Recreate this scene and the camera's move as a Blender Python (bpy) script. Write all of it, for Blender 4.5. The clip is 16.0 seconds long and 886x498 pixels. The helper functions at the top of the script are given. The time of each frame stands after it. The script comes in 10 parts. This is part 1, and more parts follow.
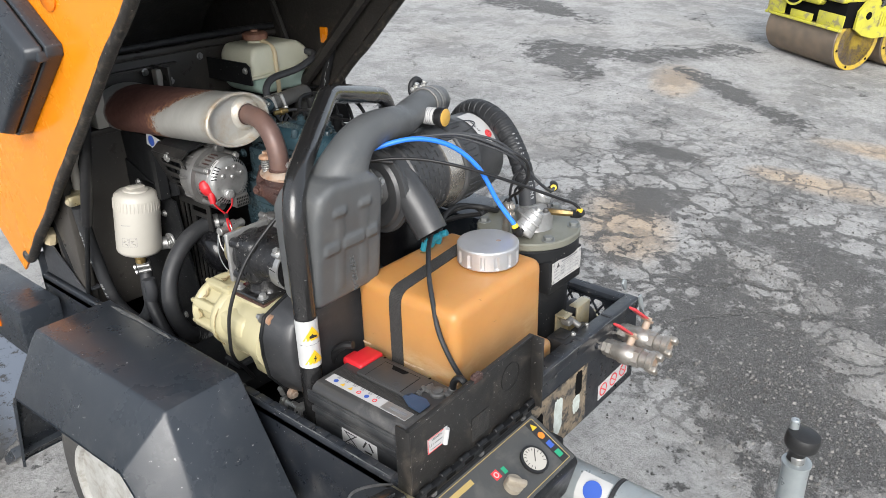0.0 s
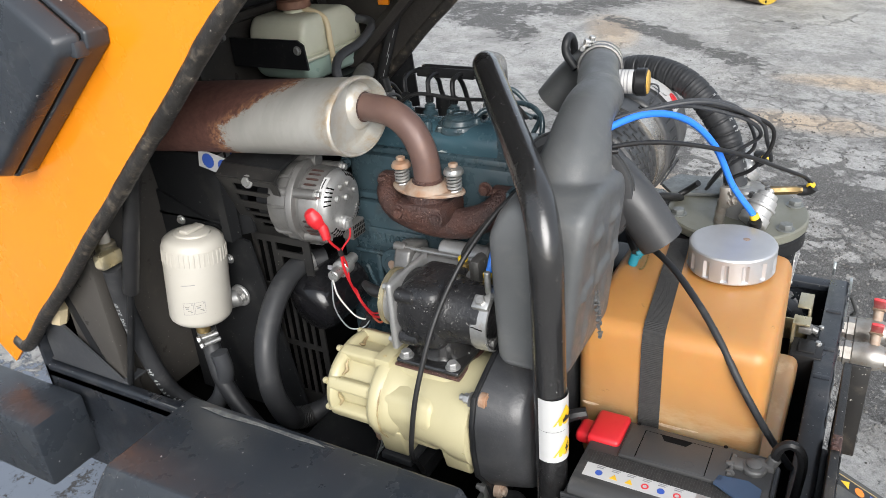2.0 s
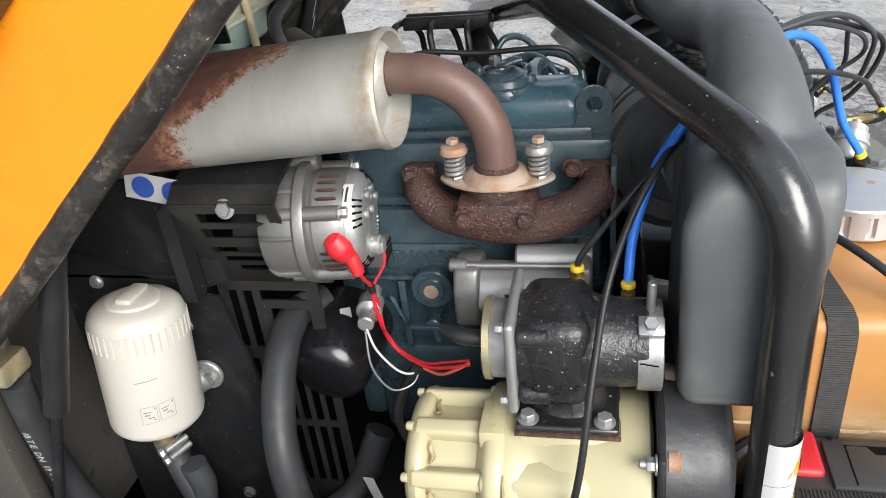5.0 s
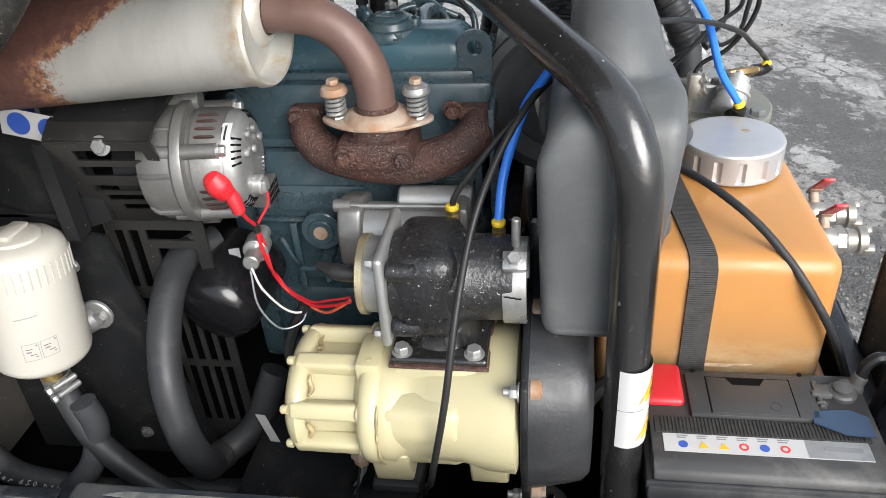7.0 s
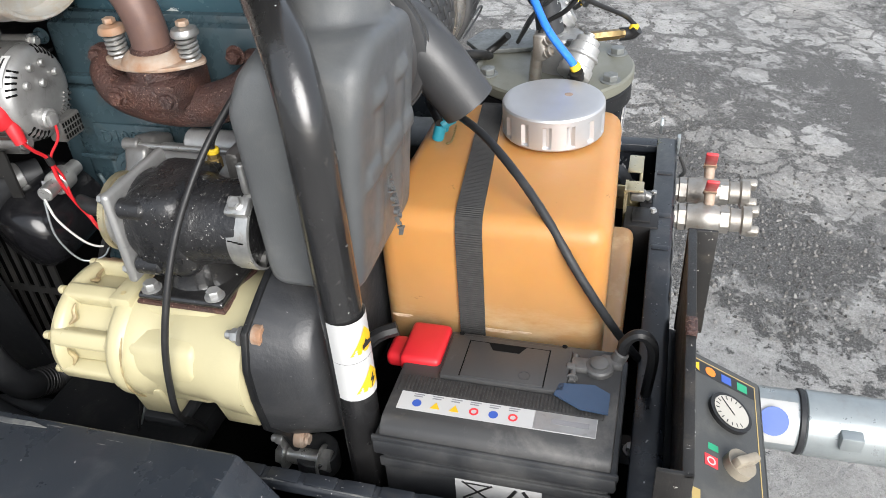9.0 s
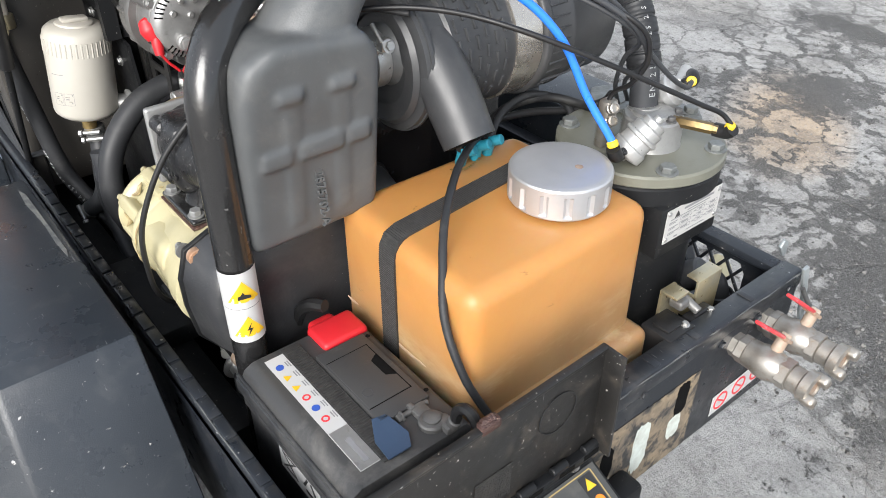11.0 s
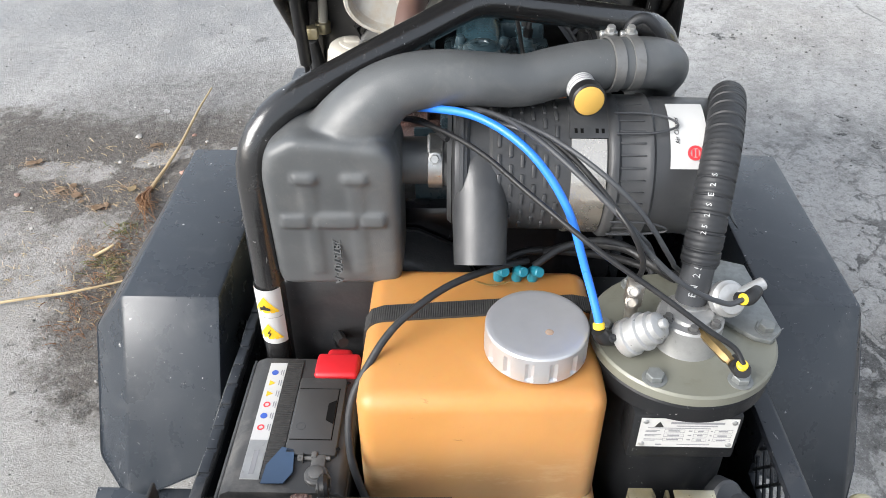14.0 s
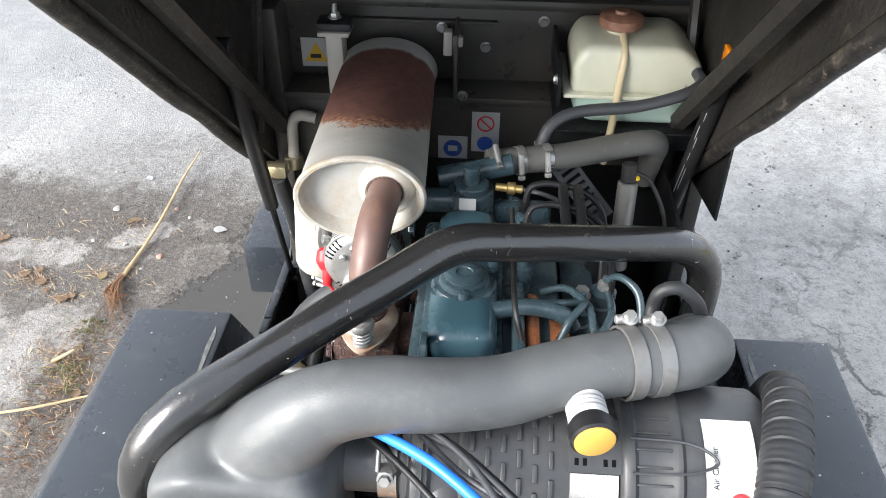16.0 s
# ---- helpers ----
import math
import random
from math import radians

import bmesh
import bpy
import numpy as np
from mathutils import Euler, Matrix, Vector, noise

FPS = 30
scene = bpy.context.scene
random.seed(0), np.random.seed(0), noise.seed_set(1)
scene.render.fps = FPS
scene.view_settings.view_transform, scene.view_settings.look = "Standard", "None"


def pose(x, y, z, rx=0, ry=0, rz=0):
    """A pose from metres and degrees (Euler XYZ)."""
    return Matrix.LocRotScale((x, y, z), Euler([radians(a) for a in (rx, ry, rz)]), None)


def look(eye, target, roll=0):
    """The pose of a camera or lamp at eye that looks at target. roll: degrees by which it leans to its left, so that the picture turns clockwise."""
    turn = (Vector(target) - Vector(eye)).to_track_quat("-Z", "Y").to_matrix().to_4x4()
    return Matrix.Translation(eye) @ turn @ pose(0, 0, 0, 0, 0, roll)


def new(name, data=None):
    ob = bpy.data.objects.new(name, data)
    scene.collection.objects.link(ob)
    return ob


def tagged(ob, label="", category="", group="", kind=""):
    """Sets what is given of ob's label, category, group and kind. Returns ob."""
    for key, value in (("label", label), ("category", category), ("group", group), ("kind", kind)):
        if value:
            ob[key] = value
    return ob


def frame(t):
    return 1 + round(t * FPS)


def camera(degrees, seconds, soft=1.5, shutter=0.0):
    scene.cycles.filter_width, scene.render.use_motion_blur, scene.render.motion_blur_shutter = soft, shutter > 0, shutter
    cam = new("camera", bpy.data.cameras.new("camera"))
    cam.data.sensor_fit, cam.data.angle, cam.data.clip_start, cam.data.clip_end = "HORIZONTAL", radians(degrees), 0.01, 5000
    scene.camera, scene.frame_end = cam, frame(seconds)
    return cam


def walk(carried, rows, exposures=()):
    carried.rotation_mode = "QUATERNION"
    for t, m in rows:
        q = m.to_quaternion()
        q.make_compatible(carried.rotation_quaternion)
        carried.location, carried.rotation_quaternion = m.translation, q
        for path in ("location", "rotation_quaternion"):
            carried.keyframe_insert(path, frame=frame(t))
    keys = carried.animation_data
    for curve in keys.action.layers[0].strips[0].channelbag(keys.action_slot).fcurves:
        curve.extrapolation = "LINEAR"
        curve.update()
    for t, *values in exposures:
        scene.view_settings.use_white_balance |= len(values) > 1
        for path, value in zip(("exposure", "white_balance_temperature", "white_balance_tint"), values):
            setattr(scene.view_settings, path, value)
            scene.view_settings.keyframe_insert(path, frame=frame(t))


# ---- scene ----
cam = camera(59.4, 16.0, 0.9)
METRES, EYE, TILT, LEAN, TURN = 3.8, 1.693, -28.05, -2.5, -50.0
ROWS = [
    (0.0, 0.0, 0.0, 0.0, 0.0, 0.0, 0.0),
    (0.5, -0.0608, 0.0108, 0.004, -4.02, 1.0, 3.63),
    (1.0, -0.0985, 0.0393, 0.0093, -5.81, 0.74, 5.09),
    (1.5, -0.1185, 0.0869, 0.0231, -6.21, -0.4, 5.73),
    (2.0, -0.1442, 0.1382, 0.0317, -9.03, -2.48, 7.51),
    (2.5, -0.171, 0.1817, 0.0392, -12.04, -4.8, 10.55),
    (3.0, -0.1843, 0.2146, 0.044, -13.22, -6.93, 11.67),
    (3.5, -0.2042, 0.2497, 0.0513, -16.57, -8.25, 14.13),
    (4.0, -0.2149, 0.2642, 0.0562, -20.68, -8.17, 15.71),
    (6.5, -0.1954, 0.2449, 0.052, -28.48, -8.3, 15.15),
    (7.0, -0.1949, 0.2438, 0.0439, -28.87, -10.82, 15.27),
    (7.5, -0.1914, 0.2382, 0.0376, -29.4, -12.84, 16.07),
    (8.0, -0.1754, 0.2263, 0.0306, -28.58, -13.46, 15.94),
    (8.5, -0.1415, 0.206, 0.0179, -25.58, -12.85, 14.18),
    (9.0, -0.111, 0.2028, 0.0173, -22.08, -11.91, 12.36),
    (11.5, 0.075, 0.1869, 0.0342, 23.21, -14.45, -12.03),
    (12.0, 0.1249, 0.204, 0.0497, 37.07, -19.74, -16.81),
    (12.5, 0.1592, 0.2063, 0.0614, 41.98, -21.42, -18.41),
    (13.0, 0.178, 0.2225, 0.0799, 45.88, -21.1, -18.93),
    (13.5, 0.1748, 0.2306, 0.0932, 48.43, -21.56, -19.0),
    (14.0, 0.1544, 0.2328, 0.1072, 48.34, -21.67, -19.92),
    (14.5, 0.1216, 0.237, 0.1225, 48.17, -21.26, -20.87),
    (15.0, 0.1001, 0.2586, 0.1442, 49.3, -21.9, -21.61),
    (15.5, 0.0822, 0.2801, 0.1603, 50.61, -22.82, -21.59),
    (16.0, 0.0718, 0.2979, 0.1729, 50.76, -23.46, -21.04),
]
walk(cam, [(t, pose(-1.19, -0.66, EYE, TILT, LEAN, TURN) @ pose(METRES * x, METRES * y, METRES * z, 90 + pitch, roll, yaw)) for t, x, y, z, yaw, pitch, roll in ROWS],
     [(0.0, 0.82), (3.0, 0.82), (4.0, 0.90), (7.0, 1.0), (8.0, 1.08), (9.0, 1.0), (11.5, 1.08), (12.5, 1.20), (14.0, 1.26), (15.0, 1.56), (16.0, 1.84)])

# world and sun: bright, thinly veiled winter sky
world = bpy.data.worlds.new("sky")
world.use_nodes = True
scene.world = world
wn, wl = world.node_tree.nodes, world.node_tree.links
sky = wn.new("ShaderNodeTexSky")
sky.sky_type = "NISHITA"
sky.sun_disc = False
SUN_EL, SUN_AZ = 32.0, 236.0
sky.sun_elevation, sky.sun_rotation = radians(SUN_EL), radians(SUN_AZ)
sky.air_density, sky.dust_density, sky.ozone_density = 1.0, 3.0, 1.2
soften = wn.new("ShaderNodeHueSaturation")
soften.inputs["Saturation"].default_value = 0.50
wl.new(sky.outputs[0], soften.inputs["Color"])
veil = wn.new("ShaderNodeMix")  # thin even cloud
veil.data_type = "RGBA"
veil.inputs[0].default_value = 0.5
veil.inputs[7].default_value = (4.5, 5.0, 5.7, 1)
wl.new(soften.outputs[0], veil.inputs[6])
wl.new(veil.outputs[2], wn["Background"].inputs[0])
wn["Background"].inputs[1].default_value = 0.125
sun_data = bpy.data.lights.new("sun", "SUN")
sun_data.energy, sun_data.angle, sun_data.color = 2.7, radians(42), (1.0, 0.985, 0.965)
sun = new("sun", sun_data)
_e, _a = radians(SUN_EL), radians(SUN_AZ)
sun.matrix_world = look((math.sin(_a) * math.cos(_e) * 20, math.cos(_a) * math.cos(_e) * 20, math.sin(_e) * 20), (0, 0, 0))

# ---------------------------------------------------------------- materials
class Nodes:
    """A small builder for node materials."""

    def __init__(self, name):
        self.m = bpy.data.materials.new(name)
        self.m.use_nodes = True
        self.n, self.l = self.m.node_tree.nodes, self.m.node_tree.links
        self.b = self.n["Principled BSDF"]
        self.co = self.n.new("ShaderNodeTexCoord").outputs["Object"]

    def noise(self, scale, detail=4, rough=0.55, dist=0.0, vec=None, stretch=None):
        v = vec or self.co
        if stretch:
            mp = self.n.new("ShaderNodeMapping")
            mp.inputs["Scale"].default_value = stretch
            self.l.new(v, mp.inputs[0])
            v = mp.outputs[0]
        t = self.n.new("ShaderNodeTexNoise")
        self.l.new(v, t.inputs["Vector"])
        for key, value in (("Scale", scale), ("Detail", detail), ("Roughness", rough), ("Distortion", dist)):
            t.inputs[key].default_value = value
        return t.outputs["Fac"]

    def ramp(self, fac, lo, hi, a=0.0, b=1.0):
        r = self.n.new("ShaderNodeMapRange")
        for i, value in ((1, lo), (2, hi), (3, a), (4, b)):
            r.inputs[i].default_value = value
        self.l.new(fac, r.inputs[0])
        return r.outputs[0]

    def mix(self, fac, a, b):
        x = self.n.new("ShaderNodeMix")
        x.data_type = "RGBA"
        for key, value in ((0, fac), (6, a), (7, b)):
            if isinstance(value, (tuple, list)):
                x.inputs[key].default_value = (*value, 1)
            elif isinstance(value, (int, float)):
                x.inputs[key].default_value = value
            else:
                self.l.new(value, x.inputs[key])
        return x.outputs[2]

    def math(self, op, a, b=None, c=None):
        x = self.n.new("ShaderNodeMath")
        x.operation = op
        for i, value in enumerate((a, b, c)):
            if value is None:
                continue
            if isinstance(value, (int, float)):
                x.inputs[i].default_value = value
            else:
                self.l.new(value, x.inputs[i])
        return x.outputs[0]

    def xyz(self, vec=None):
        s = self.n.new("ShaderNodeSeparateXYZ")
        self.l.new(vec or self.co, s.inputs[0])
        return s.outputs

    def put(self, key, value):
        if isinstance(value, (int, float)):
            self.b.inputs[key].default_value = value
        elif isinstance(value, (tuple, list)):
            self.b.inputs[key].default_value = (*value, 1)
        else:
            self.l.new(value, self.b.inputs[key])

    def bump(self, height, strength=0.3, dist=0.002):
        x = self.n.new("ShaderNodeBump")
        x.inputs["Strength"].default_value, x.inputs["Distance"].default_value = strength, dist
        self.l.new(height, x.inputs["Height"])
        self.l.new(x.outputs[0], self.b.inputs["Normal"])


def mat(name, base, rough=0.5, metal=0.0, var=None, vscale=5.0, dirt=None, dscale=18.0, dlo=0.56, dhi=0.72, damt=0.7,
        speck=None, spscale=260.0, splo=0.70, bump=0.25, bscale=350.0, bdist=0.0006, coat=0.0, rvar=0.12, stretch=None, spec=0.5, scratch=0.0):
    """Paint, plastic or metal with tone variation, dirt and fine relief."""
    k = Nodes(name)
    var = var or tuple(c * 0.78 for c in base)
    col = k.mix(k.ramp(k.noise(vscale, 5, 0.6), 0.35, 0.68), base, var)
    if dirt:
        d = k.ramp(k.noise(dscale, 7, 0.68, 0.4, stretch=stretch), dlo, dhi, 0, damt)
        col = k.mix(d, col, dirt)
    if speck:
        col = k.mix(k.ramp(k.noise(spscale, 2, 0.5), splo, splo + 0.04), col, speck)
    if scratch:
        lines = k.math("MAXIMUM", k.ramp(k.noise(26, 3, 0.6, stretch=(9, 1, 1.5)), 0.715, 0.735), k.ramp(k.noise(30, 3, 0.6, stretch=(1.5, 8, 3)), 0.725, 0.745))
        col = k.mix(k.math("MULTIPLY", lines, scratch), col, (0.26, 0.255, 0.245))
    k.put("Base Color", col)
    k.put("Roughness", k.ramp(k.noise(vscale * 4, 5, 0.65), 0.3, 0.7, max(rough - rvar, 0.03), min(rough + rvar, 1)))
    k.put("Metallic", metal)
    k.put("Specular IOR Level", spec)
    k.put("Coat Weight", coat)
    k.put("Coat Roughness", 0.15)
    k.bump(k.noise(bscale, 4, 0.6), bump, bdist)
    return k.m


DUST = (0.30, 0.27, 0.23)
M_BLACK = mat("black_powder_coat", (0.009, 0.0095, 0.0105), 0.42, var=(0.014, 0.0145, 0.0155), dirt=(0.06, 0.058, 0.052), dlo=0.54, dhi=0.82, damt=0.45, speck=(0.28, 0.27, 0.25), splo=0.73, spec=0.22)
M_TUB = mat("tub_black_paint", (0.010, 0.012, 0.016), 0.34, var=(0.018, 0.021, 0.026), dirt=(0.11, 0.102, 0.094), dlo=0.52, dhi=0.78, damt=0.45, speck=(0.36, 0.35, 0.34), spscale=140, splo=0.72, scratch=0.7)
M_FENDER = mat("mudguard_black_plastic", (0.022, 0.027, 0.034), 0.30, var=(0.032, 0.037, 0.044), vscale=2.5, dirt=(0.13, 0.132, 0.13), dlo=0.54, dhi=0.88, damt=0.35, speck=(0.40, 0.39, 0.38), spscale=120, splo=0.735, bump=0.35, bscale=500, scratch=0.5)
M_SCUFF = mat("scuffed_plastic", (0.15, 0.15, 0.14), 0.65, var=(0.05, 0.055, 0.06), vscale=40, dirt=(0.05, 0.055, 0.06), dscale=60, dlo=0.45, dhi=0.6)
M_RUBBER = mat("black_rubber", (0.018, 0.019, 0.021), 0.5, spec=0.35, var=(0.028, 0.029, 0.031), dirt=(0.12, 0.115, 0.11), dlo=0.55, dhi=0.85, damt=0.4, bump=0.2)
M_SEAL = mat("worn_rubber_seal", (0.014, 0.013, 0.012), 0.45, var=(0.026, 0.024, 0.022), vscale=40, dirt=(0.17, 0.14, 0.105), dscale=60, dlo=0.52, dhi=0.70, damt=0.55, speck=(0.4, 0.37, 0.32), splo=0.71, bump=0.7, bscale=120, bdist=0.002)
M_HOSE = mat("grey_black_hose", (0.032, 0.034, 0.038), 0.5, var=(0.047, 0.049, 0.053), dirt=(0.12, 0.117, 0.112), dlo=0.55, dhi=0.85, damt=0.35, speck=(0.4, 0.4, 0.4), splo=0.78)
M_PLASTIC = mat("moulded_dark_grey_plastic", (0.066, 0.069, 0.071), 0.42, var=(0.086, 0.090, 0.092), vscale=9, dirt=(0.17, 0.165, 0.155), dscale=14, dlo=0.5, dhi=0.8, damt=0.45, speck=(0.22, 0.215, 0.20), spscale=420, splo=0.74, bump=0.45, bscale=420)
M_BOOT = mat("black_moulded_plastic", (0.012, 0.012, 0.013), 0.42, var=(0.020, 0.020, 0.020), dirt=(0.06, 0.058, 0.054), damt=0.3, spec=0.35)
M_BOOTDUST = mat("dusty_black_casting", (0.020, 0.021, 0.023), 0.45, var=(0.034, 0.035, 0.038), dirt=(0.10, 0.097, 0.092), dscale=8, dlo=0.48, dhi=0.8, damt=0.5, speck=(0.3, 0.29, 0.27), splo=0.74, bump=0.5, bscale=160, bdist=0.001)
M_HOOP = mat("worn_black_gloss_paint", (0.012, 0.0119, 0.0125), 0.20, var=(0.020, 0.0195, 0.019), dirt=(0.11, 0.10, 0.09), dscale=60, dlo=0.60, dhi=0.78, damt=0.45, speck=(0.5, 0.5, 0.48), spscale=180, splo=0.75, bump=0.35, bscale=240, bdist=0.0012, coat=0.6, scratch=0.4)
M_GUARD = mat("satin_black_sheet_steel", (0.010, 0.0098, 0.0096), 0.38, var=(0.017, 0.0165, 0.016), dirt=(0.09, 0.08, 0.07), dlo=0.54, dhi=0.8, damt=0.4, speck=(0.3, 0.28, 0.25), splo=0.74, spec=0.5)
M_BULK = mat("dark_bulkhead_paint", (0.044, 0.041, 0.038), 0.36, var=(0.058, 0.054, 0.049), dirt=(0.10, 0.09, 0.075), dlo=0.54, dhi=0.8, damt=0.5, speck=(0.3, 0.28, 0.25), splo=0.73, spec=0.25)
M_DUSTYKNOB = mat("dusty_cream_knob", (0.30, 0.265, 0.205), 0.6, var=(0.22, 0.19, 0.15), vscale=30, dirt=(0.12, 0.10, 0.08), damt=0.5)
M_CRACKED = mat("crazed_black_paint", (0.012, 0.012, 0.013), 0.32, var=(0.022, 0.022, 0.023), dirt=(0.22, 0.215, 0.20), dscale=110, dlo=0.60, dhi=0.70, damt=0.55, speck=(0.42, 0.41, 0.39), spscale=300, splo=0.70, bump=0.9, bscale=130, bdist=0.0016)
M_FOAM = mat("black_acoustic_lining", (0.017, 0.0155, 0.014), 0.5, var=(0.030, 0.027, 0.024), dirt=(0.085, 0.07, 0.055), dscale=30, bump=0.6, bscale=90, bdist=0.003)
M_ORANGE = mat("orange_yellow_paint", (0.72, 0.215, 0.006), 0.24, var=(0.70, 0.232, 0.008), vscale=3, dirt=(0.85, 0.40, 0.04), dscale=4, dlo=0.6, dhi=0.8, damt=0.25, bump=0.06, bscale=60, coat=0.15)
M_CREAM = mat("cream_enamel", (0.43, 0.388, 0.238), 0.38, var=(0.385, 0.345, 0.208), dirt=(0.36, 0.27, 0.12), dscale=30, dlo=0.62, dhi=0.85, damt=0.35, bump=0.3, bscale=160, bdist=0.0008)
M_CREAM_SOOT = mat("oily_casting_hollow", (0.18, 0.13, 0.07), 0.5, var=(0.5, 0.42, 0.22), vscale=40)
M_ENGINE = mat("blue_grey_engine_enamel", (0.030, 0.054, 0.067), 0.27, var=(0.042, 0.066, 0.077), dirt=(0.10, 0.095, 0.08), dscale=14, dlo=0.55, dhi=0.75, damt=0.5, bump=0.4, bscale=140, bdist=0.001, coat=0.1)
M_ENGINE_CHIP = mat("chipped_engine_enamel", (0.036, 0.080, 0.104), 0.20, var=(0.046, 0.086, 0.104), dirt=(0.50, 0.53, 0.52), dscale=30, dlo=0.655, dhi=0.665, damt=0.9, bump=0.35, bscale=120, bdist=0.001)
M_RUST = mat("rusty_cast_iron", (0.040, 0.022, 0.020), 0.50, var=(0.080, 0.032, 0.022), vscale=18, dirt=(0.18, 0.085, 0.05), dscale=45, dlo=0.56, dhi=0.74, damt=0.5, speck=(0.30, 0.20, 0.15), spscale=420, splo=0.66, bump=1.0, bscale=240, bdist=0.004)
M_PIPE = mat("heat_browned_steel", (0.105, 0.062, 0.054), 0.48, 0.15, var=(0.145, 0.088, 0.072), vscale=14, dirt=(0.20, 0.11, 0.07), damt=0.5, bump=0.2)
M_ALUD = mat("dull_cast_aluminium", (0.215, 0.212, 0.205), 0.42, 0.6, var=(0.155, 0.152, 0.147), vscale=16, dirt=(0.10, 0.085, 0.07), dscale=35, dlo=0.56, dhi=0.75, damt=0.6, bump=0.5, bscale=260)
M_PURPLE = mat("violet_label", (0.13, 0.11, 0.42), 0.4)
M_ALU = mat("cast_aluminium", (0.37, 0.37, 0.365), 0.40, 0.6, var=(0.28, 0.28, 0.275), vscale=18, dirt=(0.12, 0.11, 0.10), dscale=40, dlo=0.58, dhi=0.75, damt=0.6, bump=0.4, bscale=220)
M_CAP = mat("machined_aluminium", (0.57, 0.57, 0.58), 0.42, 0.7, var=(0.47, 0.47, 0.48), vscale=6, dirt=(0.5, 0.47, 0.43), dscale=9, dlo=0.64, dhi=0.75, damt=0.4, bump=0.02, rvar=0.03)
M_ZINC = mat("zinc_plated_steel", (0.50, 0.50, 0.49), 0.36, 0.75, var=(0.30, 0.30, 0.29), vscale=25, dirt=(0.25, 0.2, 0.15), dscale=60, damt=0.5, bump=0.15)
M_GALV = mat("galvanised_tube", (0.36, 0.39, 0.395), 0.36, 0.5, var=(0.27, 0.30, 0.31), vscale=10, dirt=(0.25, 0.23, 0.2), damt=0.4, bump=0.15)
M_BRASS = mat("dull_brass", (0.42, 0.31, 0.13), 0.42, 0.85, var=(0.28, 0.2, 0.09), vscale=30, bump=0.2)
M_DRUSTY = mat("rusted_fitting", (0.30, 0.17, 0.10), 0.7, 0.3, var=(0.42, 0.36, 0.30), vscale=40, bump=0.6, bscale=260)
M_PASSIV = mat("yellow_passivated_zinc", (0.55, 0.46, 0.26), 0.36, 0.8, var=(0.45, 0.42, 0.33), vscale=20, dirt=(0.2, 0.15, 0.1), damt=0.4)
M_RED = mat("red_plastic", (0.55, 0.018, 0.026), 0.38, var=(0.44, 0.014, 0.020), bump=0.15)
M_BLUE = mat("blue_air_line", (0.02, 0.17, 0.72), 0.35, var=(0.03, 0.2, 0.75), bump=0.05)
M_YELLOW = mat("yellow_plastic", (0.80, 0.55, 0.03), 0.45, bump=0.1)
M_WHITE = mat("white_label", (0.47, 0.47, 0.468), 0.45, var=(0.42, 0.42, 0.412), dirt=(0.5, 0.48, 0.43), damt=0.4, bump=0.03)
M_FILTER = mat("off_white_painted_canister", (0.44, 0.42, 0.375), 0.38, var=(0.395, 0.372, 0.325), dirt=(0.42, 0.36, 0.27), dscale=12, dlo=0.6, dhi=0.8, damt=0.35, bump=0.08)
M_PALEPRINT = mat("faded_white_print", (0.42, 0.43, 0.43), 0.5)
M_INK = mat("black_print", (0.02, 0.02, 0.02), 0.5)
M_GREYINK = mat("grey_print", (0.22, 0.22, 0.23), 0.5)
M_WYELLOW = mat("warning_yellow", (0.75, 0.46, 0.02), 0.4)
M_PRED = mat("print_red", (0.70, 0.04, 0.05), 0.4)
M_PBLUE = mat("print_blue", (0.04, 0.10, 0.42), 0.4)
M_PGREEN = mat("print_green", (0.02, 0.32, 0.16), 0.4)
M_PORANGE = mat("print_orange", (0.80, 0.22, 0.02), 0.4)
M_BATT = mat("battery_case_dark_grey", (0.020, 0.021, 0.023), 0.5, var=(0.034, 0.035, 0.037), dirt=(0.14, 0.135, 0.125), dscale=10, dlo=0.48, dhi=0.8, damt=0.5)
M_BATTTOP = mat("battery_lid_grey", (0.036, 0.036, 0.037), 0.46, var=(0.052, 0.051, 0.050), dirt=(0.17, 0.16, 0.147), dscale=10, damt=0.5)
M_LEAD = mat("lead_clamp", (0.075, 0.075, 0.076), 0.55, 0.3, var=(0.14, 0.137, 0.132), vscale=40, bump=0.6)
M_BLUEPL = mat("blue_plastic_tag", (0.035, 0.065, 0.12), 0.5)
M_STRAP = mat("black_webbing", (0.020, 0.0195, 0.019), 0.7, var=(0.036, 0.0345, 0.033), vscale=120, bump=0.4, bscale=600, bdist=0.0005)
M_OLIVE = mat("olive_grey_painted_steel", (0.150, 0.150, 0.120), 0.38, 0.15, var=(0.185, 0.184, 0.150), dirt=(0.12, 0.11, 0.08), dscale=25, damt=0.5, bump=0.2)
M_VALVE = mat("nickel_plated_valve", (0.42, 0.40, 0.37), 0.42, 0.8, var=(0.32, 0.29, 0.25), vscale=30, dirt=(0.28, 0.18, 0.11), dscale=50, dlo=0.56, dhi=0.7, damt=0.6, bump=0.3)
M_HANDLE = mat("red_vinyl_lever", (0.62, 0.045, 0.055), 0.42, dirt=(0.4, 0.2, 0.18), dscale=60, damt=0.5)
M_EXPT = mat("milky_coolant_tank", (0.56, 0.56, 0.45), 0.38, var=(0.48, 0.48, 0.37), vscale=7, dirt=(0.5, 0.46, 0.34), dscale=8, damt=0.4, bump=0.08)
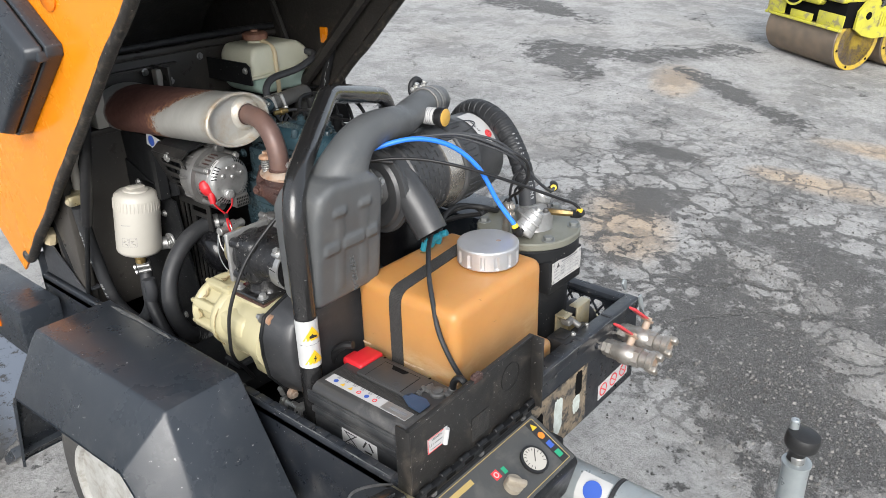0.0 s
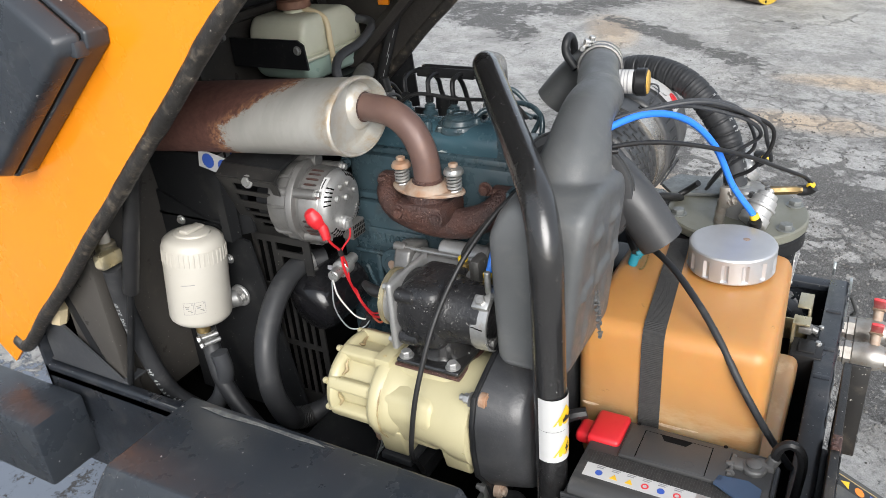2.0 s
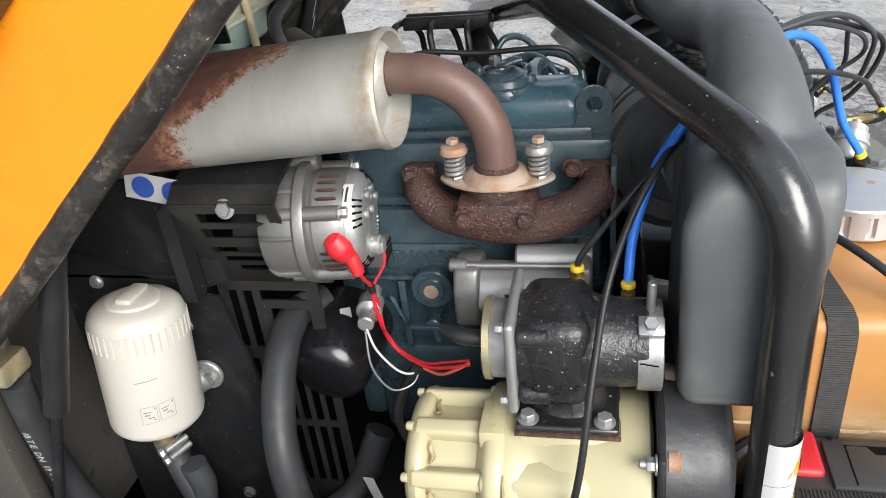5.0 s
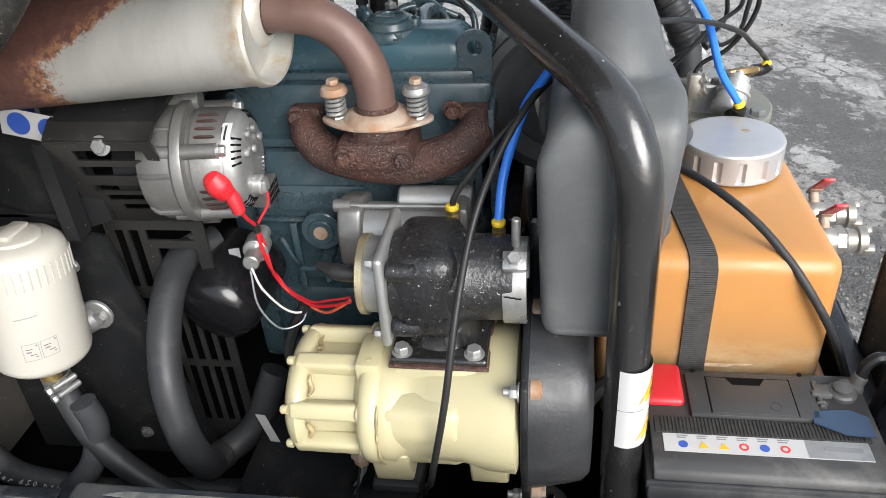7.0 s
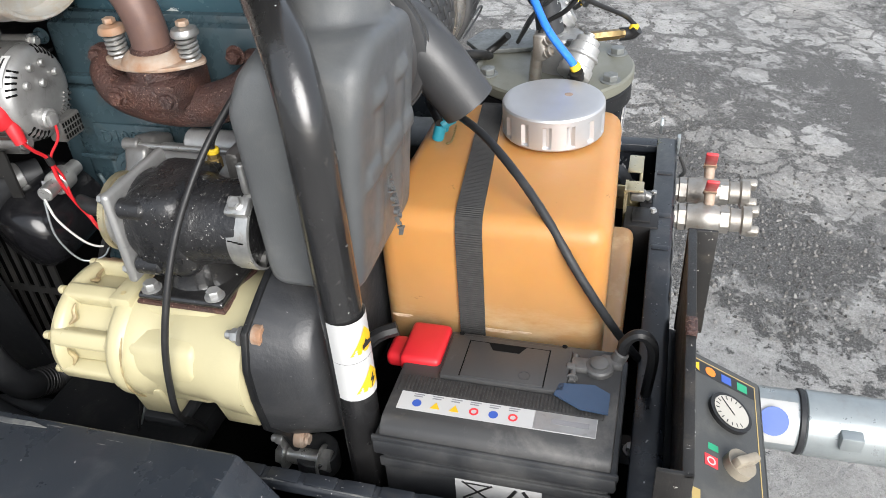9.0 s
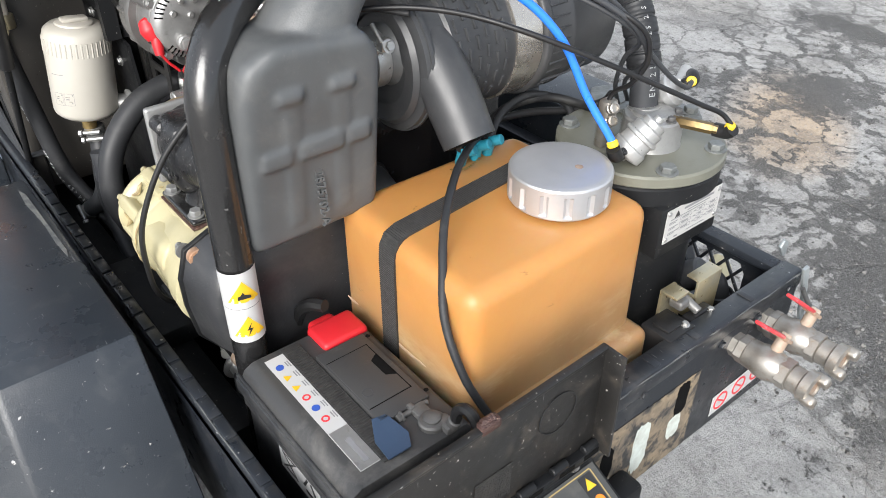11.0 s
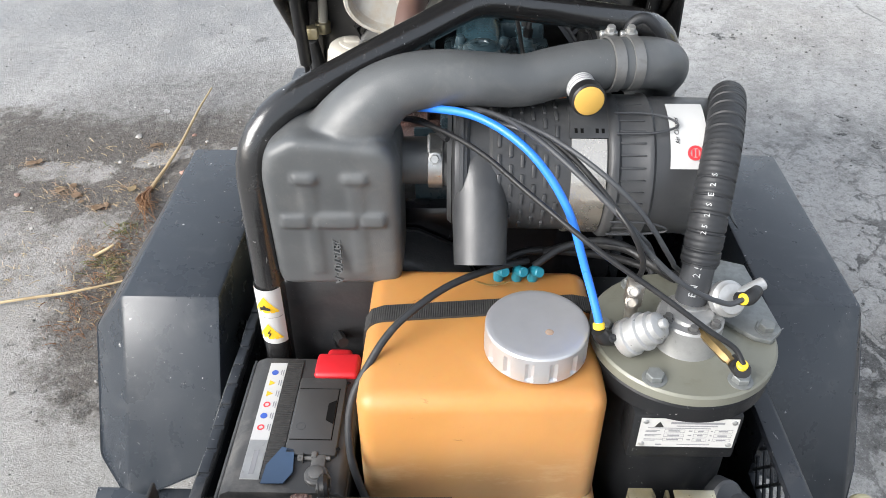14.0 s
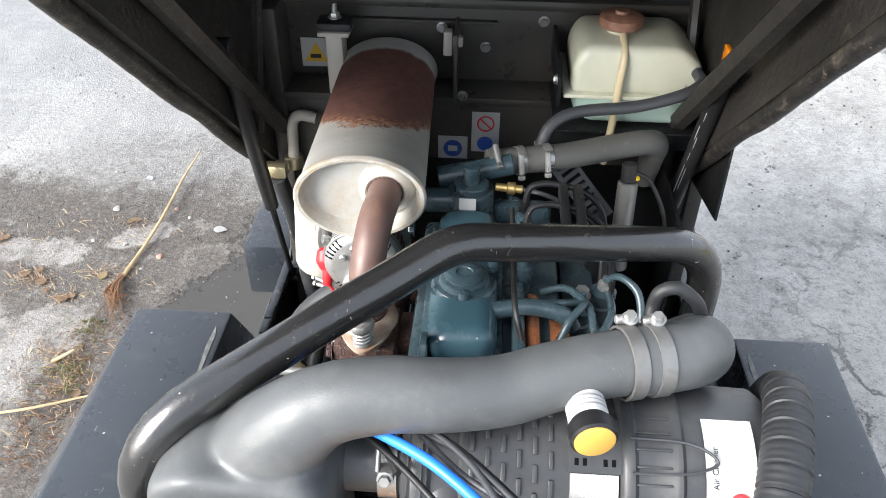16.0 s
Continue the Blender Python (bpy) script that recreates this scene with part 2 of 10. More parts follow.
M_COOLANT = mat("milky_tank_with_green_coolant", (0.30, 0.42, 0.36), 0.34, var=(0.36, 0.46, 0.40), bump=0.08)
M_BROWNCAP = mat("stained_brown_cap", (0.17, 0.075, 0.05), 0.6, var=(0.26, 0.14, 0.09), vscale=60, bump=0.6)
M_STAIN = mat("rust_stained_adhesive", (0.26, 0.20, 0.13), 0.75, var=(0.10, 0.085, 0.07), vscale=25, dirt=(0.020, 0.022, 0.024), dscale=35, dlo=0.48, dhi=0.58, damt=0.9, bump=0.6, bscale=200)
M_GLUE = mat("peeled_pale_glue", (0.55, 0.60, 0.56), 0.6, var=(0.40, 0.42, 0.38), vscale=60, bump=0.5)
M_PANEL = mat("control_panel_film", (0.045, 0.046, 0.045), 0.4, var=(0.065, 0.065, 0.062), dirt=(0.16, 0.15, 0.13), dscale=14, dlo=0.5, dhi=0.8, damt=0.5)
M_LID = mat("worn_black_lid", (0.010, 0.0095, 0.009), 0.5, var=(0.018, 0.0165, 0.015), dirt=(0.11, 0.09, 0.07), dscale=16, dlo=0.52, dhi=0.75, damt=0.5, speck=(0.36, 0.34, 0.31), spscale=200, splo=0.70, bump=0.5, bscale=500, scratch=0.6)
M_ROUGHPATCH = mat("coarse_black_residue", (0.012, 0.0115, 0.011), 0.55, var=(0.03, 0.028, 0.025), vscale=60, bump=1.0, bscale=300, bdist=0.003)
M_GOLD = mat("gold_line_print", (0.45, 0.33, 0.12), 0.45)
M_TYRE = mat("tyre_rubber", (0.030, 0.030, 0.030), 0.8, var=(0.06, 0.058, 0.055), dirt=(0.18, 0.165, 0.14), damt=0.5, bump=0.5, bscale=120)
M_RIM = mat("white_wheel_paint", (0.42, 0.42, 0.40), 0.45, var=(0.30, 0.295, 0.275), vscale=8, dirt=(0.14, 0.115, 0.08), dlo=0.48, dhi=0.7, damt=0.7)
M_ROLLERFACE = mat("orange_yellow_drum_paint", (0.50, 0.33, 0.03), 0.5, var=(0.42, 0.30, 0.04), vscale=9, dirt=(0.16, 0.12, 0.06), dscale=14, dlo=0.5, dhi=0.65, damt=0.8)
M_ROLLER = mat("yellow_green_roller_paint", (0.50, 0.47, 0.045), 0.45, var=(0.42, 0.39, 0.05), dirt=(0.20, 0.175, 0.12), dscale=11, dlo=0.52, dhi=0.62, damt=0.85)
M_DRUM = mat("rolled_steel_drum", (0.16, 0.13, 0.10), 0.55, 0.4, var=(0.24, 0.18, 0.13), vscale=8)
# near-black paints the shade in gaps, holes and deep interiors; also bare black paint
M_DARKGAP = mat("gap_shade_and_bare_black", (0.005, 0.005, 0.005), 0.9, spec=0.1)
M_GLOSSBLACK = mat("gloss_black_enamel", (0.006, 0.006, 0.007), 0.2, var=(0.009, 0.009, 0.01), dirt=(0.05, 0.05, 0.048), damt=0.25, bump=0.08, spec=0.45)
# copper darkened nearly to black: shade of the slots is in the colour
M_COPPERGAP = mat("shaded_copper_behind_slot", (0.012, 0.007, 0.006), 0.6, var=(0.05, 0.018, 0.013), vscale=40)
M_REFL = mat("amber_reflector", (0.75, 0.20, 0.01), 0.15, bump=0.1)
M_SLEEVE = mat("bright_metal_band", (0.60, 0.56, 0.50), 0.25, 0.85, var=(0.55, 0.50, 0.44), dirt=(0.42, 0.33, 0.24), damt=0.4)
M_TANKSCUFF = mat("whitened_amber_plastic", (0.62, 0.47, 0.34), 0.5, var=(0.50, 0.34, 0.21), vscale=120)
M_PLATE = mat("etched_aluminium_plate", (0.47, 0.465, 0.45), 0.5, 0.2, var=(0.52, 0.51, 0.49), vscale=20, dirt=(0.40, 0.38, 0.34), dscale=40, damt=0.4, bump=0.05)
M_NICKEL = mat("satin_nickel_casting", (0.45, 0.45, 0.445), 0.38, 0.5, var=(0.34, 0.34, 0.335), vscale=25, dirt=(0.28, 0.26, 0.23), dscale=60, damt=0.5, bump=0.2)
M_LIDBOLT = mat("dull_grey_zinc_bolt", (0.20, 0.21, 0.205), 0.45, 0.4, var=(0.14, 0.145, 0.14), vscale=40, bump=0.3)
M_OLDBRASS = mat("tarnished_brass", (0.24, 0.17, 0.075), 0.4, 0.8, var=(0.16, 0.11, 0.05), vscale=30, bump=0.2)
M_DUSTHOSE = mat("dusty_grey_rubber", (0.085, 0.083, 0.078), 0.6, var=(0.115, 0.112, 0.105), dirt=(0.20, 0.19, 0.17), dscale=20, damt=0.4)
M_TEAL = mat("teal_clip", (0.02, 0.22, 0.30), 0.4)
M_WIRE_W = mat("white_wire", (0.62, 0.61, 0.58), 0.5)
M_WIRE_O = mat("orange_wire", (0.70, 0.13, 0.06), 0.45)
M_CREAMTUBE = mat("yellowed_clear_tube", (0.60, 0.50, 0.32), 0.4)
M_STRAW = mat("dry_straw", (0.42, 0.33, 0.19), 0.7, var=(0.26, 0.19, 0.10), vscale=15)
M_ROOT = mat("brown_root_fibre", (0.12, 0.055, 0.024), 0.8, var=(0.18, 0.095, 0.045))
M_CLEANER = mat("dusty_black_plastic", (0.034, 0.035, 0.037), 0.40, var=(0.048, 0.049, 0.051), dirt=(0.12, 0.118, 0.112), dscale=12, dlo=0.5, dhi=0.8, damt=0.4)
M_OCHRE = mat("sun_faded_yellow_plastic", (0.52, 0.31, 0.06), 0.45, var=(0.44, 0.26, 0.06))
M_MOSS = mat("dull_green_weed", (0.08, 0.10, 0.025), 0.8, var=(0.12, 0.12, 0.04))
M_ORUST = mat("flaking_orange_rust", (0.26, 0.085, 0.025), 0.8, var=(0.10, 0.04, 0.022), vscale=35, dirt=(0.40, 0.22, 0.10), dscale=60, damt=0.5, bump=0.9, bscale=200, bdist=0.003)
M_LEAF = mat("dead_brown_leaf", (0.24, 0.16, 0.10), 0.8, var=(0.32, 0.23, 0.15))


def _silencer():
    k = Nodes("aluminised_steel_with_rust")
    x, y, z = k.xyz()
    edge = k.math("ADD", k.math("ADD", y, k.math("MULTIPLY", k.math("MAXIMUM", k.math("SUBTRACT", z, 0.077), 0.0), 2.0)), k.math("MULTIPLY", k.math("SUBTRACT", k.noise(75, 10, 0.88), 0.5), 0.115))
    edge = k.math("ADD", edge, k.math("MULTIPLY", k.math("SUBTRACT", k.noise(8, 3, 0.5), 0.5), 0.07))
    r = k.math("MULTIPLY", k.ramp(edge, 0.186, 0.192), k.ramp(k.math("ADD", y, k.math("MULTIPLY", k.noise(30, 6, 0.7), 0.03)), 0.420, 0.408))
    steel = k.mix(k.ramp(k.noise(9, 5, 0.6, stretch=(1, 3, 1)), 0.35, 0.65), (0.50, 0.495, 0.465), (0.42, 0.415, 0.385))
    steel = k.mix(k.ramp(k.noise(30, 6, 0.7), 0.60, 0.72, 0, 0.6), steel, (0.34, 0.27, 0.19))
    front = k.math("MULTIPLY", k.ramp(y, 0.012, -0.012), k.ramp(k.noise(26, 7, 0.75), 0.44, 0.66))
    steel = k.mix(k.math("MULTIPLY", front, 0.75), steel, (0.36, 0.25, 0.13))
    rust = k.mix(k.ramp(k.noise(60, 6, 0.7), 0.35, 0.7), (0.100, 0.042, 0.034), (0.165, 0.078, 0.060))
    fringe = k.math("MULTIPLY", r, k.ramp(edge, 0.222, 0.192))
    rust = k.mix(k.math("MULTIPLY", fringe, k.ramp(k.noise(120, 4, 0.7), 0.42, 0.56)), rust, (0.40, 0.20, 0.10))
    k.put("Base Color", k.mix(r, steel, rust))
    k.put("Metallic", k.ramp(r, 0, 1, 0.35, 0.0))
    k.put("Roughness", k.ramp(r, 0, 1, 0.42, 0.68))
    k.bump(k.noise(200, 5, 0.65), 0.25, 0.001)
    return k.m


def _tank():
    k = Nodes("amber_translucent_fuel_tank")
    x, y, z = k.xyz()
    amber = k.mix(k.ramp(k.noise(4, 5, 0.6), 0.35, 0.7), (0.46, 0.222, 0.068), (0.385, 0.176, 0.050))
    level = k.math("ADD", z, k.math("MULTIPLY", k.noise(5, 4), 0.03))
    fuel = k.mix(k.ramp(k.noise(7, 6, 0.65), 0.35, 0.7), (0.36, 0.215, 0.10), (0.29, 0.170, 0.08))
    col = k.mix(k.ramp(level, 0.215, 0.105), amber, fuel)
    pale = k.math("MULTIPLY", k.ramp(k.noise(5, 6, 0.7, stretch=(1, 1, 3)), 0.50, 0.64, 0, 0.75), k.ramp(level, 0.19, 0.11))
    col = k.mix(pale, col, (0.52, 0.39, 0.24))
    col = k.mix(k.ramp(k.noise(16, 8, 0.75, 0.6, stretch=(1, 1, 5)), 0.66, 0.70, 0, 0.6), col, (0.10, 0.055, 0.02))
    k.put("Base Color", col)
    k.put("Roughness", k.ramp(k.noise(20, 5), 0.3, 0.7, 0.30, 0.48))
    k.put("Subsurface Weight", 0.35)
    k.b.inputs["Subsurface Radius"].default_value = (0.05, 0.02, 0.008)
    k.b.inputs["Subsurface Scale"].default_value = 0.6
    k.bump(k.noise(140, 3), 0.12, 0.001)
    return k.m


M_SILENCER, M_TANK = _silencer(), _tank()

# ---------------------------------------------------------------- building helpers
MACHINE = pose(0, 0, 0, -5.0, 0, 0)  # the trailer stands nose-up
BASES = {}


def thing(name, base, label, category, group="", on_machine=True):
    """An Empty at the thing's base; its parts' meshes are given in the machine's (or the world's) metres."""
    ob = new(name)
    ob.empty_display_size = 0.02
    ob.matrix_basis = (MACHINE if on_machine else Matrix()) @ Matrix.Translation(base)
    BASES[ob.name] = Vector(base)
    return tagged(ob, label, category, group)


def joined(items):
    if isinstance(items, bmesh.types.BMesh):
        return items
    out = bmesh.new()
    for b in items:
        me = bpy.data.meshes.new("tmp")
        b.to_mesh(me)
        b.free()
        out.from_mesh(me)
        bpy.data.meshes.remove(me)
    return out


def part(name, items, material, parent, label="", sharp=38):
    bm = joined(items)
    bmesh.ops.recalc_face_normals(bm, faces=bm.faces)
    base = BASES[parent.name]
    bm.transform(Matrix.Translation(-base))
    me = bpy.data.meshes.new(name)
    bm.to_mesh(me)
    bm.free()
    me.polygons.foreach_set("use_smooth", [True] * len(me.polygons))
    me.set_sharp_from_angle(angle=radians(sharp))
    me.materials.append(material)
    ob = new(name, me)
    ob.parent = parent
    BASES[ob.name] = base
    return tagged(ob, label)


def box(lo, hi, bev=0.003, seg=2, m=None):
    bm = bmesh.new()
    c = [(a + b) / 2 for a, b in zip(lo, hi)]
    s = [abs(b - a) for a, b in zip(lo, hi)]
    bmesh.ops.create_cube(bm, size=1, matrix=Matrix.LocRotScale(c, None, s))
    bev = min(bev, 0.45 * min(s))
    if bev > 0:
        bmesh.ops.bevel(bm, geom=bm.edges[:], offset=bev, segments=seg, affect="EDGES", profile=0.5)
    if m:
        bm.transform(m)
    return bm


def prism(poly, axis, a, b, bev=0.0, seg=2):
    """A polygon in the plane across an axis, drawn out from a to b along it."""
    bm = bmesh.new()
    put = {"x": lambda u, v, w: (w, u, v), "y": lambda u, v, w: (u, w, v), "z": lambda u, v, w: (u, v, w)}[axis]
    f = bm.faces.new([bm.verts.new(put(u, v, a)) for u, v in poly])
    r = bmesh.ops.extrude_face_region(bm, geom=[f])
    d = Vector(put(0, 0, b)) - Vector(put(0, 0, a))
    bmesh.ops.translate(bm, verts=[e for e in r["geom"] if isinstance(e, bmesh.types.BMVert)], vec=d)
    if bev > 0:
        bmesh.ops.bevel(bm, geom=bm.edges[:], offset=bev, segments=seg, affect="EDGES", profile=0.5)
    return bm


def frame_to(d):
    return Vector(d).normalized().to_track_quat("Z", "Y").to_matrix().to_4x4()


def lathe(p, d, profile, seg=32, squash=(1, 1), spin=0, caps=True):
    """A turned body: profile of (radius, height) along d from p."""
    bm = bmesh.new()
    m = Matrix.Translation(p) @ frame_to(d) @ pose(0, 0, 0, 0, 0, spin)
    rings = []
    for r, h in profile:
        rings.append([bm.verts.new(m @ Vector((squash[0] * r * math.cos(a), squash[1] * r * math.sin(a), h)))
                      for a in (2 * math.pi * i / seg for i in range(seg))] if r > 1e-6 else [bm.verts.new(m @ Vector((0, 0, h)))])
    for a, b in zip(rings, rings[1:]):
        n = max(len(a), len(b))
        for i in range(n):
            j = (i + 1) % n
            q = [a[i % len(a)], a[j % len(a)], b[j % len(b)], b[i % len(b)]]
            q = list(dict.fromkeys(q))
            if len(q) > 2:
                bm.faces.new(q)
    for ring in (rings[0], rings[-1]) if caps else ():
        if len(ring) > 2:
            bm.faces.new(ring)
    return bm


def cyl(p0, p1, r, r2=None, seg=28, bev=0.0015):
    d = Vector(p1) - Vector(p0)
    h = d.length
    r2 = r if r2 is None else r2
    bev = min(bev, 0.4 * h, 0.4 * r, 0.4 * r2)
    return lathe(p0, d, [(r - bev, 0), (r, bev), (r2, h - bev), (r2 - bev, h)], seg)


def curve_points(pts, n=8):
    pts = [Vector(p) for p in pts]
    ext = [2 * pts[0] - pts[1], *pts, 2 * pts[-1] - pts[-2]]
    out = []
    for i in range(1, len(ext) - 2):
        a, b, c, d = ext[i - 1:i + 3]
        for k in range(n):
            t = k / n
            out.append(0.5 * (2 * b + (c - a) * t + (2 * a - 5 * b + 4 * c - d) * t * t + (3 * b - a - 3 * c + d) * t ** 3))
    return out + [pts[-1]]


def sweep(pts, r, seg=14, n=8, wave=None):
    """A round tube along a smooth line; r is one radius or one for each point; wave(s) scales it along the way."""
    line = curve_points(pts, n)
    m = len(line)
    rs = [r] * m if isinstance(r, (int, float)) else [float(v) for v in np.interp(np.linspace(0, len(pts) - 1, m), range(len(pts)), r)]
    bm = bmesh.new()
    t0 = (line[1] - line[0]).normalized()
    up = t0.orthogonal().normalized()
    rings, s = [], 0.0
    for i, p in enumerate(line):
        t = (line[min(i + 1, m - 1)] - line[max(i - 1, 0)]).normalized()
        up = (up - t * up.dot(t)).normalized()
        side = t.cross(up)
        if i:
            s += (p - line[i - 1]).length
        k = rs[i] * (wave(s) if wave else 1)
        rings.append([bm.verts.new(p + k * (math.cos(a) * up + math.sin(a) * side)) for a in (2 * math.pi * j / seg for j in range(seg))])
    for a, b in zip(rings, rings[1:]):
        for j in range(seg):
            bm.faces.new((a[j], a[(j + 1) % seg], b[(j + 1) % seg], b[j]))
    bm.faces.new(rings[0])
    bm.faces.new(rings[-1])
    return bm


def bent(pts, radius, r, seg=18):
    """A straight-run tube with round bends of a given radius at its inner points."""
    pts = [Vector(p) for p in pts]
    out = [pts[0]]
    for a, b, c in zip(pts, pts[1:], pts[2:]):
        u, v = (a - b).normalized(), (c - b).normalized()
        ang = u.angle(v)
        k = min(radius / math.tan(ang / 2), 0.48 * (a - b).length, 0.48 * (c - b).length)
        p, q = b + u * k, b + v * k
        out += [p * (1 - t) ** 2 + b * 2 * t * (1 - t) + q * t * t for t in (0, 0.17, 0.33, 0.5, 0.67, 0.83, 1)]
    out.append(pts[-1])
    return sweep(out, r, seg, 1)


def coil(p0, p1, big, r, turns, seg=8):
    p0, p1 = Vector(p0), Vector(p1)
    m = frame_to(p1 - p0)
    h = (p1 - p0).length
    pts = [p0 + m @ Vector((big * math.cos(a), big * math.sin(a), h * a / (2 * math.pi * turns))) for a in (2 * math.pi * turns * i / (12 * turns) for i in range(12 * turns + 1))]
    return sweep(pts, r, seg, 1)


def bolt(p, d, r=0.008, h=0.006, washer=True):
    p, d = Vector(p), Vector(d).normalized()
    out = [lathe(p + d * 0.0015, d, [(r * 0.94, 0), (r, 0.001), (r, h - 0.001), (r * 0.9, h)], 6)]
    if washer:
        out.append(lathe(p, d, [(r * 1.35, 0), (r * 1.35, 0.0015), (r, 0.002)], 20))
    return joined(out)


def holed(u, v, holes, put, thick):
    """A sheet over the rectangle u, v with rectangular holes (u0, u1, v0, v1); put maps (u, v, w) to a place."""
    us = sorted({*u, *(h[0] for h in holes), *(h[1] for h in holes)})
    vs = sorted({*v, *(h[2] for h in holes), *(h[3] for h in holes)})
    bm, made = bmesh.new(), {}

    def at(i, j, w):
        if (i, j, w) not in made:
            made[i, j, w] = bm.verts.new(put(us[i], vs[j], w * thick))
        return made[i, j, w]

    keep = {(i, j) for i in range(len(us) - 1) for j in range(len(vs) - 1)
            if not any(h[0] <= (us[i] + us[i + 1]) / 2 <= h[1] and h[2] <= (vs[j] + vs[j + 1]) / 2 <= h[3] for h in holes)}
    for i, j in keep:
        ring = [(i, j), (i + 1, j), (i + 1, j + 1), (i, j + 1)]
        bm.faces.new([at(a, b, 0) for a, b in ring])
        bm.faces.new([at(a, b, 1) for a, b in reversed(ring)])
        for (a, b), (c, d), nb in ((ring[0], ring[1], (i, j - 1)), (ring[1], ring[2], (i + 1, j)), (ring[2], ring[3], (i, j + 1)), (ring[3], ring[0], (i - 1, j))):
            if nb not in keep:
                bm.faces.new([at(a, b, 0), at(a, b, 1), at(c, d, 1), at(c, d, 0)])
    return bm


def shell(quads, thick):
    """Joined faces given by their corners, thickened inward."""
    bm, made = bmesh.new(), {}

    def at(p):
        key = tuple(round(c, 4) for c in p)
        if key not in made:
            made[key] = bm.verts.new(p)
        return made[key]

    for q in quads:
        bm.faces.new([at(p) for p in q])
    bmesh.ops.recalc_face_normals(bm, faces=bm.faces)
    return bm, thick


def thickened(bm, thick, bev=0.0):
    bmesh.ops.solidify(bm, geom=bm.faces[:], thickness=thick)
    if bev:
        sharp = [e for e in bm.edges if len(e.link_faces) == 2 and e.calc_face_angle(0) > 0.25]
        bmesh.ops.bevel(bm, geom=sharp, offset=bev, segments=2, affect="EDGES", profile=0.5)
    return bm


def lettering(name, words, size, m, material, parent, label="", depth=0.0006, align="CENTER"):
    """Raised letters in the built-in font; m places them in machine metres, reading along its x."""
    cu = bpy.data.curves.new(name, "FONT")
    cu.body, cu.size, cu.extrude, cu.align_x, cu.align_y = words, size, depth, align, "CENTER"
    cu.resolution_u = 2
    tmp = bpy.data.objects.new(name, cu)
    me = bpy.data.meshes.new_from_object(tmp)
    bpy.data.objects.remove(tmp)
    bm = bmesh.new()
    bm.from_mesh(me)
    bpy.data.meshes.remove(me)
    bm.transform(m)
    return part(name, bm, material, parent, label)


def on_face(p, right, up):
    """A pose whose x runs along right and y along up, at p."""
    r, u = Vector(right).normalized(), Vector(up).normalized()
    n = r.cross(u).normalized()
    u = n.cross(r)
    return Matrix((( r.x, u.x, n.x, p[0]), (r.y, u.y, n.y, p[1]), (r.z, u.z, n.z, p[2]), (0, 0, 0, 1)))


def flat(m, x0, x1, y0, y1, h=0.0008):
    """A thin sticker or bar on a face pose."""
    return box((x0, y0, 0), (x1, y1, h), 0.0, m=m)


def disc(m, x, y, r, h=0.001, seg=24, hole=0.0):
    c = m @ Vector((x, y, 0))
    n = m.to_3x3() @ Vector((0, 0, 1))
    if hole:
        return lathe(c, n, [(hole, h * 0.2), (hole, h), (r, h), (r, 0)], seg, caps=False)
    return lathe(c, n, [(r, 0), (r, h)], seg)


def triangle(m, x, y, s, h=0.001):
    bm = prism([(x - s / 2, y - s * 0.43), (x + s / 2, y - s * 0.43), (x, y + s * 0.43)], "z", 0, h)
    bm.transform(m)
    return bm

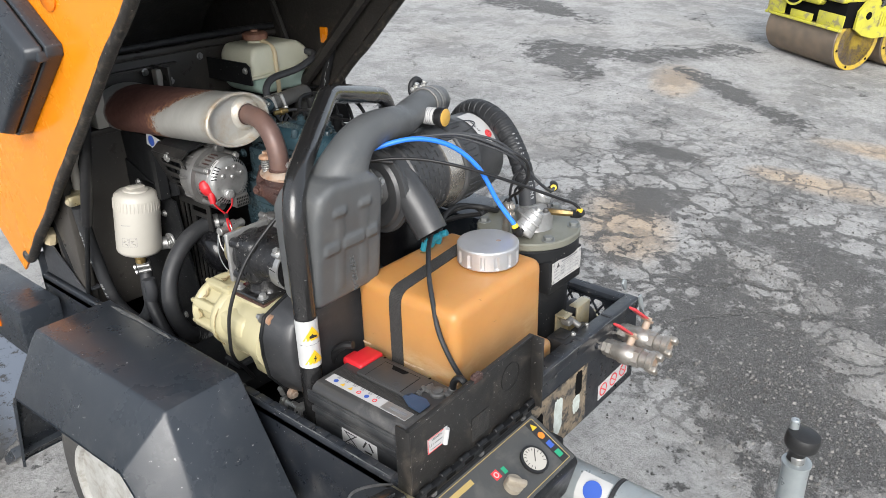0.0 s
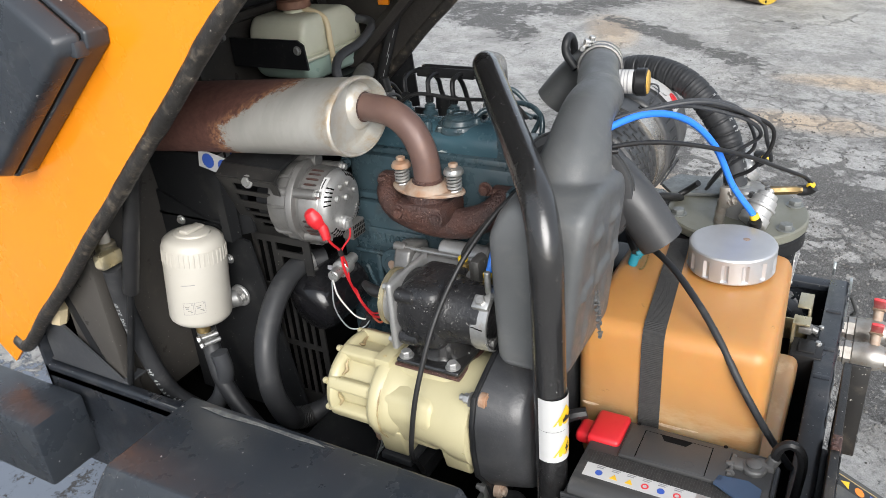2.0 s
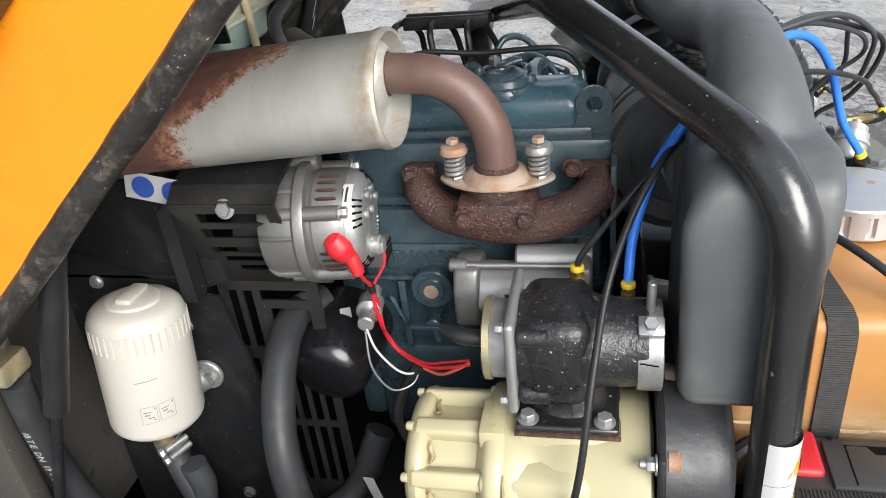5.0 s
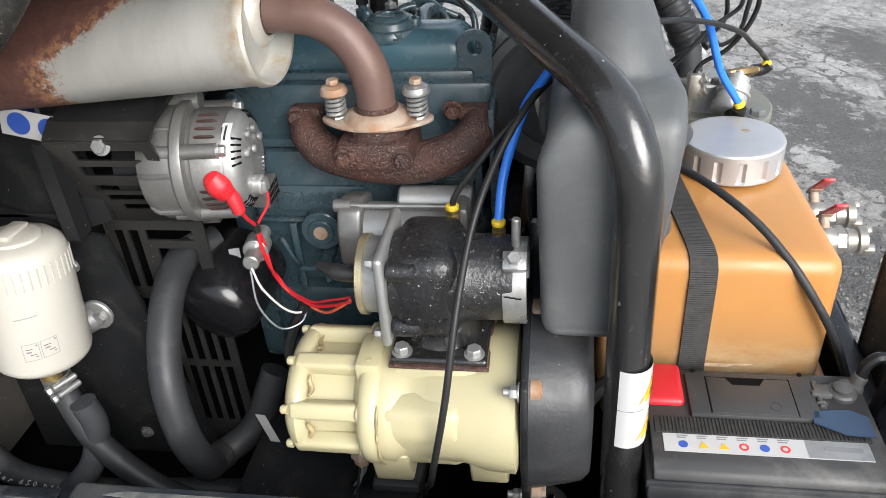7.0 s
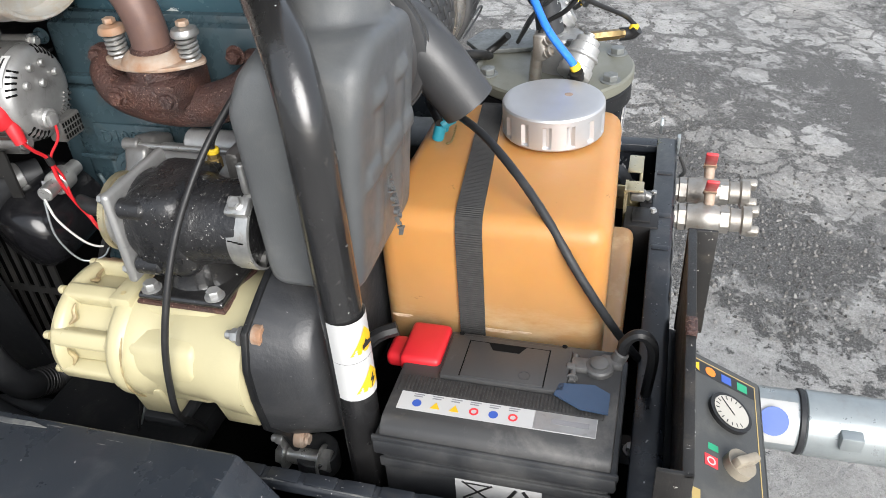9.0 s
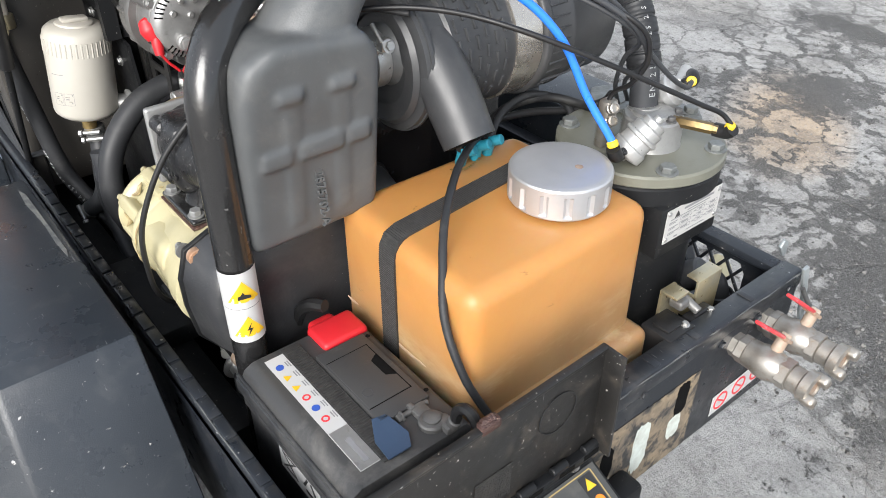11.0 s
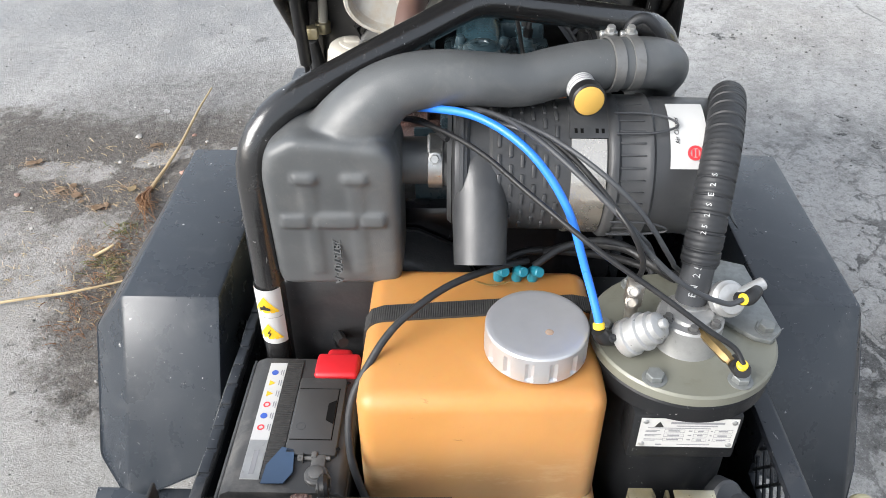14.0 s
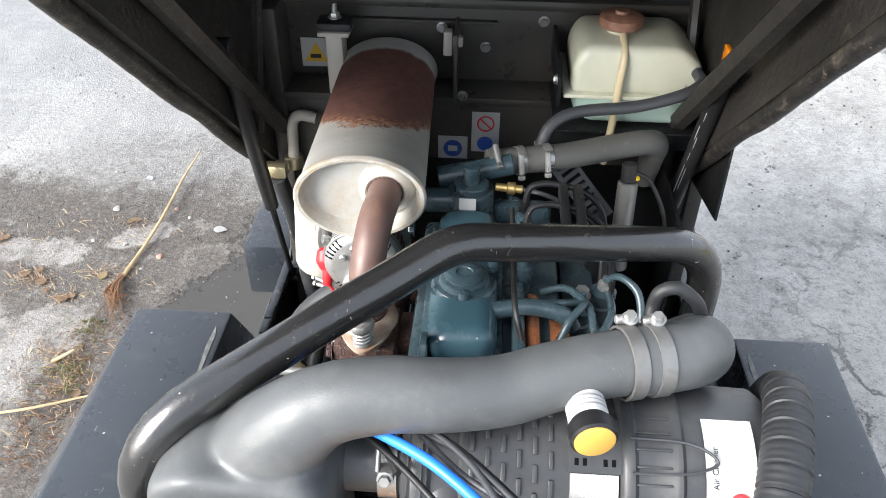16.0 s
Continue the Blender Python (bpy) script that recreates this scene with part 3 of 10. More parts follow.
# ---------------------------------------------------------------- ground
def _ground():
    k = Nodes("worn_yard_surface")
    n = k.noise
    x, y, z = k.xyz()

    def blob(cx, cy, rx, ry, turn=0):
        c, s = math.cos(radians(turn)), math.sin(radians(turn))
        dx, dy = k.math("SUBTRACT", x, cx), k.math("SUBTRACT", y, cy)
        u = k.math("DIVIDE", k.math("ADD", k.math("MULTIPLY", dx, c), k.math("MULTIPLY", dy, s)), rx)
        v = k.math("DIVIDE", k.math("SUBTRACT", k.math("MULTIPLY", dy, c), k.math("MULTIPLY", dx, s)), ry)
        return k.math("MAXIMUM", k.math("SUBTRACT", 1.0, k.math("ADD", k.math("MULTIPLY", u, u), k.math("MULTIPLY", v, v))), -1.2)

    def blobs(rows):
        out = None
        for row in rows:
            d = blob(*row)
            out = d if out is None else k.math("MAXIMUM", out, d)
        return out

    rough = k.math("SUBTRACT", n(2.6, 10, 0.74), 0.5)
    fine = k.math("SUBTRACT", n(19, 8, 0.78), 0.5)
    # pale concrete, mottled at several sizes
    base = k.mix(k.ramp(n(1.1, 6, 0.6), 0.35, 0.65), (0.400, 0.394, 0.380), (0.300, 0.295, 0.284))
    base = k.mix(k.ramp(n(7, 9, 0.75), 0.42, 0.62, 0, 0.7), base, (0.49, 0.482, 0.465))
    base = k.mix(k.ramp(n(24, 9, 0.82), 0.50, 0.60, 0, 0.55), base, (0.17, 0.165, 0.157))
    base = k.mix(k.ramp(n(3.1, 9, 0.72), 0.50, 0.66, 0, 0.45), base, (0.245, 0.237, 0.222))
    base = k.mix(k.ramp(n(0.8, 7, 0.66), 0.50, 0.62, 0, 0.30), base, (0.30, 0.275, 0.24))
    # warm tan patches
    warm = k.ramp(k.math("ADD", blobs(((4.32, 0.08, 0.16, 0.42, 12), (3.44, 0.26, 0.15, 0.38, 8), (2.15, 0.85, 0.40, 0.22, 30), (4.93, 1.86, 0.45, 0.2, 20))), k.math("MULTIPLY", rough, 2.2)), -0.6, 0.8, 0, 0.9)
    base = k.mix(warm, base, (0.50, 0.385, 0.27))
    # dark grit laid bare in ragged patches
    ragged = k.math("ADD", k.math("MULTIPLY", k.math("SUBTRACT", n(2.2, 10, 0.74), 0.5), 8.0), k.math("MULTIPLY", k.math("SUBTRACT", n(11, 9, 0.80), 0.5), 8.0))
    patch = k.math("ADD", blobs(((1.36, -0.10, 0.72, 0.25, 35), (1.15, -0.45, 0.25, 0.22, 0), (2.36, -0.12, 0.50, 0.15, 48), (2.2, -0.85, 0.6, 0.2, 20), (6.7, 4.7, 1.1, 0.36, 75), (4.85, 2.95, 0.65, 0.30, 50), (5.6, 2.4, 1.0, 0.26, -33), (4.85, 1.3, 0.7, 0.15, 56), (3.27, 1.23, 0.28, 0.10, -80), (2.5, 0.88, 0.2, 0.12, 0), (2.8, -1.6, 1.0, 0.3, 20))), ragged)
    warp = k.n.new("ShaderNodeVectorMath")
    warp.operation = "ADD"
    nz = k.n.new("ShaderNodeTexNoise")
    nz.inputs["Scale"].default_value, nz.inputs["Detail"].default_value = 3.0, 7
    nz.inputs["Roughness"].default_value = 0.62
    sc = k.n.new("ShaderNodeVectorMath")
    sc.operation = "SCALE"
    sc.inputs["Scale"].default_value = 0.30
    k.l.new(k.co, nz.inputs["Vector"])
    k.l.new(nz.outputs["Color"], sc.inputs[0])
    k.l.new(k.co, warp.inputs[0])
    k.l.new(sc.outputs[0], warp.inputs[1])

    def edges(scale):
        v = k.n.new("ShaderNodeTexVoronoi")
        v.feature = "DISTANCE_TO_EDGE"
        v.inputs["Scale"].default_value = scale
        k.l.new(warp.outputs[0], v.inputs["Vector"])
        return v.outputs["Distance"]

    zone = k.math("MULTIPLY", k.math("MULTIPLY", k.ramp(x, 0.7, 1.1), k.ramp(x, 5.0, 2.8, 0.12, 1.0)), k.math("MULTIPLY", k.ramp(y, -2.8, -1.6), k.ramp(y, 2.4, 1.2, 0.1, 1.0)))
    # seams open up towards the bare patches
    opened = k.ramp(k.math("ADD", patch, k.math("MULTIPLY", fine, 1.5)), -1.3, 0.2, 0.0, 0.11)
    wide = k.math("ADD", k.math("MULTIPLY", k.math("MULTIPLY", k.math("SUBTRACT", n(2.0, 7, 0.7), 0.46), 0.45), zone), k.math("MULTIPLY", opened, zone))
    seam = k.math("MULTIPLY", k.ramp(k.math("SUBTRACT", edges(4.6), wide), 0.030, 0.010), zone)
    small = k.math("MULTIPLY", k.ramp(k.math("SUBTRACT", edges(10.0), k.math("MULTIPLY", opened, 1.6)), 0.04, 0.01), k.math("MULTIPLY", zone, k.ramp(opened, 0.02, 0.05)))
    seam = k.math("MAXIMUM", seam, small)
    hair = k.math("MULTIPLY", k.ramp(edges(8.0), 0.022, 0.004), k.math("MULTIPLY", k.ramp(n(1.7, 5, 0.65), 0.46, 0.60), k.ramp(n(15, 6, 0.7), 0.42, 0.58)))
    hair = k.math("MULTIPLY", hair, k.ramp(zone, 0, 1, 0.2, 0.8))
    dark = k.math("MAXIMUM", k.ramp(patch, 0.10, 0.24), k.math("MULTIPLY", seam, k.ramp(n(9, 7, 0.75), 0.36, 0.50, 0.25, 0.95)))
    grit = k.mix(k.ramp(n(150, 6, 0.75), 0.38, 0.66), (0.040, 0.039, 0.038), (0.19, 0.186, 0.18))
    grit = k.mix(k.ramp(n(5, 5, 0.6), 0.4, 0.65, 0, 0.5), grit, (0.08, 0.078, 0.076))
    base = k.mix(k.math("MULTIPLY", dark, 0.93), base, grit)
    base = k.mix(hair, base, (0.06, 0.057, 0.054))
    # long wandering cracks across the open slab
    long = k.math("MULTIPLY", k.ramp(k.math("SUBTRACT", edges(0.8), k.math("MULTIPLY", k.math("SUBTRACT", n(11, 7, 0.75), 0.5), 0.03)), 0.007, 0.001), k.math("MULTIPLY", k.ramp(x, 0.3, 0.8), k.ramp(n(0.9, 5, 0.6), 0.49, 0.58)))
    base = k.mix(k.math("MULTIPLY", long, 0.5), base, (0.085, 0.08, 0.074))
    # worn-through areas over the open yard
    worn = k.math("MULTIPLY", k.ramp(n(1.7, 12, 0.82), 0.50, 0.545), k.ramp(k.math("SUBTRACT", x, k.math("MULTIPLY", y, 0.5)), 0.7, 1.8, 0.0, 0.42))
    base = k.mix(worn, base, grit)
    # pale film and thin ice beyond
    film = k.ramp(n(0.55, 5, 0.6), 0.48, 0.7, 0, 0.35)
    base = k.mix(k.math("MULTIPLY", film, k.math("SUBTRACT", 1.0, dark)), base, (0.33, 0.325, 0.315))
    iced = k.math("MULTIPLY", k.ramp(k.math("ADD", y, k.math("MULTIPLY", n(1.6, 9, 0.75), 3.2)), 3.5, 4.6), k.ramp(k.math("ADD", x, n(1.5, 4)), 0.1, -0.5))
    base = k.mix(k.math("MULTIPLY", iced, k.ramp(n(4, 8, 0.72), 0.36, 0.66, 0.25, 0.8)), base, (0.170, 0.176, 0.184))
    left = k.ramp(x, -0.2, -0.9, 0.0, 0.30)
    base = k.mix(left, base, (0.16, 0.155, 0.148))
    # dark damp grit between the soil and the ice
    damp = k.ramp(k.math("ADD", blobs(((-1.15, 2.12, 0.75, 0.36, 18), (-0.95, 2.05, 0.40, 0.30, 0), (-1.62, 1.95, 0.30, 0.20, 0))), k.math("ADD", k.math("MULTIPLY", rough, 2.6), k.math("MULTIPLY", fine, 2.4))), -0.5, 0.5, 0, 0.75)
    base = k.mix(damp, base, k.mix(k.ramp(n(34, 8, 0.8), 0.42, 0.60), (0.085, 0.081, 0.076), (0.225, 0.218, 0.208)))
    # trampled brown soil beside the wheel, with patches of clean concrete left in it
    torn = k.math("ADD", k.math("MULTIPLY", rough, 3.0), k.math("MULTIPLY", fine, 3.2))
    soil = k.ramp(k.math("ADD", blobs(((-1.25, 1.68, 0.95, 0.34, 0), (-1.02, 1.15, 0.26, 0.42, 0), (-0.85, 1.80, 0.60, 0.36, 0), (-1.5, 1.90, 0.7, 0.25, -10))), torn), -0.45, 0.35, 0, 0.88)
    clean = k.ramp(k.math("ADD", blobs(((-1.31, 1.38, 0.13, 0.19, -25), (-1.46, 1.76, 0.20, 0.07, 0), (-1.55, 1.30, 0.16, 0.25, 0), (-1.15, 1.86, 0.12, 0.05, 30))), torn), -0.05, 0.22)
    brown = k.mix(k.ramp(n(60, 7, 0.78), 0.40, 0.60), (0.030, 0.025, 0.021), (0.105, 0.091, 0.076))
    brown = k.mix(k.ramp(n(9, 10, 0.82), 0.54, 0.60, 0, 0.7), brown, (0.22, 0.205, 0.185))
    base = k.mix(soil, base, brown)
    base = k.mix(k.math("MULTIPLY", clean, 0.9), base, k.mix(k.ramp(n(13, 9, 0.8), 0.46, 0.58), (0.29, 0.28, 0.266), (0.155, 0.146, 0.133)))
    # fine dark and light grains
    base = k.mix(k.ramp(n(42, 9, 0.86), 0.545, 0.60, 0, 0.42), base, (0.075, 0.072, 0.069))
    base = k.mix(k.ramp(n(75, 7, 0.85), 0.54, 0.64, 0, 0.5), base, (0.085, 0.082, 0.079))
    base = k.mix(k.ramp(n(170, 4, 0.8), 0.565, 0.64, 0, 0.45), base, (0.10, 0.096, 0.092))
    firm = k.math("SUBTRACT", 1.0, k.math("MULTIPLY", soil, 0.75))
    base = k.mix(k.math("MULTIPLY", k.ramp(n(95, 6, 0.85), 0.56, 0.63, 0, 0.5), firm), base, (0.52, 0.515, 0.50))
    base = k.mix(k.math("MULTIPLY", k.ramp(n(210, 3, 0.75), 0.60, 0.67, 0, 0.5), firm), base, (0.56, 0.55, 0.535))
    # shallow puddle behind the wheel, with the sky's reflection painted into part of it
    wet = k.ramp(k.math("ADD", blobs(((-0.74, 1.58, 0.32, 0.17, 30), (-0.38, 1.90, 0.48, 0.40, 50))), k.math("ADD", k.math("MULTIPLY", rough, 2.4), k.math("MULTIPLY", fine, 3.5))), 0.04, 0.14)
    # murky brown on the left; blue base colour on the right imitates reflected sky
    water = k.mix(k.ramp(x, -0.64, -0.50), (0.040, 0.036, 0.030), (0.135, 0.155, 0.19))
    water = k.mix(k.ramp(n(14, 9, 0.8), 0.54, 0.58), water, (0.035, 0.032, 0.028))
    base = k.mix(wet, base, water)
    k.put("Specular IOR Level", k.ramp(wet, 0, 1, 0.4, 0.6))
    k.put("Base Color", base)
    dry = k.math("SUBTRACT", 1.0, wet)
    k.put("Roughness", k.math("ADD", 0.05, k.math("MULTIPLY", dry, k.ramp(iced, 0, 1, 0.8, 0.40))))
    h = k.math("ADD", k.math("MULTIPLY", n(60, 9, 0.75), 0.6), k.math("MULTIPLY", n(220, 4, 0.65), k.ramp(dark, 0, 1, 0.3, 0.9)))
    h = k.math("SUBTRACT", h, k.math("ADD", k.math("ADD", k.math("MULTIPLY", hair, 0.8), long), k.math("MULTIPLY", dark, 0.6)))
    k.bump(k.math("MULTIPLY", h, dry), 1.0, 0.014)
    return k.m


M_GROUND = _ground()
bm = bmesh.new()
edges = sorted({*np.linspace(-3, 8, 45), -60.0, -20.0, -8.0, 14.0, 30.0, 80.0, 300.0, -300.0})
grid = [[bm.verts.new((a, b, 0.006 * noise.noise(Vector((a * 1.3, b * 1.3, 0))) if -3 <= a <= 8 and -3 <= b <= 8 else 0)) for b in edges] for a in edges]
for i in range(len(edges) - 1):
    for j in range(len(edges) - 1):
        bm.faces.new((grid[i][j], grid[i + 1][j], grid[i + 1][j + 1], grid[i][j + 1]))
me = bpy.data.meshes.new("ground")
bm.to_mesh(me)
bm.free()
me.materials.append(M_GROUND)
me.polygons.foreach_set("use_smooth", [True] * len(me.polygons))
tagged(new("ground", me), "cracked grey concrete and tarmac yard with grit", "ground", kind="structure")

# ---------------------------------------------------------------- trailer body
TW, TF, TR, TZ, TB = 0.437, -0.057, 1.32, 0.685, 0.45  # half width, front, rear, rim height, floor


def build_tub():
    t = thing("compressor_chassis", (0, 0.6, TB), "black steel compressor tub with worn rim and peeled labels", "trailer chassis")
    part("front_panel", [box((-TW, TF, TB), (TW, TF + 0.012, TZ - 0.012), 0.003)], M_TUB, t)
    part("front_rim", [prism([(TF - 0.002, TZ - 0.03), (TF - 0.002, TZ - 0.004), (TF + 0.004, TZ), (TF + 0.034, TZ), (TF + 0.034, TZ - 0.012), (TF + 0.02, TZ - 0.03)], "x", -TW, TW, 0.002)], M_TUB, t)
    for s, side in ((-1, "left"), (1, "right")):
        x0, x1 = s * TW, s * (TW - 0.010)
        if s < 0:
            part("side_panel", [box((x0, TF + 0.012, TB), (x1, TR, TZ - 0.012), 0.002)], M_TUB, t)
        else:
            holes = [(0.03 + 0.0, 0.20, 0.53, 0.645)]
            part("side_panel", [holed((TF + 0.012, TR), (TB, TZ - 0.012), holes, lambda u, v, w: (x0 - w, u, v), 0.010)], M_TUB, t)
            bars = []
            for i in range(-4, 8):
                for d in (-1, 1):
                    a = Vector((x0 - 0.004, 0.03 + i * 0.034 + 0.04, 0.53))
                    b = a + Vector((0, d * 0.075, 0.115))
                    lo, hi = 0.03, 0.20
                    ts = [k for k in (0.0, 1.0)]
                    f0, f1 = 0.0, 1.0
                    dy = b.y - a.y
                    c0, c1 = sorted(((lo - a.y) / dy, (hi - a.y) / dy))
                    f0, f1 = max(0, c0), min(1, c1)
                    if f1 - f0 > 0.05:
                        bars.append(sweep([a.lerp(b, f0), a.lerp(b, f1)], 0.0032, 6, 1))
            part("vent_grille", bars, M_TUB, t)
        w = 0.019 if s < 0 else 0.034
        part("side_rim", [prism([(x0, TZ - 0.03), (x0, TZ - 0.004), (x0 - s * 0.005, TZ), (x0 - s * w, TZ), (x0 - s * w, TZ - 0.014), (x0 - s * 0.012, TZ - 0.03)], "y", TF + 0.034, TR, 0.002)], M_TUB, t)
    # floor coloured near-black for the shade deep in the tub
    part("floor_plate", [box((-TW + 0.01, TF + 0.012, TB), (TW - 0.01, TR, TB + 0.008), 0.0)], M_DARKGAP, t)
    part("rear_panel", [box((-TW, TR - 0.012, TB), (TW, TR, TZ + 0.06), 0.002)], M_TUB, t)
    # ribbed bedding strip on the left rim
    for i in range(22):
        y = 0.02 + i * 0.0435
        part("rim_pad", [box((-TW + 0.002, y, TZ - 0.001), (-TW + 0.018, y + 0.037, TZ + 0.003), 0.002)], M_TUB, t)
    for x in (0.075, 0.165, 0.30):
        part("rim_pad", [box((x, TF + 0.004, TZ - 0.001), (x + 0.012, TF + 0.03, TZ + 0.0015), 0.001)], M_TUB, t)
    # engine bed rails inside
    for x in (-0.40, 0.26):
        part("bed_rail", [box((x, 0.30, 0.50), (x + 0.05, 1.25, 0.575), 0.004)], M_BLACK, t)
    part("cross_tray", [box((-0.40, 0.52, 0.575), (-0.12, 0.76, 0.612), 0.006)], M_BLACK, t)
    # peeled label patch on the front
    m = on_face((0.075, TF - 0.0006, 0.53), (1, 0, 0), (0, 0, 1))
    part("peeled_label", [flat(m, -0.117, 0.117, -0.075, 0.085, 0.0006)], M_STAIN, t, "brown glue-stained patch of a torn label")
    rag = random.Random(5)
    for nm, mt, rows in (("glue_scrap", M_GLUE, ((-0.077, -0.030, 0.018, 0.034), (-0.007, 0.005, 0.034, 0.100), (0.073, -0.006, 0.030, 0.046))), ("bare_paint", M_DARKGAP, ((-0.083, 0.022, 0.026, 0.062), (0.080, 0.050, 0.028, 0.062)))):
        for gx, gy, w, h in rows:
            ring = []
            for i in range(36):
                a = 2 * math.pi * i / 36
                ca, sa = math.cos(a), math.sin(a)
                q = (abs(ca) ** 4 + abs(sa) ** 4) ** -0.25 * (1 + rag.uniform(-0.09, 0.09))
                ring.append((gx + w / 2 * q * ca, gy + h / 2 * q * sa))
            bm = prism(ring, "z", 0.0006, 0.0014)
            bm.transform(m)
            part(nm, bm, mt, t)
    # bare scraped lines along the rim
    for x0, x1 in ((-0.05, 0.02), (0.03, 0.16), (0.19, 0.215), (0.24, 0.37), (0.385, 0.43)):
        part("scrape", [sweep([(x0 + (x1 - x0) * f, TF - 0.0015 + 0.0006 * math.sin(9 * f + x0 * 40), TZ - 0.0025 + 0.0008 * math.sin(7 * f)) for f in (0, 0.25, 0.5, 0.75, 1)], [0.0003, 0.0014, 0.0009, 0.0015, 0.0003], 6, 4)], M_SCUFF, t, "bare metal scrape on the rim")
    for y0, y1 in ((-0.02, 0.10), (0.13, 0.30), (0.34, 0.40), (0.62, 0.84), (0.90, 1.0)):
        part("scrape", [sweep([(-TW + 0.0015 + 0.0005 * math.sin(9 * f), y0 + (y1 - y0) * f, TZ + 0.0005) for f in (0, 0.25, 0.5, 0.75, 1)], [0.0003, 0.0014, 0.0008, 0.0014, 0.0003], 6, 4)], M_SCUFF, t, "bare metal scrape on the rim")
    # red and white prohibition strip under the taps
    m = on_face((0.33, TF - 0.0006, 0.496), (1, 0, 0.05), (0, 0, 1))
    s = part("warning_strip", [flat(m, -0.075, 0.075, -0.022, 0.022, 0.0006)], M_WHITE, t, "white strip with red prohibition rings")
    for x in (-0.05, 0.0, 0.05):
        part("red_ring", [disc(m, x, 0, 0.018, 0.0014, 24, 0.0145), box((-0.0155, -0.0015, 0), (0.0155, 0.0015, 0.0012), 0, m=m @ Matrix.Translation((x, 0, 0)) @ pose(0, 0, 0, 0, 0, -40))], M_PRED, s)
    # small studs
    for x, z in ((0.235, 0.64), (0.325, 0.645), (0.05, 0.655), (0.40, 0.665)):
        part("bolt_head", [bolt((x, TF, z), (0, -1, 0), 0.006, 0.004)], M_TUB, t)
    return t


build_tub()


def build_mudguard(s):
    lab = "black moulded plastic mudguard with faceted sides and scratches"
    t = thing("mudguard", (s * 0.55, 0.6, 0.4), lab, "mudguard", "mudguards")
    k = 0.0 if s < 0 else 0.062
    xi = s * (0.466 - k * 0.28)
    top = [(1.06, 0.33), (0.975, 0.575), (0.86, 0.765), (0.360, 0.765), (0.212, 0.515)]
    low = [(1.02, 0.33), (0.950, 0.555), (0.905, 0.600), (0.405, 0.655), (0.262, 0.470)]
    ridge = [*top[:4], (0.210, 0.400)]
    xo = [s * (v - k * 0.45) for v in (0.690, 0.680, 0.645, 0.633, 0.655)]
    xl = [s * (v - k) for v in (0.704, 0.704, 0.712, 0.720, 0.708)]
    q = []
    for i in range(4):
        a, c, e, f, b, d = top[i], top[i + 1], ridge[i], ridge[i + 1], low[i], low[i + 1]
        q.append([(xi, *a), (xi, *c), (xo[i + 1], *f), (xo[i], *e)])
        q.append([(xo[i], *e), (xo[i + 1], *f), (xl[i + 1], *d), (xl[i], *b)])
    # inner cheek against the tub
    q.append([(xi, y, z) for y, z in (*top, (0.30, 0.40))])
    bm, _ = shell(q, 0.004)
    part("guard_shell", thickened(bm, 0.005, 0.006), M_FENDER, t, sharp=25)
    # pale scrape along the inner top edge
    part("scrape", [prism([(xi + s * 0.010, 0.60), (xi + s * 0.014, 0.58), (xi + s * 0.017, 0.63), (xi + s * 0.016, 0.70), (xi + s * 0.021, 0.77), (xi + s * 0.018, 0.822), (xi + s * 0.012, 0.80)], "z", 0.7655, 0.7668)], M_SCUFF, t, "pale scraped edge")
    # kicked-out lower lips
    part("front_lip", [prism([(0.225, 0.425), (0.235, 0.395), (0.17, 0.345), (0.125, 0.375), (0.120, 0.390)], "x", xi, s * (0.712 - k), 0.002)], M_FENDER, t)
    part("rear_lip", [prism([(1.03, 0.36), (1.05, 0.38), (1.13, 0.31), (1.12, 0.29)], "x", xi, s * (0.712 - k), 0.002)], M_FENDER, t)
    spot, way = ((-0.655, 0.165, 0.43), (-0.1, -1, 0.35)) if s < 0 else ((0.628, 0.180, 0.461), (0.12, -0.62, 0.78))
    part("marker_disc", [lathe(spot, way, [(0.028, 0), (0.028, 0.008), (0.024, 0.012), (0, 0.013)], 28)], M_CREAM, t, "round cream position marker")
    return t


for s in (-1, 1):
    build_mudguard(s)


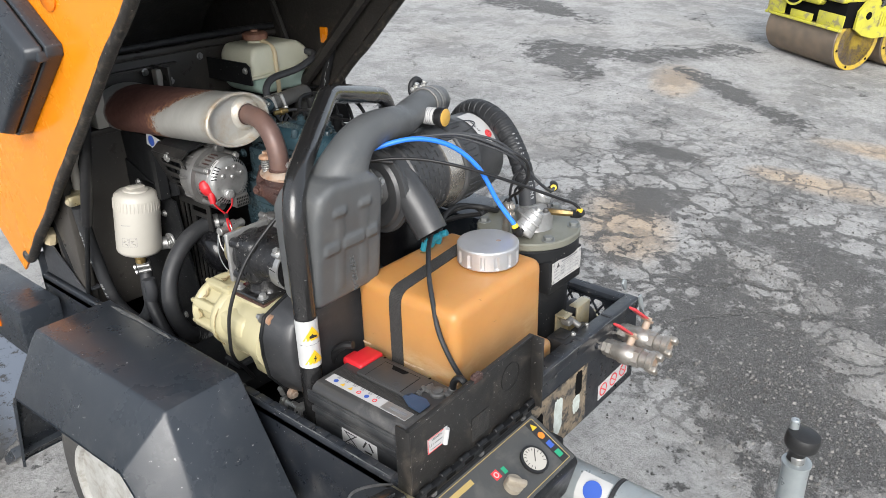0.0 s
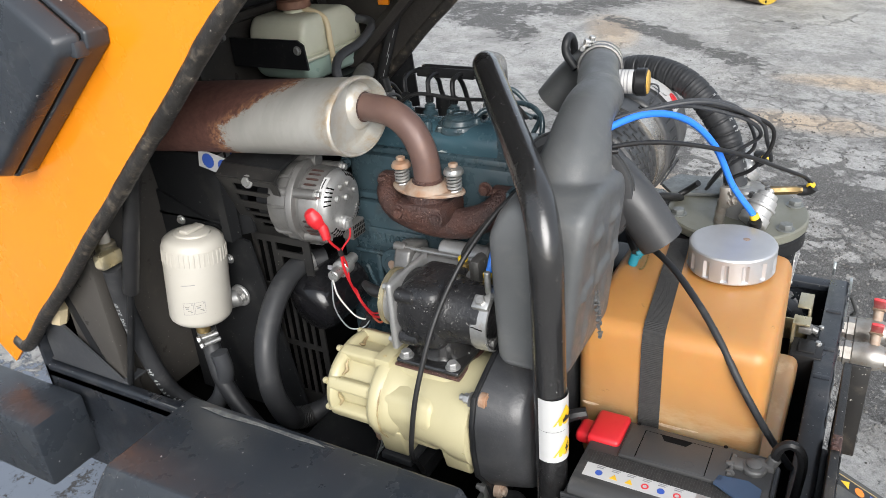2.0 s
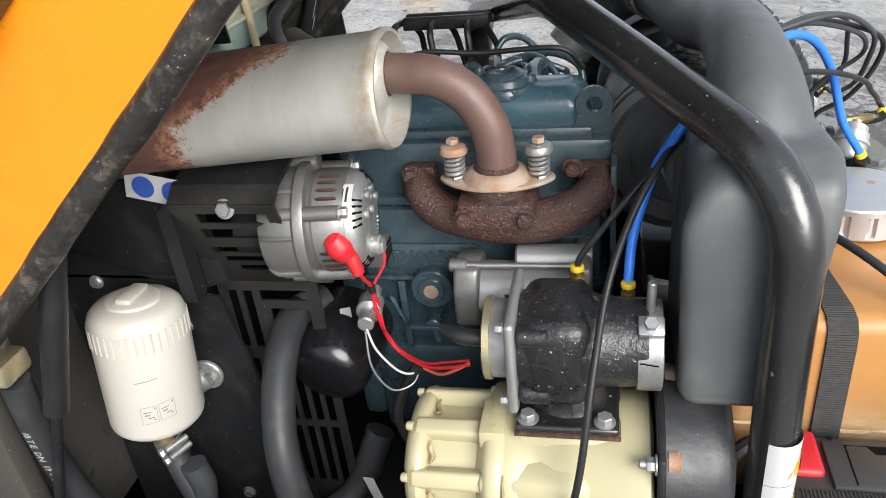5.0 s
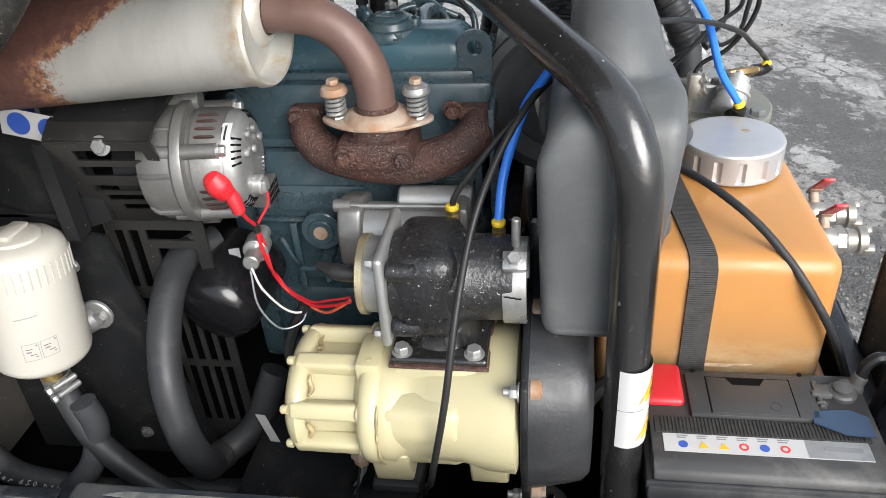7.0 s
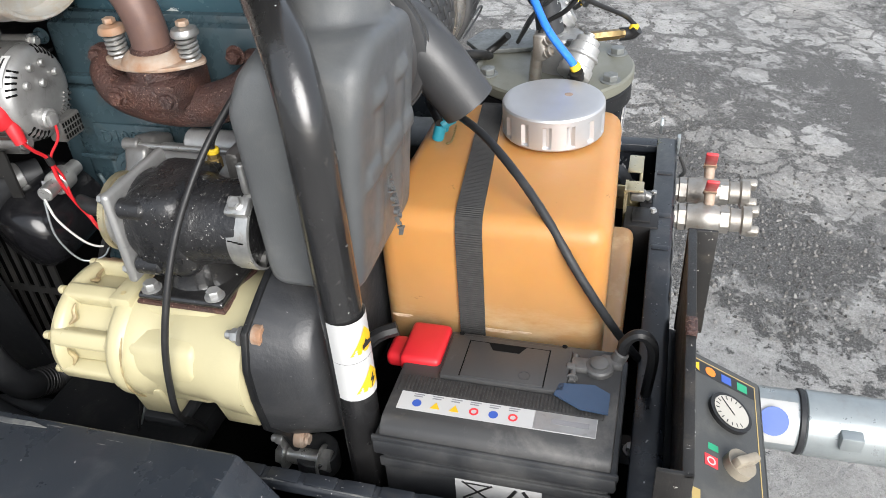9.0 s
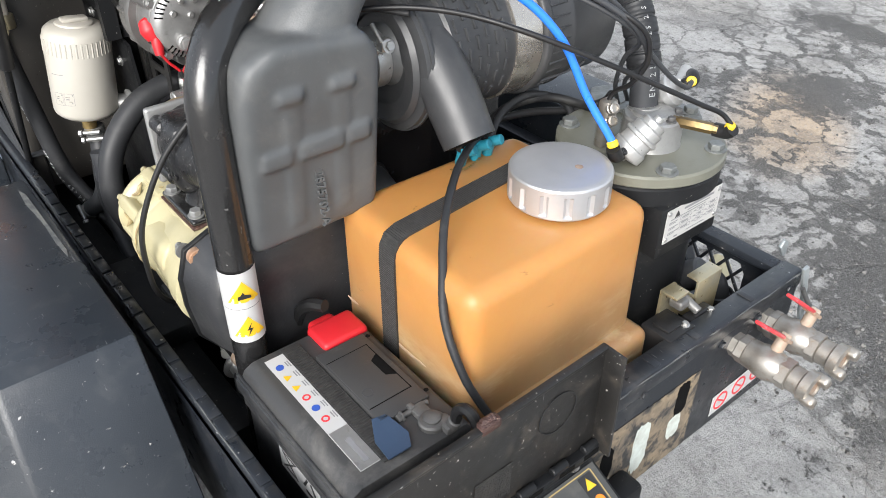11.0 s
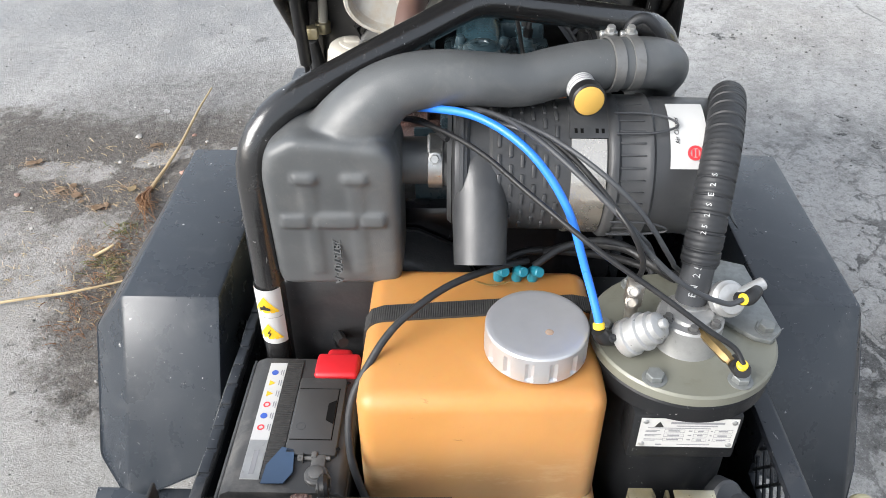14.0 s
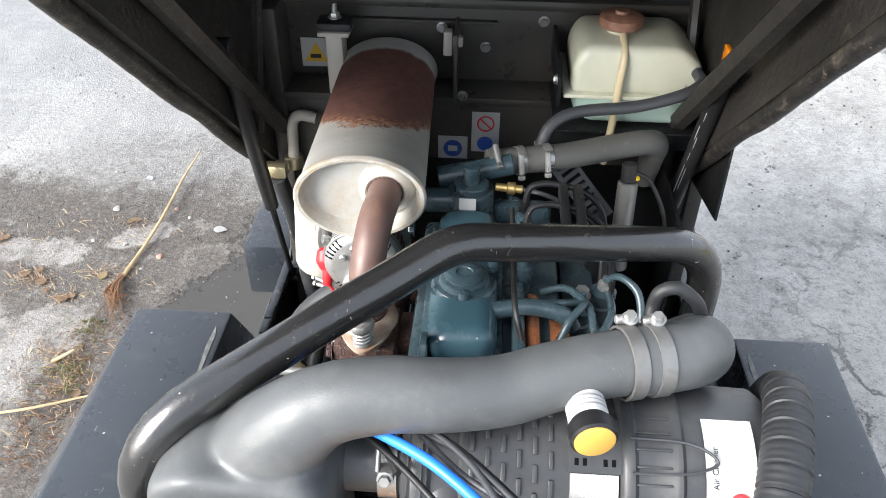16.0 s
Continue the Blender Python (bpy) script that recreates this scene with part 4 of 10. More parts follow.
def build_wheel(s):
    cx, cy, cz, r = s * 0.565, 0.685, 0.335, 0.272
    t = thing("wheel", (cx, cy, cz - r), "small trailer wheel with black tyre and white steel rim", "wheel", "trailer wheels")
    d = (s, 0, 0)
    p = (cx - s * 0.075, cy, cz)
    part("tyre", [lathe(p, d, [(0.17, 0.005), (0.225, 0.0), (0.262, 0.012), (r, 0.03), (r, 0.12), (0.262, 0.138), (0.225, 0.15), (0.172, 0.142), (0.172, 0.01)], 48, caps=False)], M_TYRE, t)
    rim = part("rim", [lathe(p, d, [(0.173, 0.138), (0.180, 0.150), (0.168, 0.148), (0.155, 0.12), (0.148, 0.10), (0.11, 0.115), (0.075, 0.125), (0.06, 0.12), (0.0, 0.12)], 48)], M_RIM, t, "white-painted pressed steel rim")
    for i in range(8):
        a = 2 * math.pi * i / 8
        c = Vector(p) + Vector((s * 0.1115, 0.125 * math.cos(a), 0.125 * math.sin(a)))
        part("rim_hole", [lathe(c, d, [(0.017, 0), (0.017, 0.006)], 16)], M_DARKGAP, rim)
    for i in range(4):
        a = 2 * math.pi * i / 4 + 0.4
        part("wheel_nut", [bolt(Vector(p) + Vector((s * 0.121, 0.05 * math.cos(a), 0.05 * math.sin(a))), d, 0.01, 0.012)], M_ZINC, rim)
    part("hub_cap", [cyl(Vector(p) + Vector((s * 0.118, 0, 0)), Vector(p) + Vector((s * 0.145, 0, 0)), 0.03)], M_BLACK, rim)


for s in (-1, 1):
    build_wheel(s)


def build_lamp_block(s):
    t = thing("rear_lamp_block", (s * 0.51, 1.25, 0.53), "black rear bumper block carrying an amber lamp", "lamp block", "rear lamp blocks")
    k = 0.0 if s < 0 else 0.06
    lo, hi = sorted((s * (0.560 - k), s * (0.448 - k)))
    part("block", [box((lo, 1.205, 0.507), (hi, 1.56, 0.650), 0.008)], M_FENDER, t)
    part("amber_lens", [box((s * (0.562 - k) - 0.003, 1.355, 0.555), (s * (0.562 - k) + 0.003, 1.50, 0.615), 0.003)], M_REFL, t, "amber plastic lens")


for s in (-1, 1):
    build_lamp_block(s)

# ---------------------------------------------------------------- raised hood
HY, HZ, HA = 1.33, 0.735, 43.2  # hinge end of the hood's lower edge, and its slope


def hood_at(u, v, x):
    """u: along the lower edge towards the front; v: square to it, into the hood."""
    a = radians(HA)
    return Vector((x, HY - u * math.cos(a) + v * math.sin(a), HZ + u * math.sin(a) + v * math.cos(a)))


def build_hood():
    t = thing("engine_hood", (0, HY, HZ), "raised orange-yellow hood with black lining, hinged at the rear", "hood")
    out = [(-0.085, 0.0), (1.42, 0.0), (1.42, 0.30), (1.30, 0.46), (0.25, 0.55), (-0.02, 0.50), (-0.10, 0.30)]
    XL, XR = 0.450, 0.362
    for s in (-1, 1):
        X = XL if s < 0 else XR
        skin = bmesh.new()
        f = skin.faces.new([skin.verts.new(hood_at(u, v, s * X)) for u, v in out])
        r = bmesh.ops.extrude_face_region(skin, geom=[f])
        bmesh.ops.translate(skin, verts=[e for e in r["geom"] if isinstance(e, bmesh.types.BMVert)], vec=(-s * 0.006, 0, 0))
        side = part("side_skin", skin, M_ORANGE, t, "orange-yellow painted side")
        lin = bmesh.new()
        f = lin.faces.new([lin.verts.new(hood_at(u + (0.030 if i in (0, 6) else -0.004), v + (0.004 if i < 2 else 0), s * (X - 0.0068))) for i, (u, v) in enumerate(out)])
        r = bmesh.ops.extrude_face_region(lin, geom=[f])
        bmesh.ops.translate(lin, verts=[e for e in r["geom"] if isinstance(e, bmesh.types.BMVert)], vec=(-s * (0.022 if s < 0 else 0.009), 0, 0))
        part("side_lining", lin, M_FOAM, t, "black acoustic lining")
        # rubber edge seal
        seal = [hood_at(-0.02, 0.02, s * (X - 0.004)), *[hood_at(u, -0.004 + 0.0015 * math.sin(23 * u), s * (X - 0.004 + 0.002 * math.sin(17 * u))) for u in np.linspace(0.0, 1.42, 12)]]
        part("edge_seal", [sweep(seal, 0.0130, 12, 24, wave=lambda q: 1.0 + 0.03 * math.sin(q * 97) * math.sin(q * 23) + 0.03 * math.sin(q * 41 + 1))], M_SEAL, t, "worn black rubber edge seal")
        # inner frame rails
        part("inner_rail", [sweep([hood_at(0.03, 0.06, s * (X - 0.05)), hood_at(1.38, 0.06, s * (X - 0.05))], 0.018, 6, 2)], M_FOAM, t)
        part("inner_brace", [sweep([hood_at(0.45, 0.02, s * (X - 0.036)), hood_at(0.62, 0.50, s * (X - 0.036))], 0.010, 6, 2)], M_FOAM, t)
    # roof, front and back of the hood
    roof = []
    for (a, b), (c, d) in zip(out[1:], out[2:]):
        roof.append([hood_at(a, b, -XL), hood_at(c, d, -XL), hood_at(c, d, XR), hood_at(a, b, XR)])
    bm, _ = shell([[tuple(p) for p in q] for q in roof], 0.006)
    part("roof_skin", thickened(bm, -0.006), M_ORANGE, t, "orange-yellow painted roof")
    inn = [(1.39, 0.02), (1.39, 0.29), (1.285, 0.435), (0.25, 0.525), (0.0, 0.475), (-0.07, 0.30)]
    q = [[tuple(hood_at(a, b, -XL + 0.03)), tuple(hood_at(c, d, -XL + 0.03)), tuple(hood_at(c, d, XR - 0.03)), tuple(hood_at(a, b, XR - 0.03))] for (a, b), (c, d) in zip(inn, inn[1:])]
    bm, _ = shell(q, 0.012)
    part("roof_lining", thickened(bm, 0.012), M_FOAM, t, "black acoustic lining")
    # louvre cover outside on the left, and a round reflector
    m = Matrix.Translation((0, 0, 0))
    ring = [(0.435, 0.128), (0.765, 0.108), (0.782, 0.122), (0.752, 0.27), (0.70, 0.38), (0.38, 0.38), (0.365, 0.34), (0.415, 0.145)]
    mu, mv = sum(u for u, v in ring) / len(ring), sum(v for u, v in ring) / len(ring)

    def slab(x0, x1, k0, k1, bev):
        bm = bmesh.new()
        lo = [bm.verts.new(hood_at(mu + (u - mu) * k0, mv + (v - mv) * k0, x0)) for u, v in ring]
        hi = [bm.verts.new(hood_at(mu + (u - mu) * k1, mv + (v - mv) * k1, x1)) for u, v in ring]
        bm.faces.new(lo)
        bm.faces.new(hi)
        for i in range(len(ring)):
            j = (i + 1) % len(ring)
            bm.faces.new((lo[i], lo[j], hi[j], hi[i]))
        bmesh.ops.recalc_face_normals(bm, faces=bm.faces)
        bmesh.ops.bevel(bm, geom=bm.edges[:], offset=bev, segments=3, affect="EDGES", profile=0.5)
        return bm

    cover = part("louvre_cover", slab(-XL, -XL - 0.036, 1.0, 0.985, 0.004), M_FENDER, t, "black moulded air intake cover")
    part("cover_gap", slab(-XL - 0.034, -XL - 0.040, 0.95, 0.95, 0.001), M_DARKGAP, cover)
    part("outer_shell", slab(-XL - 0.039, -XL - 0.072, 0.975, 0.90, 0.007), M_FENDER, cover)
    part("shell_clip", [box((-XL - 0.052, hood_at(0.755, 0.12, 0).y - 0.010, hood_at(0.755, 0.12, 0).z - 0.012), (-XL - 0.030, hood_at(0.755, 0.12, 0).y + 0.006, hood_at(0.755, 0.12, 0).z + 0.010), 0.004)], M_FENDER, cover)
    part("round_reflector", [lathe(hood_at(0.835, 0.205, -XL), (-1, 0, 0), [(0.034, 0), (0.034, 0.004), (0.031, 0.006), (0.0, 0.007)], 32)], M_REFL, t, "round amber reflector")
    part("reflector_screw", [lathe(hood_at(0.835, 0.205, -XL - 0.0065), (-1, 0, 0), [(0.005, 0), (0.005, 0.001), (0.003, 0.003), (0, 0.003)], 14)], M_ZINC, t)
    return t


build_hood()


def build_strut(s):
    t = thing("gas_strut", (-0.395 if s < 0 else 0.332, 1.0, 0.7), "black gas strut holding the hood up", "gas strut", "hood struts")
    if s < 0:
        foot, head = Vector((-0.418, 1.105, 0.648)), Vector((-0.404, 0.884, 1.275))
    else:
        foot, head = Vector((0.332, 1.095, 0.74)), hood_at(0.675, 0.075, 0.331)
    mid = foot.lerp(head, 0.40)
    part("cylinder", [cyl(mid, head, 0.0135)], M_BOOT, t)
    part("rod", [cyl(foot, mid, 0.006)], M_BLACK, t)
    part("end_eye", [cyl(head - Vector((s * 0.012, 0, 0)), head + Vector((s * 0.014, 0, 0)), 0.014)], M_BOOT, t)
    part("foot_eye", [cyl(foot - Vector((s * 0.012, 0, 0)), foot + Vector((s * 0.014, 0, 0)), 0.012)], M_BOOT, t)
    if s > 0:
        d = (head - mid).normalized()
        side = Vector((-0.55, -0.75, 0.35))
        side = (side - d * side.dot(d)).normalized()
        for k, (f0, f1, off) in enumerate(((0.16, 0.40, 0.0012), (0.20, 0.38, -0.0035), (0.44, 0.50, 0.0), (0.54, 0.62, -0.001), (0.60, 0.70, 0.0025), (0.74, 0.80, 0.0))):
            f = mid.lerp(head, (f0 + f1) / 2)
            m = on_face(f + side * 0.01365, d, side.cross(d))
            h = (head - mid).length * (f1 - f0) / 2
            part("print_bar", [flat(m @ Matrix.Translation((0, off, 0)), -h, h, -0.0005, 0.0005, 0.0003)], M_PALEPRINT, t)
    br = hood_at(0.70, 0.085, s * 0.425) if s < 0 else hood_at(0.645, 0.115, 0.342)
    part("orange_bracket", [box((br.x - 0.004, br.y - 0.014, br.z - 0.026), (br.x + 0.004, br.y + 0.014, br.z + 0.018), 0.002)], M_ORANGE, t, "orange-painted mounting bracket")


for s in (-1, 1):
    build_strut(s)


# fixed rear bulkhead with its frame
def build_bulkhead():
    t = thing("cooler_bulkhead", (0, 1.2, TB), "black steel bulkhead in front of the cooler with stickers", "bulkhead")
    part("upper_panel", [box((-0.40, 1.185, 1.085), (0.40, 1.2, 1.235), 0.003)], M_BULK, t)
    part("lower_panel", [box((-0.40, 1.118, 0.60), (0.40, 1.13, 1.085), 0.003)], M_BULK, t)
    part("ledge", [box((-0.40, 1.105, 1.08), (0.40, 1.2, 1.095), 0.003)], M_BULK, t)
    for s in (-1, 1):
        part("side_post", [box((s * 0.40 - 0.015, 1.105, TB), (s * 0.40 + 0.015, 1.215, 1.25), 0.006)], M_BULK, t)
    part("top_rail", [box((-0.415, 1.165, 1.235), (0.415, 1.22, 1.256), 0.008)], M_BULK, t)
    part("top_seal", [sweep([(-0.405, 1.175, 0.9), (-0.405, 1.175, 1.22), (-0.37, 1.18, 1.262), (0.37, 1.18, 1.262), (0.405, 1.175, 1.22), (0.405, 1.175, 0.9)], 0.010, 10, 8)], M_RUBBER, t)
    # near-black sheet gives the shade behind the bulkhead
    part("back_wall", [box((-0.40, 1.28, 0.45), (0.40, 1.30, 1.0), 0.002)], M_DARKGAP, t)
    # bracket ribs behind the silencer
    part("rib", [box((-0.075, 1.10, 1.085), (-0.068, 1.185, 1.215), 0.001)], M_BULK, t)
    part("rib", [box((-0.29, 1.172, 1.205), (0.0, 1.186, 1.212), 0.001)], M_BULK, t)
    for x, y, z in ((0.083, 1.185, 1.212), (-0.10, 1.172, 1.20), (-0.058, 1.105, 1.10), (-0.02, 1.185, 1.16)):
        part("bolt_head", [bolt((x, y, z), (0, -1, 0), 0.0075, 0.006)], M_ZINC, t)
    # stickers
    m = on_face((-0.337, 1.184, 1.139), (1, 0, 0), (0, 0, 1))
    st = part("warning_sticker", [flat(m, -0.028, 0.028, -0.028, 0.028)], M_WHITE, t, "white sticker with a yellow hand warning")
    part("yellow_sign", [triangle(m @ Matrix.Translation((0, 0, 0.0008)), 0, 0.001, 0.044)], M_WYELLOW, st)
    part("hand_symbol", [flat(m @ Matrix.Translation((0, -0.007, 0.0018)), -0.011, 0.009, -0.004, 0.004, 0.0004)], M_INK, st)
    m = on_face((-0.013, 1.1172, 1.02), (1, 0, 0), (0, 0, 1))
    st = part("prohibition_sticker", [flat(m, -0.026, 0.026, -0.042, 0.042)], M_WHITE, t, "white sticker with a red ring")
    part("red_ring", [disc(m, 0, 0.018, 0.0165, 0.0016, 28, 0.0135), box((-0.014, -0.0015, 0), (0.014, 0.0015, 0.0014), 0, m=m @ Matrix.Translation((0, 0.018, 0)) @ pose(0, 0, 0, 0, 0, -45))], M_PRED, st)
    part("blue_disc", [disc(m, 0, -0.024, 0.015, 0.0014)], M_PBLUE, st)
    m = on_face((-0.074, 1.1172, 0.985), (1, 0, 0), (0, 0, 1))
    st = part("manual_sticker", [flat(m, -0.028, 0.028, -0.024, 0.024)], M_WHITE, t, "white sticker with a blue disc")
    part("blue_disc", [disc(m, 0, -0.002, 0.018, 0.0014)], M_PBLUE, st)
    part("book_symbol", [flat(m @ Matrix.Translation((0, -0.002, 0.0014)), -0.009, 0.009, -0.006, 0.006, 0.0004)], M_WHITE, st)


build_bulkhead()

# ---------------------------------------------------------------- engine bay
def build_shroud():
    t = thing("fan_shroud", (0, 1.0, TB), "black sheet-steel fan shroud with a slotted guard", "fan shroud")
    part("side_sheet", [prism([(0.83, 0.55), (0.90, 0.93), (0.93, 0.935), (1.11, 1.005), (1.118, 0.55)], "x", -0.236, -0.230)], M_BLACK, t)
    part("upper_sheet", [prism([(0.93, 0.935), (1.11, 1.005), (1.118, 1.085), (0.90, 1.085), (0.885, 0.95)], "x", -0.2295, -0.2235)], M_BLACK, t)
    part("right_sheet", [box((0.30, 0.83, 0.55), (0.306, 1.118, 1.02), 0.001)], M_BLACK, t)
    part("top_sheet", [box((-0.236, 0.92, 0.955), (0.30, 1.116, 0.961), 0.001)], M_BLACK, t)
    # near-black sheet gives the shade inside the shroud
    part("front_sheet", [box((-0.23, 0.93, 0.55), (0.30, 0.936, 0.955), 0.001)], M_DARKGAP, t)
    # slotted guard: a leaning upper face and an upright lower face
    up = lambda u, v, w: (-0.210 - 0.046 * (v - 0.94) / 0.115 - w, u, v)
    holes = [(0.800, 0.884, 1.043, 1.058), (0.797, 0.889, 1.0185, 1.0335), (0.795, 0.890, 0.9935, 1.003), (0.793, 0.880, 0.9775, 0.987), (0.791, 0.868, 0.9615, 0.971)]
    part("guard_face", [holed((0.786, 0.912), (0.94, 1.072), holes, up, 0.0035)], M_GUARD, t)
    low = lambda u, v, w: (-0.210 - w, u, v)
    holes = [(u, u + 0.0115, v, v + 0.105) for v in (0.60, 0.715) for u in (0.792, 0.810, 0.828, 0.846, 0.864, 0.882)] + [(u, u + 0.0125, 0.838, 0.926) for u in (0.868, 0.888)] + [(0.797, 0.858, 0.912, 0.927), (0.797, 0.848, 0.835, 0.900)]
    part("guard_face", [holed((0.780, 0.912), (0.56, 0.94), holes, low, 0.0035)], M_GUARD, t)
    part("guard_lip", [prism([(-0.2660, 1.069), (-0.2630, 1.074), (-0.2450, 1.086), (-0.2420, 1.083), (-0.2590, 1.071)], "y", 0.786, 0.912)], M_GUARD, t)
    part("guard_top", [prism([(-0.2455, 1.082), (-0.2455, 1.087), (-0.14, 1.107), (-0.14, 1.102)], "y", 0.786, 0.912)], M_BLACK, t)
    part("guard_edge", [prism([(0.912, 1.072), (0.912, 0.94), (0.93, 0.94), (0.93, 1.06)], "x", -0.262, -0.2365)], M_BLACK, t)
    for p in ((-0.2565, 0.845, 1.0655),):
        part("bolt_head", [bolt(Vector(p) + Vector((-0.006, 0, 0)), (-1, 0, 0.25), 0.0085, 0.006)], M_ZINC, t)
    for p in ((-0.236, 0.956, 0.886), (-0.236, 0.94, 0.592), (-0.236, 1.06, 0.95)):
        part("bolt_head", [bolt(p, (-1, 0, 0), 0.007, 0.005)], M_ZINC, t)
    m = on_face((-0.2372, 0.935, 1.077), (0, -1, -0.22), (0, -0.22, 1))
    st = part("round_symbol_sticker", [flat(m, -0.040, 0.040, -0.017, 0.017)], M_WHITE, t, "white sticker with blue discs")
    part("blue_disc", [disc(m, 0.018, 0, 0.0135, 0.0014)], M_PBLUE, st)
    part("blue_disc", [disc(m, -0.018, 0, 0.0135, 0.0014)], M_PBLUE, st)
    # louvred rear radiator screen, seen beside the coolant hose
    part("slotted_bracket", [holed((0.0, 0.145), (0.0, 0.050), [(u, u + 0.0075, 0.010, 0.042) for u in np.arange(0.012, 0.135, 0.0155)], lambda u, v, w: (0.088 + u * 0.60 + v * 0.62, 0.885 + w + v * 0.3, 1.092 - u * 0.78 + v * 0.42), 0.004)], M_HOSE, t, "grey slotted guard plate")


build_shroud()


def build_engine():
    t = thing("diesel_engine", (0, 0.6, 0.575), "blue-grey painted three-cylinder diesel engine, dusty and oil-stained", "engine")
    part("crankcase", [box((-0.100, 0.435, 0.60), (0.115, 0.765, 0.90), 0.012)], M_ENGINE, t)
    part("cylinder_block", [box((-0.112, 0.445, 0.885), (0.115, 0.755, 0.985), 0.008)], M_ENGINE, t)
    part("side_cover", [box((-0.122, 0.52, 0.62), (0.10, 0.75, 0.78), 0.02)], M_ENGINE, t)
    part("oil_pan", [box((-0.11, 0.44, 0.575), (0.11, 0.75, 0.603), 0.008)], M_BLACK, t)
    part("cylinder_head", [box((-0.095, 0.432, 0.985), (0.095, 0.760, 1.068), 0.009)], M_ENGINE, t)
    part("head_gasket_edge", [box((-0.108, 0.440, 0.988), (0.0, 0.755, 1.000), 0.003)], M_ENGINE, t)
    cover = part("rocker_cover", [box((-0.074, 0.458, 1.058), (0.012, 0.735, 1.119), 0.027, 5)], M_ENGINE_CHIP, t, "blue-grey rocker cover with chipped paint", sharp=70)
    part("cover_flange", [box((-0.082, 0.455, 1.060), (0.020, 0.738, 1.078), 0.006, 2)], M_ENGINE, cover)
    part("filler_flange", [lathe((-0.031, 0.563, 1.108), (0, 0, 1), [(0.041, 0), (0.041, 0.007), (0.038, 0.011), (0.032, 0.012), (0.030, 0.019), (0.026, 0.021)], 32)], M_ENGINE, cover)
    part("filler_cap", [lathe((-0.031, 0.563, 1.127), (0, 0, 1), [(0.025, 0), (0.025, 0.003), (0.021, 0.006), (0.011, 0.006), (0.010, 0.004), (0, 0.004)], 12)], M_ENGINE, cover)
    for x, y in ((-0.063, 0.548), (0.001, 0.548), (-0.063, 0.585), (0.001, 0.585)):
        part("flange_bolt", [bolt((x, y, 1.112), (0, 0, 1), 0.0065, 0.006)], M_ENGINE, cover)
    for x, y in ((-0.03, 0.532), (-0.066, 0.607), (0.006, 0.60)):
        part("cap_nut", [lathe((x, y, 1.108), (0, 0, 1), [(0.0105, 0), (0.0105, 0.003), (0.0085, 0.004), (0.0085, 0.013), (0.0065, 0.019), (0, 0.022)], 12)], M_ENGINE, cover)
    eye = part("lifting_eye", [lathe((-0.075, 0.454, 1.103), (1, 0, 0), [(0.0095, 0), (0.0215, 0.0), (0.0215, 0.006), (0.0095, 0.006), (0.0095, 0)], 28, caps=False)], M_ENGINE, t)
    part("eye_shank", [prism([(0.434, 1.0), (0.480, 1.0), (0.478, 1.06), (0.474, 1.092), (0.462, 1.0905), (0.449, 1.0905), (0.4335, 1.096)], "x", -0.0746, -0.0694)], M_ENGINE, eye)
    part("end_plate", [box((-0.135, 0.428, 0.62), (0.12, 0.4345, 1.05), 0.001)], M_ENGINE, t)
    # raised pads with cast lettering
    part("name_pad", [box((-0.1165, 0.60, 0.899), (-0.111, 0.72, 0.937), 0.0025)], M_ENGINE, t)
    part("name_pad", [box((-0.1165, 0.455, 0.913), (-0.111, 0.565, 0.950), 0.0025)], M_ENGINE, t)
    lettering("cast_letters", "D1005D", 0.026, on_face((-0.1168, 0.665, 0.918), (0, -1, 0), (0, 0, 1)), M_ENGINE, t, "cast raised letters", 0.0025)
    lettering("cast_letters", "1.001Q", 0.027, on_face((-0.1168, 0.510, 0.931), (0, -1, 0), (0, 0, 1)), M_ENGINE, t, "cast raised letters", 0.0025)
    # bosses, plugs and clutter on the crankcase side
    part("plug_boss", [cyl((-0.10, 0.660, 0.879), (-0.135, 0.660, 0.879), 0.028), cyl((-0.13, 0.660, 0.879), (-0.139, 0.660, 0.879), 0.018)], M_ENGINE, t)
    part("core_plug", [cyl((-0.138, 0.660, 0.879), (-0.1405, 0.660, 0.879), 0.010)], M_DRUSTY, t)
    part("drain_tap", [cyl((-0.11, 0.660, 0.835), (-0.15, 0.660, 0.832), 0.010), box((-0.155, 0.640, 0.829), (-0.148, 0.690, 0.835), 0.002), cyl((-0.148, 0.660, 0.832), (-0.148, 0.655, 0.808), 0.005)], M_ENGINE, t)
    part("dipstick", [sweep([(-0.125, 0.700, 0.815), (-0.140, 0.703, 0.84), (-0.140, 0.713, 0.868), (-0.131, 0.722, 0.862)], 0.0028, 8, 6)], M_ENGINE, t)
    part("block_rib", [box((-0.118, 0.45, 0.882), (-0.108, 0.755, 0.888), 0.002), box((-0.118, 0.70, 0.62), (-0.110, 0.71, 0.88), 0.002)], M_ENGINE, t)
    for y, z in ((0.752, 1.055), (0.752, 0.93), (0.44, 0.86)):
        part("block_bolt", [bolt((-0.112, y, z), (-1, 0, 0), 0.008, 0.008)], M_ENGINE, t)
    # front cover and thermostat housing towards the fan
    part("gear_cover", [box((-0.095, 0.762, 0.62), (0.10, 0.80, 0.99), 0.012)], M_ENGINE, t)
